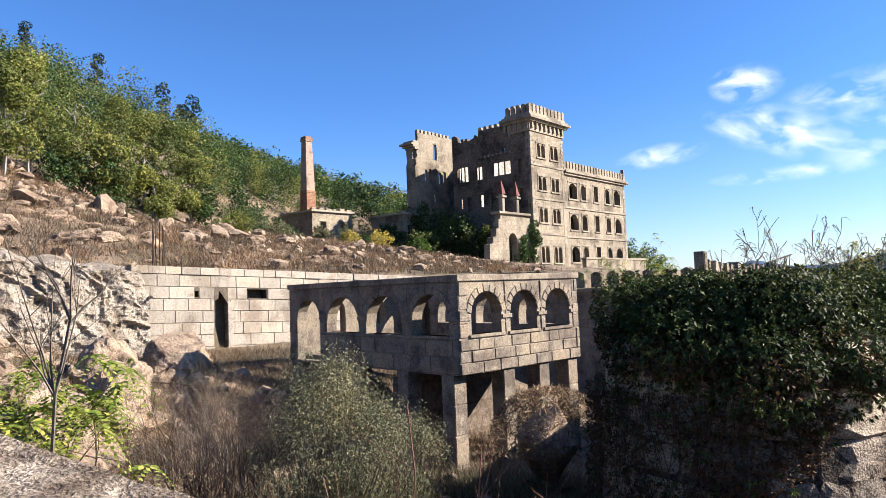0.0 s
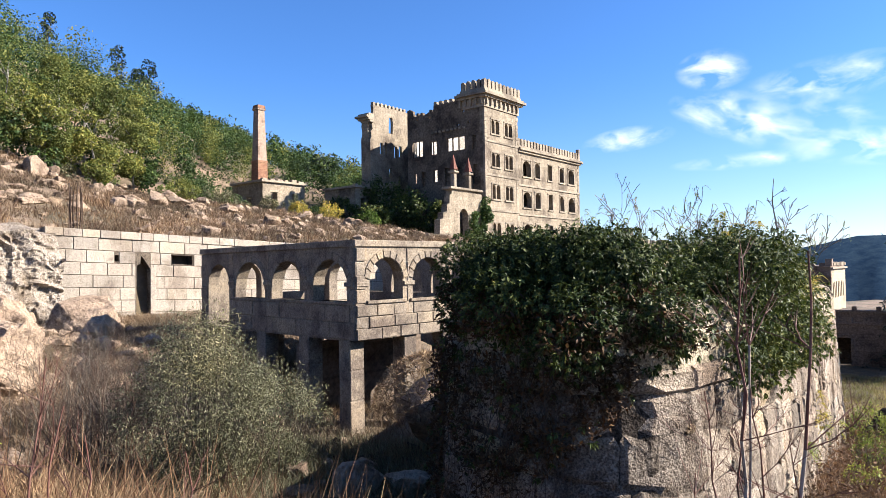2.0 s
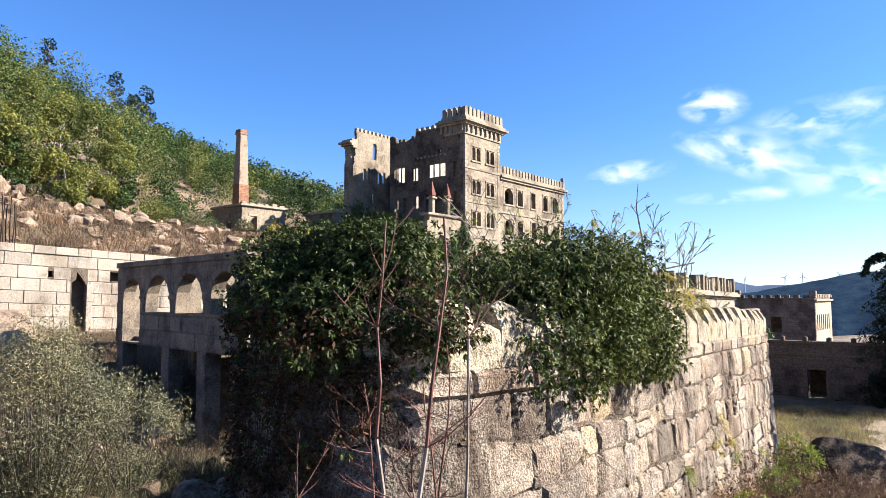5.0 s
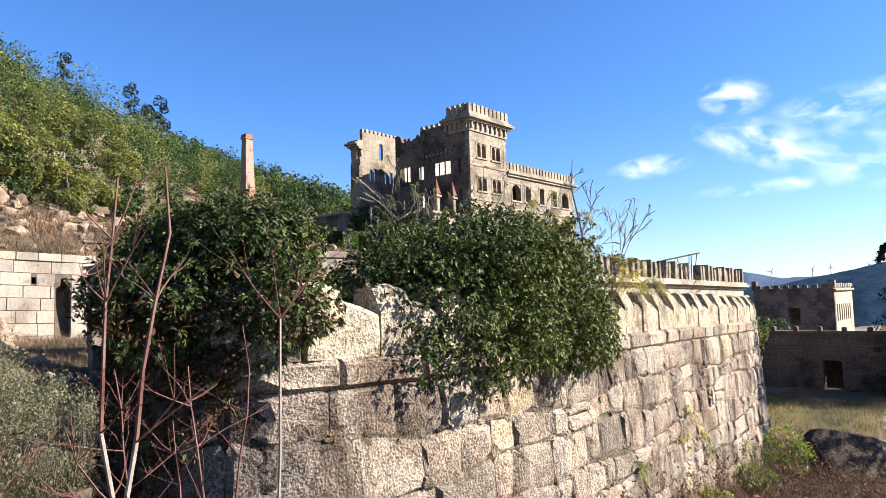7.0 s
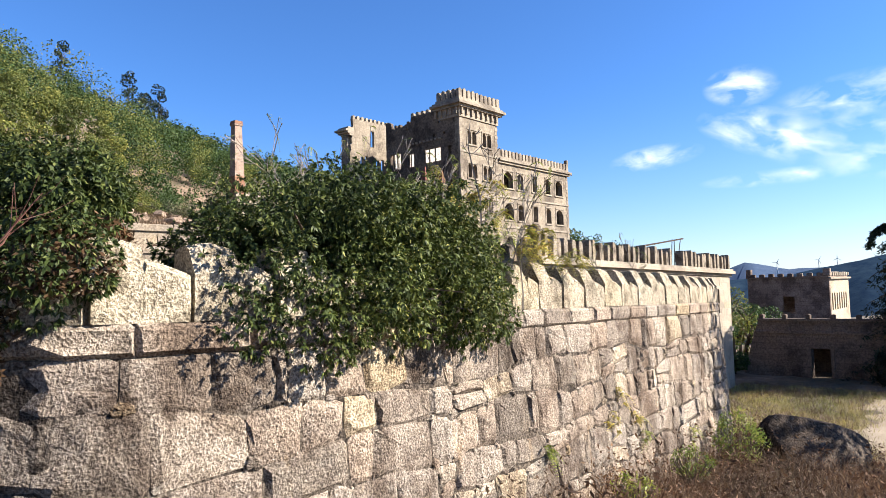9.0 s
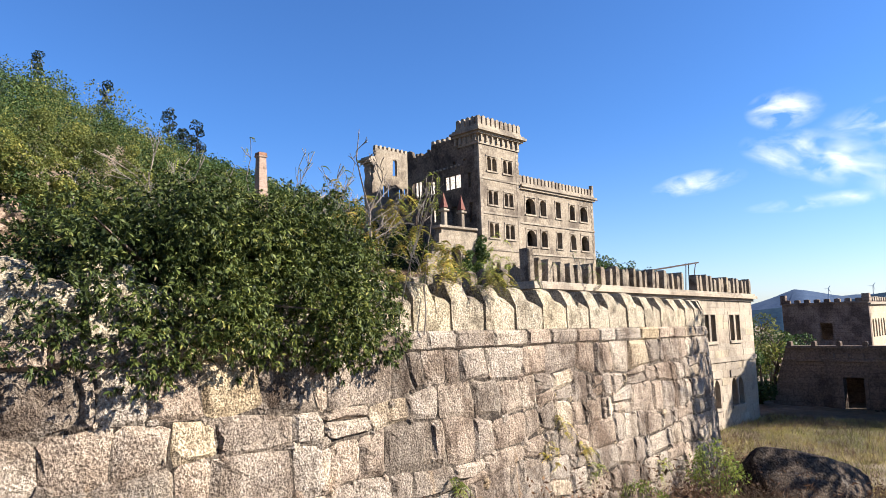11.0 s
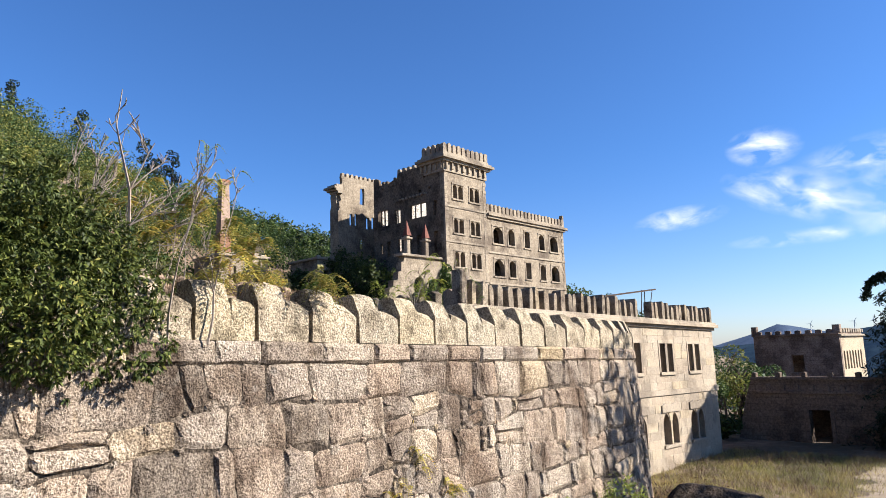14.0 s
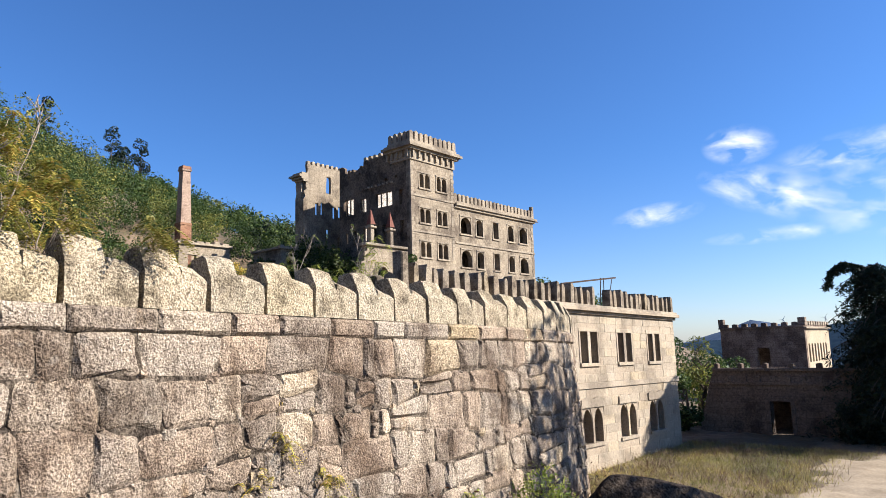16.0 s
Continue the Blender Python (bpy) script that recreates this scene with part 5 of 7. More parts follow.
boulder(16.1, 18.6, 1.25, -1.72, YARD_ROCK, 8.0, (1.25, 1.0, 1.0), label="broad low granite boulder at the foot of the bastion")
# the pale quarried face beside the long wall
PALE = [rock_mesh("rock_outcrop", 30 + k, M_WHITEROCK, (1, 0.8, 1.1), 0.5, 5) for k in range(3)]
for k, (a, b, z, s, sc) in enumerate(((-4.2, 17.2, 4.6, 1.3, (1.4, 1, 0.8)), (-6.8, 16.8, 4.9, 1.6, (1.4, 1, 0.8)), (-9.6, 15.8, 4.9, 1.9, (1.3, 1, 0.8)), (-2.9, 13.6, 1.9, 0.9, (1.3, 1, 1)), (-5.2, 12.2, 1.9, 1.0, (1.3, 1, 1)))):
    x, y = to_ab(a, b)
    o = tagged(new("rock_outcrop", PALE[k % 3]), "pale quarried rock beside the ashlar wall", "rock", "quarried rocks")
    o.matrix_world = pose(x, y, z, 0, 0, 40 * k) @ Matrix.Diagonal((s * sc[0], s * sc[1], s * sc[2], 1))


def build_rock_face():
    """The quarried cliff that carries on the line of the long wall."""
    na, nz = 160, 80
    verts, faces = [], []
    for i in range(na + 1):
        a = -14.0 + 12.0 * i / na
        top = 5.5 + 0.7 * noise.noise(Vector((a * 0.7, 4.0, 0))) + 0.08 * (-2.0 - a)
        for j in range(nz + 1):
            f = j / nz
            z = 0.6 + (top - 0.6) * f
            q = Vector((a * 0.55, z * 0.6, 1.7))
            skew = Vector((q.x + 0.45 * q.y, q.y - 0.2 * q.x, 1.7))
            cell = noise.cell(skew * 1.1) * 0.16 - 0.22 * max(0.0, 1 - abs(noise.noise(skew * 1.3)) * 9) - 0.1 * max(0.0, 1 - abs(noise.noise(skew * 3.1)) * 8)
            rough = noise.fractal(q * 1.1, 0.9, 2.0, 7) * 0.6 + noise.ridged_multi_fractal(q * 0.8, 1.1, 2.0, 5, 0.9, 2.0) * 0.16
            b = 13.6 + 0.26 * (a + 2) * 0.35 + 1.5 * f ** 1.6 + cell + rough + (1.8 * (f - 0.93) * 14 if f > 0.93 else 0)
            p = LB + LU * a + LV * b
            verts.append((p.x, p.y, z))
    for i in range(na):
        for j in range(nz):
            k = i * (nz + 1) + j
            faces.append((k, k + nz + 1, k + nz + 2, k + 1))
    ob = mesh_ob("rock_face", verts, faces, M_WHITEROCK)
    tagged(ob, "pale quarried cliff continuing the ashlar wall", "cliff", kind="structure")


build_rock_face()
o = boulder(-8.8, 22.1, 1.85, 1.7, rock_mesh("boulder", 47, M_ROCK, (1.1, 0.9, 0.75), 0.6, 5), 75.0, label="tawny overhanging boulder above a dark hollow")
BANK = [rock_mesh("boulder", 70 + k, M_ROCK, (1, 0.85, 0.85), 1.1, 5) for k in range(3)]
for k, (x, y, z, s) in enumerate(((-8.3, 14.2, 1.0, 1.9), (-8.3, 16.8, 1.5, 1.7), (-10.0, 15.4, 1.7, 1.9), (-9.6, 18.6, 1.9, 1.7), (-12.2, 16.0, 2.2, 2.0), (-7.2, 12.4, 0.7, 1.2))):
    boulder(x, y, s, z, BANK[k % 3], 47.0 * k + 10, label="large tawny rock outcrop in the dry bank", group="outcrops in the bank")
for x, y, z, s in ((-7.6, 19.0, 0.9, 0.9), (-9.6, 19.5, 1.4, 1.0), (-11, 19, 1.9, 1.1), (-8.8, 16.8, 1.0, 0.8), (-6.9, 20.6, 1.2, 0.6), (-12.5, 17.5, 2.0, 1.2)):
    boulder(x, y, s, z, label="tawny rock in the dry bank", group="rocks in the bank")


def rubble(name, label, xs, ys, small, large, material):
    """Loose angular stones lying on the ground."""
    phi = (1 + 5 ** 0.5) / 2
    base = np.array([(-1, phi, 0), (1, phi, 0), (-1, -phi, 0), (1, -phi, 0), (0, -1, phi), (0, 1, phi), (0, -1, -phi), (0, 1, -phi), (phi, 0, -1), (phi, 0, 1), (-phi, 0, -1), (-phi, 0, 1)]) / 1.9
    tri = [(0, 11, 5), (0, 5, 1), (0, 1, 7), (0, 7, 10), (0, 10, 11), (1, 5, 9), (5, 11, 4), (11, 10, 2), (10, 7, 6), (7, 1, 8), (3, 9, 4), (3, 4, 2), (3, 2, 6), (3, 6, 8), (3, 8, 9), (4, 9, 5), (2, 4, 11), (6, 2, 10), (8, 6, 7), (9, 8, 1)]
    verts, faces = [], []
    for x, y in zip(xs, ys):
        r = small + (large - small) * rng.random() ** 3
        q = base * (1 + 0.35 * rng.normal(size=(12, 1))).clip(0.5, 1.5) * np.array((rng.uniform(0.8, 1.3), rng.uniform(0.7, 1.1), rng.uniform(0.45, 0.8))) * r
        a = rng.uniform(0, 6.28)
        rot = np.array(((math.cos(a), -math.sin(a), 0), (math.sin(a), math.cos(a), 0), (0, 0, 1)))
        k = len(verts)
        verts += (q @ rot.T + np.array((x, y, float(height(x, y)) + r * 0.15))).tolist()
        faces += [(i + k, j + k, l + k) for i, j, l in tri]
    return tagged(mesh_ob(name, verts, faces, material), label, "stones", kind="stuff")


def ab_field(n, a0, a1, b0, b1):
    a, b = rng.uniform(a0, a1, n), rng.uniform(b0, b1, n)
    return LB.x + a * LU.x + b * LV.x, LB.y + a * LU.y + b * LV.y


for a, b, r in ((-11, 20.5, 2.0), (-8.5, 21.5, 1.8), (-6.5, 20.8, 1.5), (-12.5, 23.5, 2.3), (-9.0, 25, 2.0), (-5.5, 23.5, 1.5), (-3.2, 21.5, 1.2), (-1.0, 23, 1.1), (-13, 27, 2.2), (-2.6, 26, 1.3), (1.5, 29, 1.2), (6.5, 31, 1.2), (11.0, 31.5, 1.3)):
    x, y = to_ab(a, b)
    boulder(x, y, r, None, BANK[random.randrange(3)], 0.0, (1.2, 1.0, 0.62), "broad tawny rock outcrop on the dry slope", "outcrops on the hillside", 0.05)
rubble("bank_rubble", "tan broken stone on the dry bank", *ab_field(700, -13, -0.5, 1.5, 13.5), 0.06, 0.42, M_ROCK)
rubble("slope_rubble", "tan broken stone on the hillside", *ab_field(1300, -12, 28, 17, 46), 0.08, 0.5, M_ROCK)
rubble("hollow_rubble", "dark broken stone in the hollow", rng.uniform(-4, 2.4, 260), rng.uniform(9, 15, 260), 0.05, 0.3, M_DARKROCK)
rubble("yard_rubble", "loose stones by the bastion's foot", rng.uniform(12, 20, 120), rng.uniform(20, 34, 120), 0.04, 0.2, M_ROCK)


# the rough capping stone beside the path
def build_ledge():
    bm = bmesh.new()
    bmesh.ops.create_cube(bm, size=1.0)
    bmesh.ops.subdivide_edges(bm, edges=bm.edges, cuts=12, use_grid_fill=True)
    for v in bm.verts:
        p = v.co
        k = 1 if max(abs(p.x), abs(p.y)) < 0.49 else 0.6
        v.co = Vector((p.x * 3.4, p.y * 0.95, p.z * 1.6)) + Vector((noise.noise(p * 6) * 0.05, noise.noise(p * 6 + Vector((3, 0, 0))) * 0.05, noise.fractal(p * 9, 1, 2, 3) * 0.05 * k))
    o = thing("capping_wall", "low wall end capped with rough sunlit granite", "wall")
    part("capping_stone", bm, M_RUBBLE, o)
    o.matrix_world = pose(-3.0, 3.45, 2.55, 0, 12, -19)


build_ledge()


# ---- plants ----
def blades(points, tall, width, lean=0.35):
    """Grass blades that stand on the points."""
    n = len(points)
    p = np.asarray(points)
    d = rng.normal(size=(n, 3)) * lean
    d[:, 2] = 1
    L = d * (tall * rng.uniform(0.45, 1.15, size=(n, 1)))
    w = np.stack([rng.normal(size=n), rng.normal(size=n), np.zeros(n)], 1)
    w = w / (np.linalg.norm(w, axis=1)[:, None] + 1e-9) * width
    bend = np.stack([rng.normal(size=n) * 0.12, rng.normal(size=n) * 0.12, np.zeros(n)], 1) * tall
    return np.stack([p - w, p + w, p + L + bend], 1)


def scatter(n, x0, x1, y0, y1, keep, clump=0.0):
    if clump:
        m = max(1, n // 14)
        c = np.stack([rng.uniform(x0, x1, m), rng.uniform(y0, y1, m)], 1)
        q = c[rng.integers(0, m, n)] + rng.normal(size=(n, 2)) * clump
    else:
        q = np.stack([rng.uniform(x0, x1, n), rng.uniform(y0, y1, n)], 1)
    q = q[keep(q[:, 0], q[:, 1])]
    return np.column_stack([q, height(q[:, 0], q[:, 1]) - 0.02])


BX, BY = np.array([p.x for p in BAST]), np.array([p.y for p in BAST])


def outside_bastion(x, y):
    """True on the open side of the bastion's foot."""
    poly = [(p.x, p.y) for p in BAST[::3]] + [(BAST[-1].x, BAST[-1].y), (6.0, 26.0)]
    hit = np.zeros(len(x), dtype=bool)
    for (xi, yi), (xj, yj) in zip(poly, poly[-1:] + poly[:-1]):
        if yi != yj:
            hit ^= ((yi > y) != (yj > y)) & (x < (xj - xi) * (y - yi) / (yj - yi) + xi)
    return ~hit


def qs(x, y):
    return -0.405 * x + 0.915 * y


def stuff(name, co, material, label, category):
    return tagged(quads_ob(name, co, material), label, category, kind="stuff")


def build_grass():
    edge = lambda x: 0.9 * rng.random(len(x)) ** 2 - 0.4 * rng.random(len(x))
    k1 = lambda x, y: (qs(x, y) > 3.0 + edge(x)) & outside_bastion(x, y) & (x > 6.5)
    stuff("brown_weeds", blades(scatter(34000, 6.5, 19, 6, 24, k1, 0.25), 0.8, 0.007, 0.6), M_BROWNW, "dry brown weeds along the foot of the bastion", "weeds")
    stuff("straw_weeds", blades(scatter(26000, 6.5, 22, 6, 26, k1, 0.2), 0.7, 0.006, 0.7), M_STRAW, "dry straw among the weeds by the bastion", "weeds")
    foot = scatter(4200, 6.5, 20, 6, 25, k1, 0.3)
    tall = 0.5 + 0.75 * rng.random(len(foot)) ** 1.3
    lean = rng.normal(size=(len(foot), 3)) * 0.3
    lean[:, 2] = 1
    i = np.repeat(np.arange(len(foot)), 13)
    up = rng.uniform(0.2, 1.05, len(i))
    frond = foot[i] + lean[i] * (tall[i] * up)[:, None] + rng.normal(size=(len(i), 3)) * 0.07
    stuff("bracken", leaves(frond, 0.075, 0.32, -0.3, 0.4), M_BROWNW, "curled brown bracken at the foot of the bastion", "weeds")
    stuff("bracken_stalks", np.stack([foot - (0.005, 0, 0), foot + (0.005, 0, 0), foot + lean * tall[:, None]], 1), M_STRAW, "bent straw-coloured bracken stalks by the bastion", "weeds")
    k2 = lambda x, y: (qs(x, y) > 1.4 + edge(x)) & (qs(x, y) < 9.5) & outside_bastion(x, y)
    stuff("dry_grass", blades(scatter(120000, -9, 5, 0, 10.5, k2, 0.22), 0.36, 0.006, 0.65), M_STRAW, "dry reddish grass on the slope below the path", "grass")
    stuff("withered_stalks", blades(scatter(14000, -9, 5, 0, 10.5, k2, 0.2), 0.7, 0.004, 0.3), M_BROWNW, "withered brown stalks on the slope", "weeds")
    k3 = lambda x, y: np.ones(len(x), dtype=bool)
    stuff("hollow_herbs", blades(scatter(16000, -4, 2.6, 9.5, 15, k3, 0.3), 0.4, 0.008, 0.4), M_SHRUB, "grey-green herbs in the hollow", "herbs")
    stuff("hollow_straw", blades(scatter(60000, -12, 3, 10.0, 26, k3, 0.35), 0.38, 0.007, 0.6), M_STRAW, "dry straw in the hollow", "grass")
    k4 = lambda x, y: ((x - 16) * 0.743 - (y - 30) * 0.669 > -2.1) & ((x - 16) * 0.743 - (y - 30) * 0.669 < 6.0 + 1.5 * rng.random(len(x)) ** 2 - 0.8 * np.sin(x * 0.5) - 0.5 * np.sin(y * 0.9)) & (x * 0.669 + y * 0.743 < 51.0) & outside_bastion(x, y)
    stuff("yard_grass", blades(scatter(80000, 15, 36, 22, 48, k4, 0.45), 0.24, 0.011, 0.6), M_GRASS, "yellow-green grass in the sunlit yard", "grass")
    stuff("yard_straw", blades(scatter(26000, 15, 36, 22, 48, k4, 0.22), 0.52, 0.009, 0.45), M_STRAW, "tall straw clumps in the yard grass", "grass")
    ab = np.stack([rng.uniform(-12, 27, 2600), 16.8 + 28 * rng.random(2600)], 1)
    ab = ab[rng.integers(0, 2600, 90000)] + rng.normal(size=(90000, 2)) * 0.3
    ab = ab[ab[:, 1] > 16.7]
    x, y = LB.x + ab[:, 0] * LU.x + ab[:, 1] * LV.x, LB.y + ab[:, 0] * LU.y + ab[:, 1] * LV.y
    pts = np.column_stack([x, y, height(x, y)])
    stuff("hillside_scrub", blades(pts[:70000], 0.42, 0.014, 0.5), M_STRAW, "dry straw tufts on the rocky hillside", "scrub")
    stuff("hillside_heather", blades(pts[70000:], 0.5, 0.016, 0.45), M_BROWNW, "brown heather on the rocky hillside", "scrub")


def clumps(centres, radii, n, flat=1.0):
    """Points thickly set on and inside ball-like clumps, with the way out from each clump."""
    c, r = np.asarray(centres, dtype=float), np.asarray(radii, dtype=float)
    i = rng.choice(len(c), n, p=r ** 2 / (r ** 2).sum())
    d = rng.normal(size=(n, 3))
    d /= np.linalg.norm(d, axis=1)[:, None]
    d2 = d.copy()
    d2[:, 2] *= flat
    return c[i] + d2 * (r[i] * rng.uniform(0.6, 1.06, n) ** 0.5)[:, None], d


def rosettes(centres, out, per, size):
    """Tufts of narrow drooping leaves that spread from each centre."""
    n = len(centres) * per
    c, o = np.repeat(np.asarray(centres), per, axis=0), np.repeat(np.asarray(out), per, axis=0)
    d = rng.normal(size=(n, 3)) * 0.75 + o * 0.75
    d[:, 2] -= 0.15
    d /= np.linalg.norm(d, axis=1)[:, None] + 1e-9
    side = np.cross(d, o + rng.normal(size=(n, 3)) * 0.35 + np.array((0, 0, 0.4)))
    side /= np.linalg.norm(side, axis=1)[:, None] + 1e-9
    L = size * rng.uniform(0.6, 1.25, size=(n, 1))
    droop = np.zeros((n, 3))
    droop[:, 2] = -0.28 * L[:, 0]
    mid = c + d * L * 0.5 + droop * 0.2
    return np.stack([c, mid + side * L * 0.19, c + d * L + droop, mid - side * L * 0.19], 1)


def stems(paths, material, name, parent, label="", sides=4):
    v, f = joined([tube(p, r, sides) for p, r in paths])
    ob = mesh_ob(name, v, f, material, parent, label)
    if len(paths) > 1:
        ob["kind"] = "stuff"
    return ob


def build_ivy(name, label, s0, s1, z_low, z_top, out, n, droop=0.0, count=34, brown=0.0, fall=0.0):
    o = thing(name, label, "shrub")
    cs, rs = [], []
    for k in range(count):
        s = s0 + (s1 - s0) * (k + random.random()) / count
        e = abs((s - s0) / (s1 - s0) * 2 - 1)
        top = z_top - fall * (s1 - s) / (s1 - s0) - 0.55 * e ** 2.2 - (z_top - z_low) * 0.25 * e ** 6
        for z in np.arange(z_low + 0.28, top - 0.1, 0.30):
            r = random.choice((0.18, 0.24, 0.3, 0.42))
            h = (z - z_low) / (z_top - z_low)
            d = -out * random.uniform(0.1, 1.0) * math.sin(min(1.0, h * 1.2 + 0.25) * math.pi * 0.8) + random.uniform(0, 0.35)
            if random.random() < 0.1 + 0.3 * e:
                continue
            p = bastion_at(s + random.gauss(0, 0.12), z + random.gauss(0, 0.08) - 0.2 * e * (h < 0.3), d)
            cs.append((p[0], p[1], z + random.gauss(0, 0.08) + (0.15 * math.sin(s * 2.3) if h > 0.6 else 0)))
            rs.append(r)
        for _ in range(2):
            p = bastion_at(s + random.gauss(0, 0.1), 3, random.uniform(0.2, 1.1))
            cs.append((p[0], p[1], random.uniform(z_low + 0.9, max(z_low + 1.0, top - 0.15)))), rs.append(random.uniform(0.3, 0.5))
        if droop and random.random() < 0.6:
            for _ in range(3):
                zz = z_low - droop * random.random()
                p = bastion_at(s, zz, -0.12)
                cs.append((p[0], p[1], zz)), rs.append(random.uniform(0.12, 0.24))
    m = int(n * (1 - brown)) // 10 * 10
    pts, nrm = clumps(cs, rs, m // 10)
    co = rosettes(pts, nrm, 10, 0.057)
    quads_ob("foliage", co, M_IVY, o)
    if brown:
        low = clumps(cs, rs, n - m)[0]
        low[:, 2] = z_low + 0.1 + (low[:, 2] - z_low) * 0.5
        quads_ob("withered_foliage", leaves(low, 0.06, 0.4, -0.6, 0.3), M_IVYBR, o)
    paths = []
    for k in range(22):
        s = random.uniform(s0 + 0.2, s1 - 0.2)
        p0 = Vector(bastion_at(s, 2.5, 0.6))
        p2 = Vector(cs[random.randrange(len(cs))])
        mid = p0.lerp(p2, 0.5) + Vector((0, 0, 0.25))
        paths.append(([p0, mid, p2], [0.035, 0.022, 0.008]))
    stems(paths, M_BARK, "branchwork", o)
    return o


def branching(base, tip, radius, depth=3, spread=0.5, kids=3):
    """Paths of a bare branching stem, and the ends of its twigs."""
    out, ends = [], []

    def grow(p, d, length, r, level):
        pts, rad, q, dd = [p], [r], p, d.copy()
        for i in range(4):
            dd = (dd + Vector((random.gauss(0, 0.12), random.gauss(0, 0.12), random.gauss(0.03, 0.08)))).normalized()
            q = q + dd * length / 4
            pts.append(q), rad.append(r * (1 - 0.17 * (i + 1)))
        out.append((pts, rad))
        if level == 0:
            ends.append(q)
            return
        for k in range(kids):
            j = random.choice((2, 3, 3, 4))
            nd = (dd + Vector((random.gauss(0, spread), random.gauss(0, spread), random.gauss(0.1, spread * 0.6)))).normalized()
            grow(pts[j], nd, length * random.uniform(0.4, 0.62), rad[j] * 0.7, level - 1)
    base, tip = Vector(base), Vector(tip)
    grow(base, (tip - base).normalized(), (tip - base).length * 0.62, radius, depth)
    return out, ends


def pinnate(ends, n, length, material, name, parent, label=""):
    """Drooping feathered leaves at the twig ends: pairs of leaflets along a rib."""
    quads = []
    for e in ends:
        for _ in range(n):
            d = Vector((random.gauss(0, 1), random.gauss(0, 1), random.gauss(-0.1, 0.4))).normalized()
            L = length * random.uniform(0.6, 1.2)
            side = d.cross(Vector((0, 0, 1))).normalized()
            for k in range(9):
                t = (k + 1) / 9
                c = Vector(e) + d * (L * t) + Vector((0, 0, -0.95 * L * t * t))
                w = L * 0.26 * (1 - 0.45 * t)
                for sgn in (-1, 1):
                    tipv = c + side * (sgn * w) + d * (w * 0.4) + Vector((0, 0, -w * 0.35))
                    b = d * (w * 0.34)
                    mid = c.lerp(tipv, 0.5)
                    quads.append([c, mid + b, tipv, mid - b])
    return quads_ob(name, [[tuple(p) for p in q] for q in quads], material, parent, label)


def build_sapling(base, tip, r, label, low=M_PALESTEM, high=M_RED, twigs=9, reach=0.45):
    """A slender upright stem, pale below and red above, with short thin side twigs."""
    o = thing("sapling", label, "sapling", "bare saplings by the path")
    base, tip = Vector(base), Vector(tip)
    axis = [base.lerp(tip, k / 8) + Vector((random.gauss(0, 0.022), random.gauss(0, 0.022), 0)) for k in range(9)]
    rad = [r * (1 - 0.085 * k) for k in range(9)]
    stems([(axis[:5], rad[:5])], low, "lower_stem", o, "pale bark" if low is M_PALESTEM else "", 6)
    stems([(axis[4:], rad[4:])], high, "upper_stem", o, "", 6)
    paths = []
    for k in range(twigs):
        p = axis[random.randrange(3, 8)]
        d = Vector((random.gauss(0, 1), random.gauss(0, 1), random.uniform(0.3, 1.1))).normalized()
        L = reach * random.uniform(0.4, 1.2)
        q, pts = p, [p]
        for i in range(3):
            d = (d + Vector((random.gauss(0, 0.15), random.gauss(0, 0.15), 0.08))).normalized()
            q = q + d * L / 3
            pts.append(q)
        paths.append((pts, [r * 0.3, r * 0.24, r * 0.18, r * 0.1]))
        for _ in range(2):
            d2 = (d + Vector((random.gauss(0, 0.6), random.gauss(0, 0.6), random.gauss(0.1, 0.3)))).normalized()
            paths.append(([pts[2], pts[2] + d2 * L * 0.25, pts[2] + d2 * L * 0.45 + Vector((0, 0, 0.02))], [r * 0.16, r * 0.12, r * 0.07]))
    stems(paths, high, "red_branchwork", o, "reddish twigs", 4)
    return o


def build_forked_sapling(base, fork, tips, r):
    """A straight pale stem that forks high up into bent red branches."""
    o = thing("sapling", "tall pale sapling forking into bent red branches", "sapling", "bare saplings by the path")
    base, fork = Vector(base), Vector(fork)
    stems([([base.lerp(fork, k / 5) + Vector((random.gauss(0, 0.006), random.gauss(0, 0.006), 0)) for k in range(5)] + [fork], [r * (1 - 0.07 * k) for k in range(6)])], M_PALESTEM, "lower_stem", o, "pale bark", 6)
    paths = []
    for tip in tips:
        tip = Vector(tip)
        m = fork.lerp(tip, 0.5) + Vector((random.gauss(0, 0.02), random.gauss(0, 0.02), -0.03))
        paths.append(([fork, m, tip], [r * 0.5, r * 0.38, r * 0.18]))
        for _ in range(3):
            p = m.lerp(tip, random.random())
            d = (tip - fork).normalized() + Vector((random.gauss(0, 0.6), random.gauss(0, 0.6), random.gauss(0.2, 0.3)))
            paths.append(([p, p + d * 0.12, p + d * 0.2 + Vector((0, 0, 0.03))], [r * 0.2, r * 0.14, r * 0.08]))
    stems(paths, M_RED, "red_branchwork", o, "reddish twigs", 4)
    return o


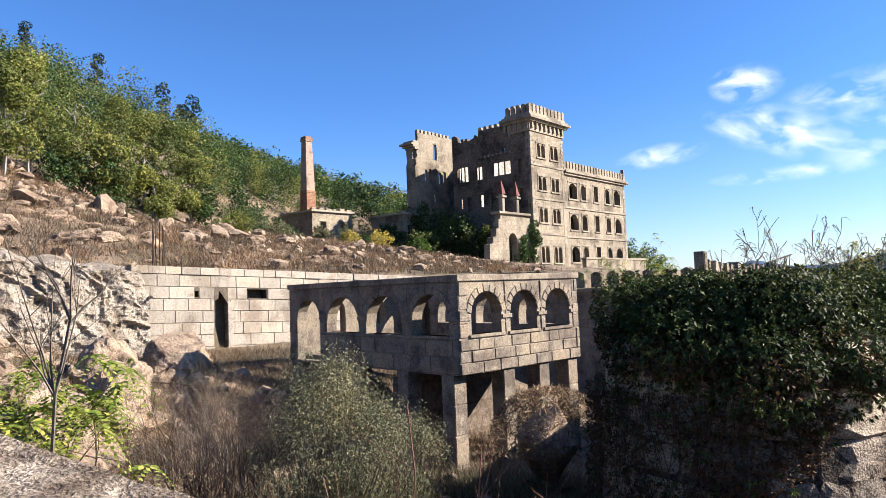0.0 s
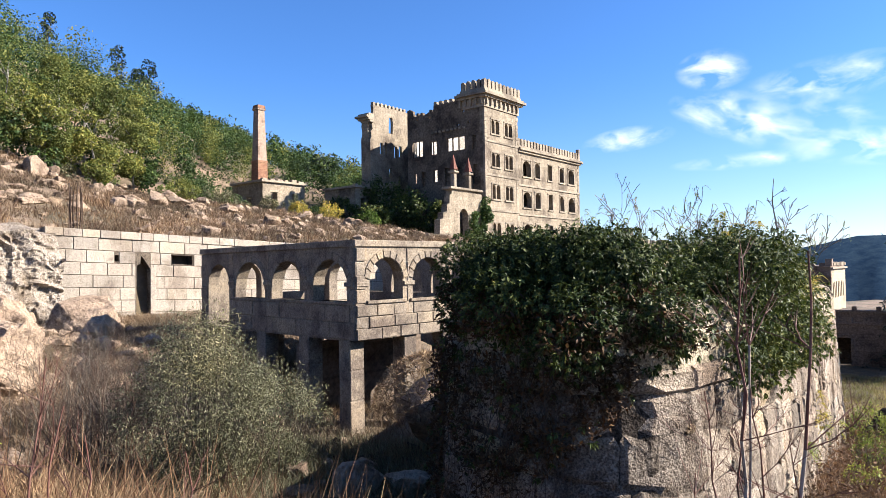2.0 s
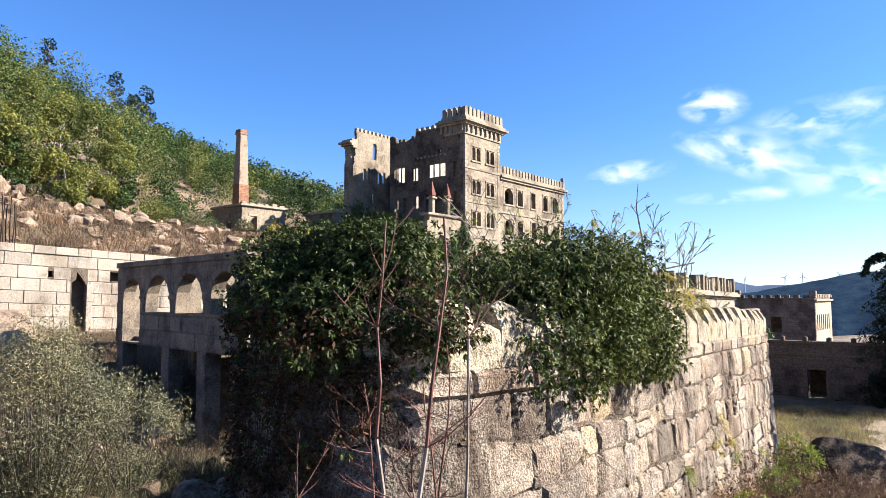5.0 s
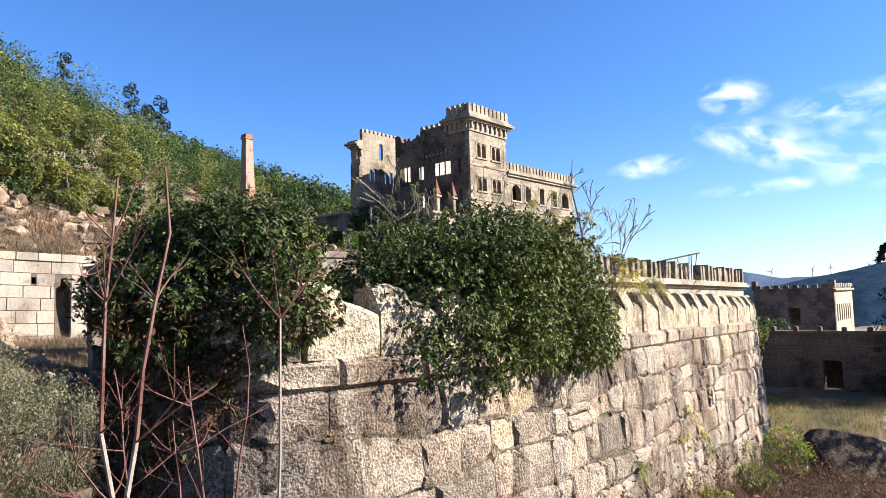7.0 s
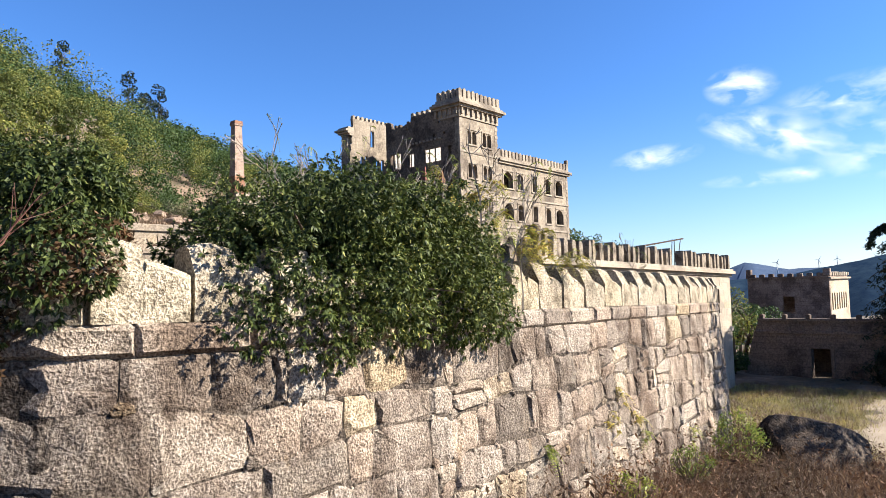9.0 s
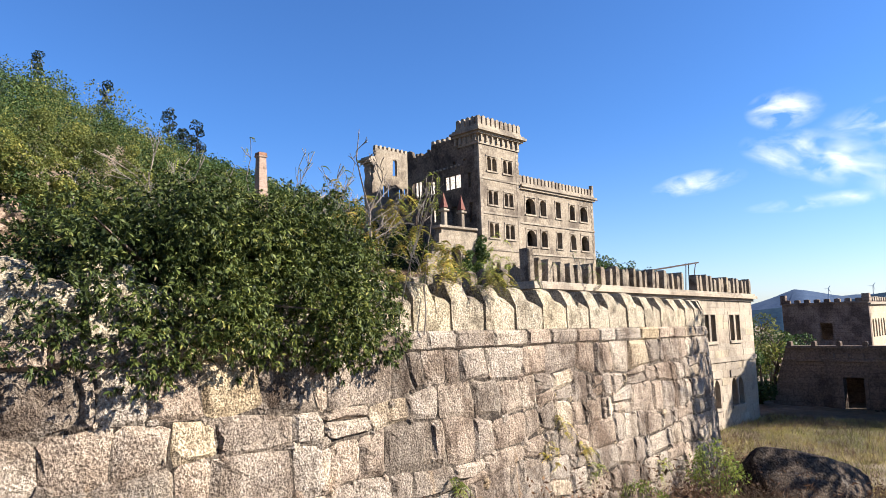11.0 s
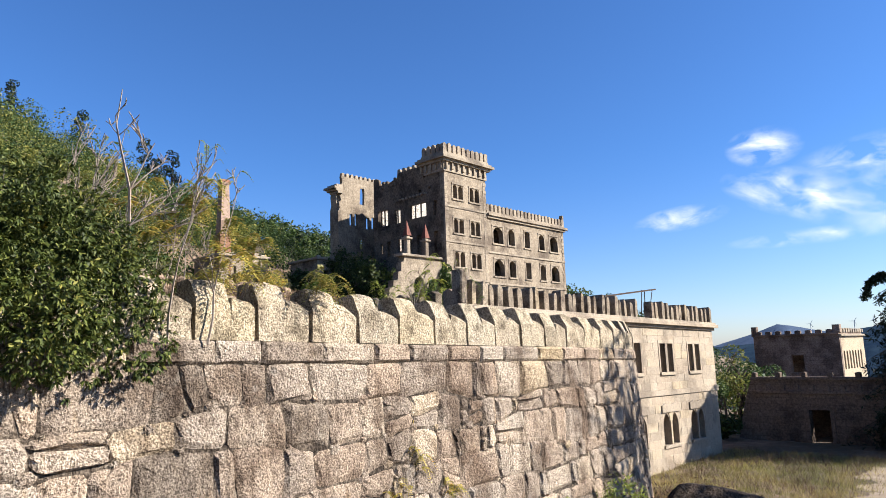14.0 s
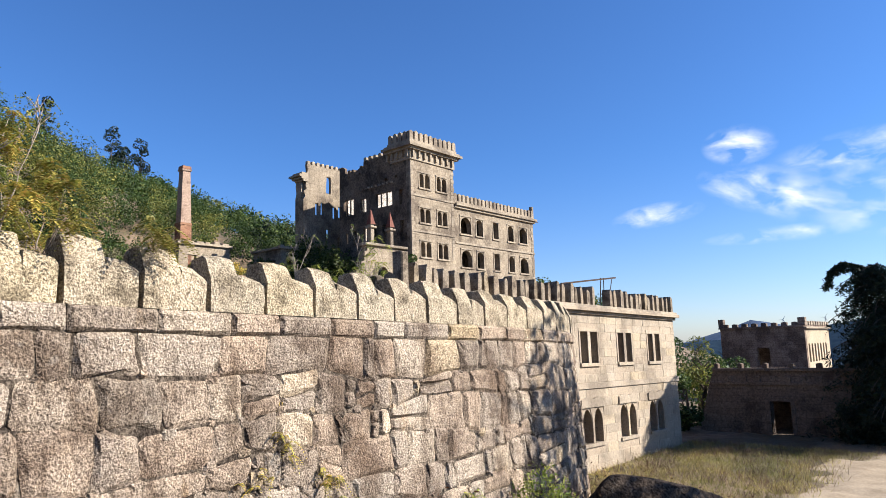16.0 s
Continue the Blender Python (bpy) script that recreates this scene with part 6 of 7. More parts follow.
def build_shrub(name, label, x, y, rad, tall, n, size, mat, stemmat=M_TWIG, aspect=0.3, z0=None, nstem=40):
    o = thing(name, label, "shrub")
    z0 = ground_z(x, y) if z0 is None else z0
    cs, rs, paths = [], [], []
    for k in range(nstem):
        a, q = random.uniform(0, 2 * math.pi), random.random() ** 0.6
        top = Vector((x + math.cos(a) * rad * q, y + math.sin(a) * rad * q, z0 + tall * (1 - 0.55 * q * q) * random.uniform(0.75, 1.08)))
        b = Vector((x + math.cos(a) * rad * 0.35 * q, y + math.sin(a) * rad * 0.35 * q, z0 - 0.1))
        m = b.lerp(top, 0.55) + Vector((math.cos(a) * 0.12, math.sin(a) * 0.12, 0.1))
        paths.append(([b, m, top], [0.010, 0.007, 0.003]))
        for f in (0.0, 0.18, 0.35, 0.55, 0.75, 0.95):
            p = m.lerp(top, f) if f > 0.5 else b.lerp(m, f + 0.3)
            cs.append(tuple(p)), rs.append(rad * random.uniform(0.12, 0.22))
    pts, nrm = clumps(cs, rs, n)
    pts = pts[pts[:, 2] > z0 + 0.05]
    quads_ob("foliage", leaves(pts, size, aspect, 0.1, 0.35), mat, o)
    stems(paths, stemmat, "branchwork", o)
    return o


def crown(base, H, R, n, size, shape="round"):
    """Leaves of one tree's crown: uneven clumps with gaps between."""
    k = 9 if shape != "pine" else 13
    x, y, z = base
    cs, rs = [], []
    for i in range(k):
        f = random.uniform(0.25, 0.95) if shape == "round" else (random.uniform(0.2, 0.97) if shape == "tall" else 0.35 + 0.65 * i / (k - 1))
        w = R * (math.sin(min(1, f * 1.05) * math.pi) ** 0.6 if shape != "pine" else 1.5 - 1.15 * f) * 0.62
        a = random.uniform(0, 2 * math.pi)
        cs.append((x + math.cos(a) * w * random.random() ** 0.5, y + math.sin(a) * w * random.random() ** 0.5, z + H * f * 0.93))
        rs.append(R * (random.uniform(0.3, 0.52) if shape != "pine" else random.uniform(0.2, 0.36)))
    pts, nrm = clumps(cs, rs, n, 0.8)
    return leaves(pts, size, 0.6, 0.35, 0.35, nrm * 0.5)


def treeline(a):
    return np.interp(a, [-80, -8, 6, 18, 24, 33, 38, 60, 130], [30, 33, 42, 47, 56, 56, 47, 55, 60])


def build_woods():
    groups = {"wood": ([], M_WOOD1), "birchwood": ([], M_WOOD2), "darkwood": ([], M_PINE)}
    for k in range(1800):
        a = random.uniform(-32, 135)
        b = float(treeline(a)) + 140 * random.random() ** 1.35
        x, y = to_ab(a, b)
        z = ground_z(x, y) - 0.3
        near = b < 85 and a < 45
        H = random.uniform(6.5, 12.0) if b > float(treeline(a)) + 6 else random.uniform(2.4, 6.0)
        if a > 25:
            H *= 0.62
        kind = "birchwood" if random.random() < 0.22 else ("darkwood" if random.random() < 0.06 else "wood")
        n = 760 if near else 210
        groups[kind][0].append(crown((x, y, z), H, H * random.uniform(0.3, 0.42), n, 0.2 if near else 0.4, "round"))
    for nm, (cos, mat) in groups.items():
        stuff(nm + "_foliage", np.concatenate(cos), mat, {"wood": "green young oak wood covering the hillside", "birchwood": "yellow-green birch scrub on the hillside", "darkwood": "dark bushes among the hillside wood"}[nm], "woods")


def build_tree(x, y, H, R, mat, bark, label, n=1500, size=0.24, shape="tall", trunk=0.13, name="tree", group="", z=None):
    o = thing(name, label, "tree", group)
    z = ground_z(x, y) - 0.2 if z is None else z
    paths = [([(x, y, z), (x + random.gauss(0, 0.15), y, z + H * 0.35), (x + random.gauss(0, 0.25), y, z + H * 0.6), (x + random.gauss(0, 0.3), y, z + H * 0.8)], [trunk, trunk * 0.8, trunk * 0.5, 0.02])]
    for k in range(9):
        f = random.uniform(0.25, 0.75)
        a = random.uniform(0, 6.28)
        L = R * random.uniform(0.3, 0.6)
        paths.append(([(x, y, z + H * f), (x + math.cos(a) * L * 0.5, y + math.sin(a) * L * 0.5, z + H * (f + 0.07)), (x + math.cos(a) * L, y + math.sin(a) * L, z + H * (f + 0.12))], [trunk * 0.4, trunk * 0.25, 0.015]))
    stems(paths, bark, "trunk", o)
    quads_ob("crown", crown((x, y, z), H, R, n, size, shape), mat, o)
    return o


def build_cedar(x, y, z, H, R, label, nod=0.0):
    """A dark cedar with drooping boughs hung with needles."""
    o = thing("cedar", label, "tree", "cedars by the yard")
    lead = [Vector((x, y, z)), Vector((x, y, z + H * 0.5)), Vector((x, y, z + H * 0.86)), Vector((x - 0.3 * nod, y + 0.2 * nod, z + H * 0.97)), Vector((x - 0.75 * nod, y + 0.45 * nod, z + H)), Vector((x - 1.05 * nod, y + 0.6 * nod, z + H * 0.955)), Vector((x - 1.15 * nod, y + 0.65 * nod, z + H * 0.87))]
    paths, pts = [(lead, [0.28, 0.18, 0.09, 0.07, 0.05, 0.03, 0.015])], []
    for k in range(150 if nod else 0):            # curtains of twigs along the nodding top
        f = 2 + 4 * random.random() ** 0.9
        i = min(5, int(f))
        p = lead[i].lerp(lead[i + 1], f - i)
        drop = random.uniform(0.25, 0.95) * (1.1 - 0.1 * f)
        sway = Vector((random.gauss(0, 0.14), random.gauss(0, 0.14), 0))
        paths.append(([p, p + sway * 0.6 + Vector((0, 0, -drop * 0.5)), p + sway + Vector((0, 0, -drop))], [0.014, 0.010, 0.005]))
        pts += [p + sway * t + Vector((random.gauss(0, 0.05), random.gauss(0, 0.05), -drop * t)) for t in np.linspace(0.0, 1.0, 18)]
    for k in range(150):
        f = random.uniform(0.04, 0.97) ** 0.9
        a = random.uniform(0, 6.28)
        L = R * (1.1 - 0.8 * f) * random.uniform(0.6, 1.15) + 0.5
        p0 = Vector((x, y, z + H * f))
        d = Vector((math.cos(a), math.sin(a), 0))
        bend = lambda t: p0 + d * (L * t) + Vector((0, 0, 0.25 * L * t - 0.55 * L * t * t))
        paths.append(([bend(t) for t in (0, 0.3, 0.6, 0.85, 1.0)], [0.05, 0.04, 0.03, 0.02, 0.01]))
        side = Vector((-d.y, d.x, 0))
        for t in np.linspace(0.12, 1.0, 24):
            q = bend(t)
            for _ in range(11):
                w = random.gauss(0, 0.15 * L)
                pts.append(q + side * w + Vector((0, 0, -abs(w) * 0.5 - random.random() ** 2 * 0.5)))
    stems(paths, M_BARK, "trunk", o)
    p = np.array([tuple(q) for q in pts])
    quads_ob("needles", leaves(p, 0.25, 0.24, -0.5, 0.4), M_PINE, o)
    return o


def build_yard_path():
    xs, ys = np.arange(17, 45, 0.25), np.arange(20, 46, 0.25)
    X, Y = np.meshgrid(xs, ys)
    d = (X - 16) * 0.743 - (Y - 30) * 0.669 + 0.8 * np.sin(X * 0.5) + 0.5 * np.sin(Y * 0.9)
    ragged = 0.35 * np.sin(X * 2.3 + 1.7 * Y) + 0.3 * np.sin(Y * 3.1 - X) + 0.25 * np.sin(4.7 * X + 0.5) * np.sin(4.1 * Y)
    Z = height(X, Y) + 0.05 * (sstep(5.2, 7.6, d + ragged) - 0.5)
    nx = len(xs)
    i = np.arange(len(ys) - 1)[:, None] * nx + np.arange(nx - 1)[None, :]
    q = np.stack([i, i + 1, i + nx + 1, i + nx], axis=-1).reshape(-1, 4)
    ob = mesh_ob("yard_path", np.stack([X, Y, Z], -1).reshape(-1, 3).tolist(), q.tolist(), M_SAND, smooth=True)
    tagged(ob, "trodden pale sand across the yard", "path", kind="structure")


build_grass()
build_yard_path()
build_ivy("ivy_bush", "dense evergreen ivy bush with withered lower leaves spilling over the bastion", S_NOSE - 3.6, S_NOSE + 0.05, 2.7, 4.02, 0.5, 118000, 0.0, 32, 0.2, 0.95)
build_ivy("laurel_bush", "broad glossy dark green bush overhanging the battlements", S_NOSE + 1.2, S_NOSE + 5.0, 2.2, 4.0, 0.62, 138000, 0.0, 36)
# Dead ivy, laid on thicker to deepen the shade of the wall.
o = thing("dead_ivy", "mat of dead brown ivy, thickened to darken the shaded bastion wall", "ivy")
mat = []
for k in range(320):
    s = random.uniform(S_NOSE - 5.0, S_NOSE - 0.6)
    zz = 2.6 - 2.0 * random.random() ** 1.5 * min(1.0, 0.22 + (S_NOSE - 0.8 - s) / 2.2)
    mat.append(bastion_at(s, zz, -0.08))
pts, nr = clumps(mat, [0.17] * len(mat), 15000)
quads_ob("withered_foliage", leaves(pts, 0.055, 0.4, -0.8), M_IVYBR, o)
pts, nr = clumps(mat, [0.2] * len(mat), 260)
quads_ob("foliage", rosettes(pts, nr, 10, 0.06), M_IVY, o)
vine = []
for k in range(80):
    s = random.uniform(S_NOSE - 4.6, S_NOSE - 1.1)
    z1 = random.uniform(0.2, 1.8)
    vine.append(([bastion_at(s + random.gauss(0, 0.08), 2.7 + (z1 - 2.7) * t, -0.07 - 0.03 * random.random()) for t in (0, 0.25, 0.5, 0.75, 1)], [0.007, 0.006, 0.005, 0.004, 0.002]))
stems(vine, M_BARK, "branchwork", o, "", 4)
# yellowing sumac and its bare stems behind the battlements
for (bx, by, tx, ty, tz, leafage) in ((8.1, 11.9, 8.25, 12.2, 3.9, 5), (7.7, 11.5, 7.5, 11.5, 4.3, 5), (7.2, 11.1, 6.9, 11.0, 4.5, 5), (7.5, 12.0, 7.6, 12.3, 4.3, 5), (7.9, 12.3, 8.0, 12.6, 4.0, 5), (8.7, 12.5, 9.0, 12.8, 3.35, 3)):
    o = thing("sumac", "sumac with forked stems and drooping yellow feathered leaves", "shrub", "sumacs on the bastion")
    paths, ends = branching((bx, by, 2.4), (tx, ty, tz), 0.014, 3, 0.55, 3)
    stems(paths, M_PALESTEM, "branchwork", o)
    pinnate(ends, leafage, 0.21, M_YELLOW, "feathered_foliage", o)
o = thing("bare_sumac", "tall bare sumac with pale crooked forked stems", "shrub")
crooked = [([(7.62, 10.57, 3.59), (7.61, 10.57, 3.96), (7.53, 10.54, 4.33), (7.47, 10.52, 4.63), (7.51, 10.53, 5.02)], [0.017, 0.015, 0.012, 0.009, 0.005])]
for (bx, by, bz), (tx, ty, tz) in zip(((7.53, 10.54, 4.33), (7.61, 10.57, 3.96), (7.61, 10.57, 3.96), (7.62, 10.57, 3.59), (7.62, 10.57, 3.59)), ((7.27, 10.45, 4.9), (7.76, 10.61, 4.82), (7.97, 10.67, 4.46), (7.88, 10.65, 4.0), (8.27, 10.75, 4.06))):
    limb, ends = branching((bx, by, bz), (tx, ty, tz), 0.010, 2, 0.5, 3)
    crooked += [(p, [max(q, 0.005) for q in r]) for p, r in limb]
stems(crooked, M_PALESTEM, "branchwork", o)
for (bx, by, tx, ty, tz) in ((10.1, 14.6, 10.3, 15.0, 3.6), (10.8, 15.4, 11.0, 15.9, 3.5), (5.9, 10.2, 6.03, 10.36, 4.6), (6.2, 10.1, 6.35, 10.2, 4.4), (7.9, 10.9, 7.98, 10.5, 4.35), (5.9, 11.9, 5.95, 12.13, 4.8), (5.5, 11.6, 5.6, 11.9, 4.6), (4.9, 11.0, 5.0, 11.3, 4.65), (6.7, 11.5, 6.8, 11.8, 4.7), (4.4, 10.2, 4.45, 10.5, 4.55), (5.2, 10.3, 5.1, 10.6, 4.6), (6.6, 10.6, 6.5, 10.9, 4.65), (7.1, 10.9, 7.0, 11.2, 4.6), (5.6, 9.9, 5.7, 10.1, 4.5), (7.4, 11.6, 7.5, 11.9, 4.7), (8.2, 11.2, 8.3, 11.4, 4.25)):
    o = thing("bare_shrub", "thin pale stems with a few withered drooping leaves above the bushes", "shrub", "bare stems on the bastion")
    paths, ends = branching((bx, by, 2.4), (tx, ty, tz), 0.016, 3, 0.42, 3)
    stems([(p, [max(q, 0.0045) for q in r]) for p, r in paths], M_PALESTEM, "branchwork", o)
    pinnate(ends[::2], 1, 0.15, M_YELLOWGREEN, "withered_foliage", o)
for s, z, m in ((16.47, 1.05, M_YELLOW), (17.24, 0.15, M_YELLOWGREEN), (20.1, -0.3, M_YELLOWGREEN), (15.9, 0.7, M_YELLOW), (13.5, 0.6, M_YELLOWGREEN), (17.0, 0.5, M_YELLOW)):
    o = thing("wall_fern", "small yellowing fern rooted in a joint of the bastion", "fern", "ferns on the bastion")
    root = Vector(bastion_at(s, z, 0.02))
    tips = [Vector(bastion_at(s + random.gauss(0, 0.14), z + random.gauss(0, 0.12), -0.09)) for _ in range(6)]
    stems([([root, p], [0.006, 0.004]) for p in tips], M_PALESTEM, "branchwork", o)
    pinnate(tips, 4, 0.17, m, "feathered_foliage", o)
# brambles about the annex's near corner
for bx, by, tx, ty, tz in ((8.9, 30.4, 8.5, 30.6, 5.6), (9.6, 30.8, 9.9, 31.0, 6.1), (10.2, 30.2, 10.5, 30.4, 5.3), (8.0, 31.2, 7.6, 31.0, 5.3), (9.2, 29.8, 9.0, 29.6, 5.0)):
    o = thing("bramble", "tangled bramble with bent bare stems and yellow-green leaves", "shrub", "brambles by the annex")
    paths, ends = branching((bx, by, 2.2), (tx, ty, tz), 0.035, 3, 0.75, 3)
    stems(paths, M_TWIG, "branchwork", o)
    pinnate(ends[::2], 3, 0.4, M_YELLOWGREEN, "feathered_foliage", o)
# saplings by the path
build_sapling((3.82, 4.45, 1.2), (3.86, 4.52, 3.75), 0.017, "slender sapling with a pale stem and red twigs")
build_sapling((3.98, 4.15, 1.2), (4.22, 4.3, 3.75), 0.018, "slender sapling with a pale stem and red twigs")
build_forked_sapling((4.42, 5.56, 0.8), (4.45, 5.57, 2.98), ((4.18, 5.4, 3.42), (4.40, 5.55, 3.5), (4.74, 5.68, 3.4), (4.58, 5.75, 3.3)), 0.014)
build_sapling((4.25, 5.35, 0.8), (4.27, 5.36, 2.95), 0.013, "dark slender sapling against the bastion", low=M_BROWNSTEM, twigs=5)
build_sapling((3.9, 4.75, 1.0), (3.7, 4.85, 2.75), 0.011, "leaning sapling with a fan of red twigs", twigs=16, reach=0.5)
build_sapling((4.15, 4.85, 1.0), (4.0, 4.95, 2.45), 0.010, "low leaning sapling with red twigs", twigs=10, reach=0.35)
build_sapling((3.45, 4.2, 1.1), (3.38, 4.3, 2.35), 0.010, "low red sapling bent over the slope", low=M_RED, twigs=12, reach=0.4)
build_sapling((4.3, 4.9, 1.0), (4.1, 4.9, 2.75), 0.012, "low branching sapling against the bastion", twigs=12, high=M_RED)
for k, (x, y, tx, ty, tz) in enumerate(((-0.1, 2.6, -0.15, 2.7, 3.55), (0.0, 2.7, 0.15, 2.8, 3.35), (0.1, 2.5, 0.3, 2.6, 3.2), (-0.35, 2.9, -0.55, 3.0, 3.2), (0.15, 2.9, 0.2, 3.0, 3.0), (0.55, 3.0, 0.6, 3.05, 2.9), (-0.7, 2.8, -0.75, 2.9, 2.95))):
    build_sapling((x, y, 1.5), (tx, ty, tz), 0.0085, "thin red sapling stem in dry grass", low=M_RED, twigs=9, reach=0.34)
# shrubs of the hollow
build_shrub("willow_shrub", "tall grey-green shrub with fine leaves in the hollow", -2.1, 12.0, 1.45, 3.0, 72000, 0.046, M_SHRUB, nstem=150)
build_shrub("willow_shrub", "grey-green shrub with fine leaves below the loggia", -0.9, 12.8, 1.0, 2.3, 16000, 0.05, M_SHRUB, nstem=60)
o = thing("twiggy_shrub", "tangled bare brown shrub in the hollow", "shrub")
tangle = []
for k in range(170):
    cx, cy = random.choice(((-4.3, 12.3), (-4.0, 13.2), (-5.2, 14.2), (-3.4, 11.6), (-4.6, 16.0), (-5.6, 15.4), (-3.6, 12.6)))
    x, y = cx + random.gauss(0, 0.6), cy + random.gauss(0, 0.5)
    tangle += branching((x, y, ground_z(x, y) - 0.05), (x + random.gauss(0, 0.7), y + random.gauss(0, 0.6), ground_z(x, y) + random.uniform(1.8, 3.2)), 0.016, 2, 0.75, 4)[0]
half = len(tangle) // 2
stems(tangle[:half], M_TWIG, "branchwork", o, "", 3)
stems(tangle[half:], M_BROWNSTEM, "dead_branchwork", o, "reddish brown dead twigs", 3)
build_shrub("weed_clump", "green weeds at the foot of the bastion", 9.9, 12.0, 0.35, 0.5, 900, 0.06, M_YELLOWGREEN, z0=-0.55)
build_shrub("weed_clump", "green weeds at the foot of the bastion", 11.6, 14.2, 0.4, 0.6, 1100, 0.06, M_YELLOWGREEN, z0=-0.8)
build_shrub("weed_clump", "yellowing weeds at the foot of the bastion", 13.9, 17.4, 0.65, 1.2, 2200, 0.08, M_YELLOWGREEN, z0=-1.4)
o = thing("sumac", "sumac shrub with bright feathered leaves on the dry bank", "shrub")
ends_all = []
for k in range(11):
    paths, ends = branching((-5.3 + random.gauss(0, 0.25), 8.6 + random.gauss(0, 0.25), 1.2), (-5.0 + random.gauss(0, 0.5), 8.7 + random.gauss(0, 0.4), 3.4), 0.018, 1, 0.6, 4)
    stems(paths, M_TWIG, "branchwork", o)
    ends_all += ends
pinnate(ends_all, 6, 0.42, M_YELLOWGREEN, "feathered_foliage", o)
o = thing("bare_tree", "bare twisted small tree with dark limbs on the bank", "tree")
limbs = [([(-4.45, 7.5, 1.2), (-4.35, 7.4, 2.2), (-4.28, 7.36, 3.0), (-4.14, 7.42, 3.86)], [0.026, 0.022, 0.018, 0.014])]
for tip in ((-3.3, 7.9, 4.75), (-4.44, 7.2, 5.1), (-4.2, 7.5, 5.3), (-3.9, 7.6, 5.45), (-4.8, 7.0, 4.7), (-4.75, 7.2, 5.5), (-3.7, 7.3, 4.9), (-4.6, 7.6, 4.6), (-4.9, 7.3, 5.9)):
    limbs += branching((-4.14, 7.42, 3.8) if random.random() < 0.6 else (-4.3, 7.37, 3.0), tip, 0.013, 3, 0.6, 4)[0]
stems(limbs, M_TWIG, "branchwork", o, "", 4)
o = thing("rusted_rods", "bundle of rusted upright rods standing on the wall", "metal rods")
for k in range(6):
    p = RW + LU * (-1.4 + 0.1 * k) + LV * (0.2 + 0.06 * (k % 3))
    stems([([(p.x, p.y, 5.2), (p.x + random.gauss(0, 0.02), p.y, 6.2), (p.x + random.gauss(0, 0.05), p.y, 7.15 - 0.15 * (k % 3))], [0.022, 0.022, 0.02])], M_IRON, "rod", o)
# mound of cut stalks beside the loggia
o = boulder(2.0, 13.6, 1.0, 0.85, rock_mesh("boulder", 61, M_ROCK, (1.05, 0.9, 0.9), 0.2, 4), 30.0, label="rounded rock heaped with dead brown thatch")
d = rng.normal(size=(9000, 3))
d /= np.linalg.norm(d, axis=1)[:, None]
d = d[d[:, 2] > -0.2]
stuff("thatch", leaves(np.array((2.05, 13.6, 0.95)) + d * np.array((1.2, 1.05, 1.0)), 0.16, 0.09, 0.0, 0.4), M_STRAW, "dead tan thatch lying over the rock", "thatch")
# trees of the hillside and the yard
build_woods()
for k, (a, b, H) in enumerate(((-3, 36.5, 7.5), (4.5, 41.5, 7.0), (8.5, 43.5, 7.0), (-8.5, 33.5, 8.0), (12.5, 46, 6.5), (-1, 40, 9.5), (2.5, 43, 8.5), (6.5, 46, 10.0), (9.5, 49, 9.5), (12, 50, 9.0), (-6, 38, 8.0), (0.5, 47, 9.0), (15, 52, 8.0))):
    x, y = to_ab(a, b)
    build_tree(x, y, H, H * 0.28, M_WOOD2, M_BIRCH, "slim birch with a pale trunk and thin yellowing crown", 6000, 0.17, "tall", 0.10, "birch", "birches on the hillside")
for x, y, H in ((-71.5, 172, 14), (-62, 167, 13.5), (-85, 165, 14), (-100, 160, 14), (-58, 150, 9)):
    build_tree(x, y, H * 1.15, 3.9, M_PINE, M_BARK, "lone pine on the ridge", 1600, 0.42, "pine", 0.25, "pine", "pines on the ridge")
for x, y, H, leaf in ((29.5, 50.5, 6.0, M_WOOD2), (28.2, 53.0, 6.8, M_WOOD1), (31.5, 56.0, 7.0, M_WOOD1), (30.0, 61, 7.8, M_WOOD1), (33.5, 62, 7.0, M_WOOD2), (35.2, 60, 6.0, M_WOOD1), (27.4, 48.6, 4.0, M_WOOD1)):
    build_tree(x, y, H, H * 0.33, leaf, M_BARK, "loose leafy tree between annex and gatehouse", 2600, 0.17, "round", 0.15, "tree", "trees behind the annex", -4.2)
build_cedar(37.4, 43.6, -4.0, 10.2, 4.0, "dark cedar with drooping boughs and nodding top beside the gatehouse", 1.9)
build_cedar(36.9, 42.2, -4.0, 7.2, 3.3, "low dark cedar with boughs sweeping to the ground")
build_cedar(40.5, 41.5, -4.0, 13.5, 4.6, "tall dark cedar at the edge of the yard")
for x, y, r, H in ((34.2, 42.6, 1.3, 2.0), (35.6, 42.0, 1.5, 2.6), (37.2, 41.2, 1.6, 2.8), (36.4, 43.6, 1.5, 3.0), (38.8, 40.6, 1.6, 2.6)):
    build_shrub("dark_shrub", "dark evergreen shrub in the cedar's shade", x, y, r, H, 3600, 0.17, M_PINE, M_BARK, 0.4, None, 30)
for x, y, H in ((47.6, 60.9, 4.6), (49.4, 59.6, 5.0)):
    build_tree(x, y, H, H * 0.42, M_WOOD1, M_BARK, "dark leafy tree behind the gatehouse terrace", 2000, 0.22, "round", 0.15, "tree", "trees behind the gatehouse", -5.0)
build_tree(28.5, 18.6, 17.0, 4.2, M_WOOD1, M_BARK, "tall leafy tree at the sunny edge of the yard", 3600, 0.26, "round", 0.2, "tree", "trees by the yard")
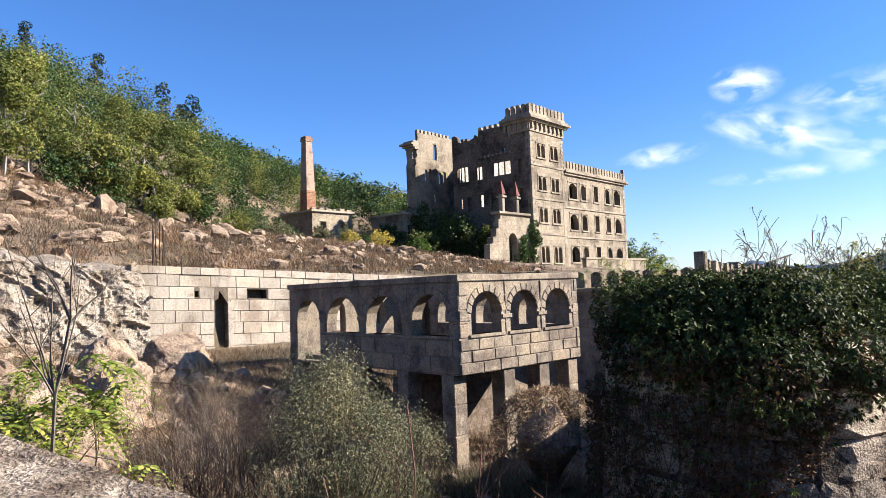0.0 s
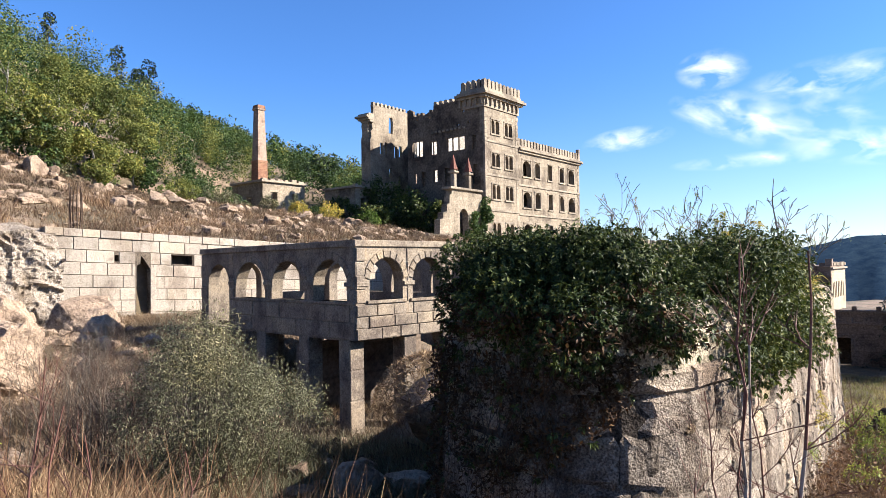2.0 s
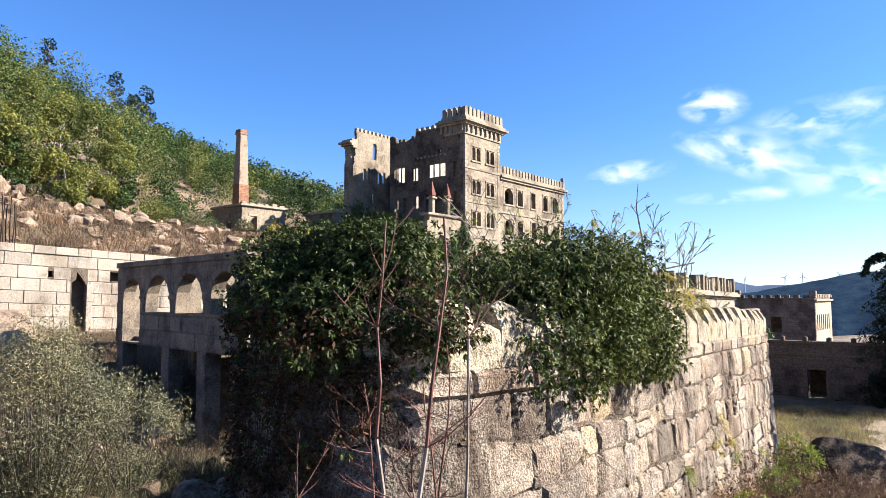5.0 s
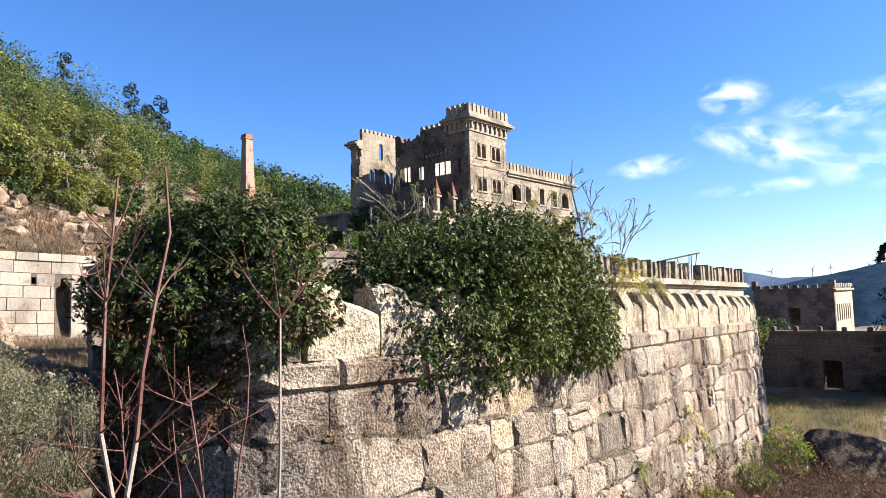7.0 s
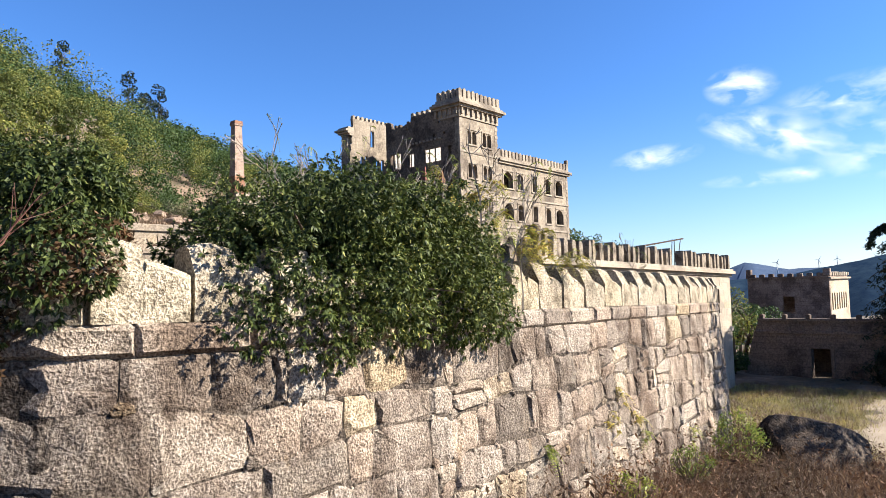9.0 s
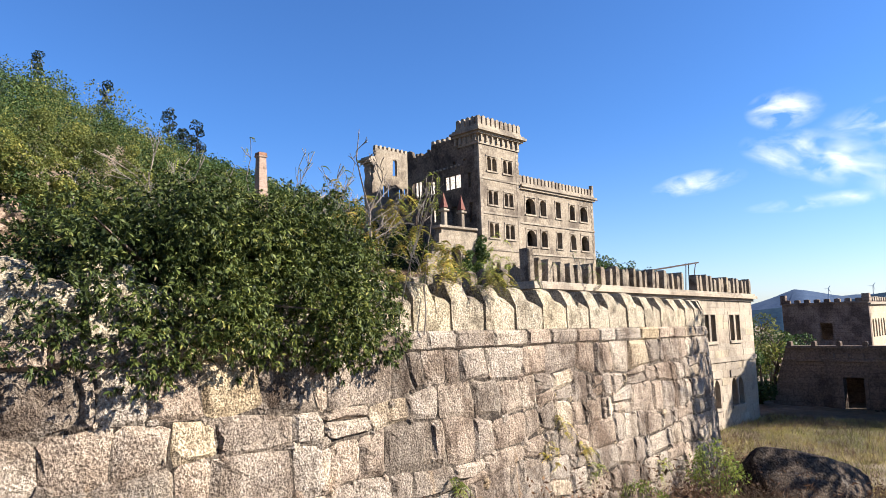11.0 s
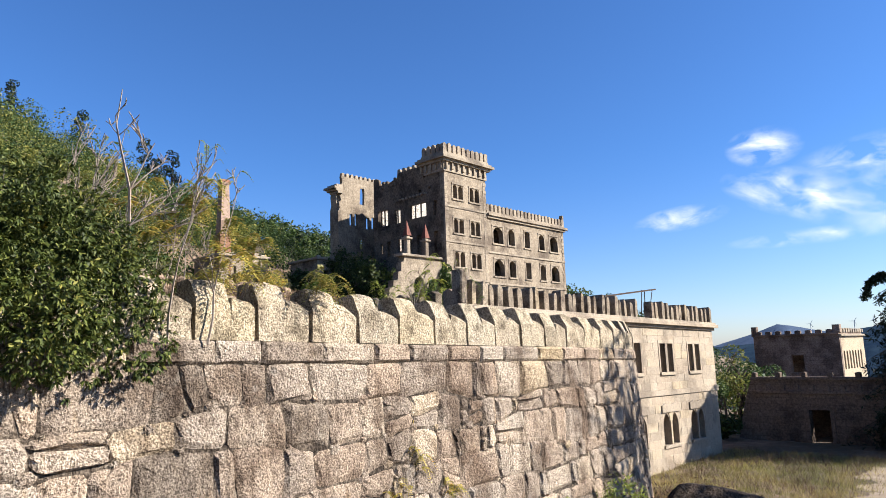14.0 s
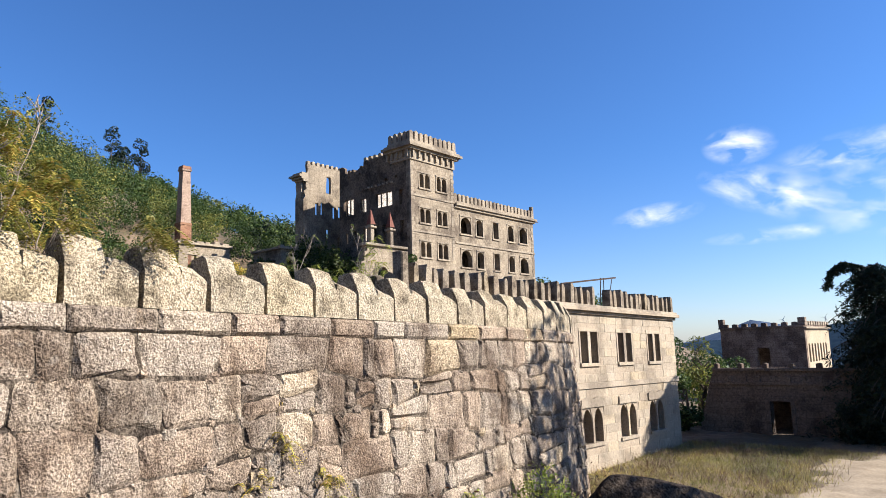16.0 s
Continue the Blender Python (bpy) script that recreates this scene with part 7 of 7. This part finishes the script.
# ivy and shrubs about the hotel's foot
for (s, d, r, H) in ((3.4, -3.5, 2.0, 3.6), (5.6, -4.0, 2.2, 4.6), (8.0, -3.5, 2.4, 5.2), (10.4, -3.0, 2.4, 5.8), (12.6, -3.0, 2.3, 6.2), (14.8, -3.5, 2.2, 6.6), (16.6, -5.0, 1.8, 4.5), (13.5, -7.5, 1.8, 3.4), (9.0, -8.0, 1.8, 2.6), (6.5, -9.0, 1.5, 2.2)):
    p = HT + V * s + U * d
    build_shrub("overgrown_shrub", "dark ivy-hung shrub at the foot of the hotel", p.x, p.y, r, H, 3000, 0.24, M_IVY, M_BARK, 0.6, None, 30)
for (a, b, r, H, mat) in ((27, 44, 1.3, 2.2, M_SHRUB), (29, 43, 1.0, 1.3, M_WOOD1), (31, 44, 1.1, 1.4, M_SHRUB), (25, 40, 1.0, 1.5, M_YELLOW), (27, 38, 1.2, 1.6, M_YELLOW), (23, 42, 0.9, 1.4, M_SHRUB), (33, 41, 1.2, 1.5, M_WOOD1), (30, 36, 1.2, 1.5, M_GREENF), (15, 42, 1.5, 2.0, M_WOOD2), (17, 44, 1.7, 2.4, M_WOOD1), (18.5, 42, 1.5, 1.7, M_SHRUB)):
    x, y = to_ab(a, b)
    build_shrub("hillside_shrub", "loose leafy shrub on the slope below the boiler house", x, y, r, H, 2600, 0.14, mat, M_TWIG, 0.45, None, 26)
for k in range(30):
    x, y = to_ab(random.uniform(6, 22), random.uniform(42, 55))
    build_shrub("low_scrub", "low leafy scrub on the upper slope", x, y, random.uniform(0.7, 1.3), random.uniform(0.8, 1.5), 1300, 0.13, random.choice((M_WOOD1, M_SHRUB, M_WOOD1, M_GREENF)), M_TWIG, 0.45, None, 16)
for (s, z0, z1) in ((-0.9, 6.2, 9.6), (-0.4, 7.5, 10.8), (-2.7, 6.0, 8.8)):
    p = HT + U * s - V * 0.35
    cs = [(p.x + random.gauss(0, 0.25), p.y + random.gauss(0, 0.25), random.uniform(z0, z1)) for _ in range(14)]
    pts, nr = clumps(cs, [0.4] * 14, 1200)
    o = thing("climbing_ivy", "green ivy climbing the ruined porch", "ivy", "ivy on the porch")
    quads_ob("foliage", leaves(pts, 0.2, 0.6, 0.2), M_WOOD1, o)

# ---- distance ----
def ridge(name, dist, profile, z_foot, label, mat, seed, rough):
    az = np.linspace(-60, 140, 260)
    el = np.interp(az, [p[0] for p in profile], [p[1] for p in profile])
    verts, faces = [], []
    for i, (q, e) in enumerate(zip(az, el)):
        w = noise.fractal(Vector((q * 0.35, seed, 0)), 0.9, 2.1, 5) * rough
        h = dist * math.tan(radians(e + w))
        x, y = math.sin(radians(q)), math.cos(radians(q))
        n1 = noise.fractal(Vector((q * 0.5, seed + 3, 0)), 1, 2, 4)
        for f, hh in ((0.72 + 0.05 * n1, z_foot), (0.86 + 0.04 * n1, z_foot + (h - z_foot) * 0.55), (1.0, h), (1.25, z_foot)):
            verts.append((x * dist * f, y * dist * f, hh))
    for i in range(len(az) - 1):
        for k in range(3):
            a = i * 4 + k
            faces.append((a, a + 4, a + 5, a + 1))
    return tagged(mesh_ob(name, verts, faces, mat, smooth=True), label, "mountain", kind="structure")


# Blue distance haze is mixed into both base colours.
M_FAR = plain("haze_blue_mountain", (0.085, 0.13, 0.22), (0.125, 0.175, 0.27), 0.012, 1.0, 0.0, 0.0, 0.0)
M_NEARHILL = plain("haze_blue_wooded_hill", (0.022, 0.045, 0.085), (0.045, 0.08, 0.12), 0.035, 1.0, 0.0, 0.0, 0.0)
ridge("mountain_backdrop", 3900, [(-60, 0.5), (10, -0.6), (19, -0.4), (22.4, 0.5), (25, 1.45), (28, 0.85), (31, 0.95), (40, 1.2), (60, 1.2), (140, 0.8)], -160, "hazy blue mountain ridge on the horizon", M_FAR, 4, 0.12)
ridge("hill_backdrop", 2300, [(-60, -1), (12, -0.6), (18, -0.3), (24, 0.1), (28, 0.4), (31.4, 1.05), (33.3, 1.5), (35, 1.8), (42, 1.9), (60, 1.6), (140, 1.0)], -160, "wooded hills coloured blue for haze below the far ridge", M_NEARHILL, 9, 0.08)


def build_turbine(az, dist, z, H):
    t = thing("wind_turbine", "distant white wind turbine on the ridge", "wind turbine", "wind turbines on the ridge")
    x, y = math.sin(radians(az)) * dist, math.cos(radians(az)) * dist
    mesh_ob("mast", *tube([(x, y, z - 30), (x, y, z + H)], [2.2, 1.4], 6), M_WHITE, t)
    side = Vector((math.cos(radians(az)), -math.sin(radians(az)), 0))
    hub = Vector((x, y, z + H))
    turn = random.uniform(0, 120)
    for k in range(3):
        a = radians(turn + 120 * k)
        mesh_ob("blade", *tube([hub, hub + side * math.cos(a) * H * 0.5 + Vector((0, 0, math.sin(a) * H * 0.5))], [1.8, 0.5], 4), M_WHITE, t)


for az, z in ((27.2, 62), (30.0, 66), (31.2, 70), (33.6, 76), (35.8, 84), (36.5, 86), (38.0, 88), (39.3, 90)):
    build_turbine(az, 3700, z - 14, 40)


def build_cloud(az, el, w, h, seed, lo, hi, label, lean=0.0):
    m, t, p = nodes_of("cloud_vapour")
    t.nodes.remove(p)
    co = t.nodes.new("ShaderNodeTexCoord").outputs["Object"]
    mp = t.nodes.new("ShaderNodeMapping")
    mp.inputs["Scale"].default_value, mp.inputs["Location"].default_value = (0.0075, 0.015, 1), (seed, seed * 0.7, 0)
    mp.inputs["Rotation"].default_value = (0, 0, 0.12)
    t.links.new(co, mp.inputs[0])
    n1 = noise_node(t, 0.8, 6, 0.5, mp.outputs[0])
    n1.inputs["Distortion"].default_value = 0.5
    dense = ramp(t, n1.outputs[0], [(lo, (0, 0, 0)), (hi, (1, 1, 1))])
    sp = t.nodes.new("ShaderNodeMapping")
    sp.inputs["Scale"].default_value = (2 / w, 2 / h, 0)
    t.links.new(co, sp.inputs[0])
    gr = t.nodes.new("ShaderNodeTexGradient")
    gr.gradient_type = "SPHERICAL"
    t.links.new(sp.outputs[0], gr.inputs[0])
    edge = ramp(t, gr.outputs[1], [(0.0, (0, 0, 0)), (0.7, (1, 1, 1))])
    thin = ramp(t, noise_node(t, 0.6, 4, 0.6, mp.outputs[0]).outputs[0], [(0.3, (0.15, 0.15, 0.15)), (0.62, (1, 1, 1))])
    a = mix(t, mix(t, dense.outputs[0], edge.outputs[0], 1.0, "MULTIPLY"), thin.outputs[0], 1.0, "MULTIPLY")
    em = t.nodes.new("ShaderNodeEmission")
    em.inputs[0].default_value, em.inputs[1].default_value = (0.93, 0.97, 1.0, 1), 0.6
    tr = t.nodes.new("ShaderNodeBsdfTransparent")
    ms = t.nodes.new("ShaderNodeMixShader")
    t.links.new(a, ms.inputs[0]), t.links.new(tr.outputs[0], ms.inputs[1]), t.links.new(em.outputs[0], ms.inputs[2])
    t.links.new(ms.outputs[0], t.nodes["Material Output"].inputs[0])
    D = 3300
    c = Vector((math.sin(radians(az)) * math.cos(radians(el)), math.cos(radians(az)) * math.cos(radians(el)), math.sin(radians(el)))) * D
    o = mesh_ob("cloud_backdrop", [(-w / 2, -h / 2, 0), (w / 2, -h / 2, 0), (w / 2, h / 2, 0), (-w / 2, h / 2, 0)], [(0, 1, 2, 3)], m)
    o.matrix_world = look(c, (0, 0, 0)) @ pose(0, 0, 0, 0, 180, lean)
    return tagged(o, label, "cloud", kind="structure")


build_cloud(25.4, 15.09, 330, 190, 3.7, 0.4, 0.62, "bright torn knot of white cloud", 0)
build_cloud(27.28, 11.32, 640, 230, 5.1, 0.38, 0.64, "wind-torn white cloud band", 17)
build_cloud(33.15, 13.3, 760, 200, 1.9, 0.4, 0.72, "thin veil of white cloud", -5)
build_cloud(35.16, 8.33, 640, 170, 7.3, 0.38, 0.68, "low white cloud streak", 5)
build_cloud(28.0, 7.92, 720, 80, 2.4, 0.38, 0.74, "faint low thread of cloud", -1)
build_cloud(18.72, 10.27, 440, 120, 8.2, 0.38, 0.64, "small white wisp of cloud", -6)
build_cloud(31.57, 10.43, 640, 260, 4.4, 0.42, 0.9, "faint haze of high cloud", 0)
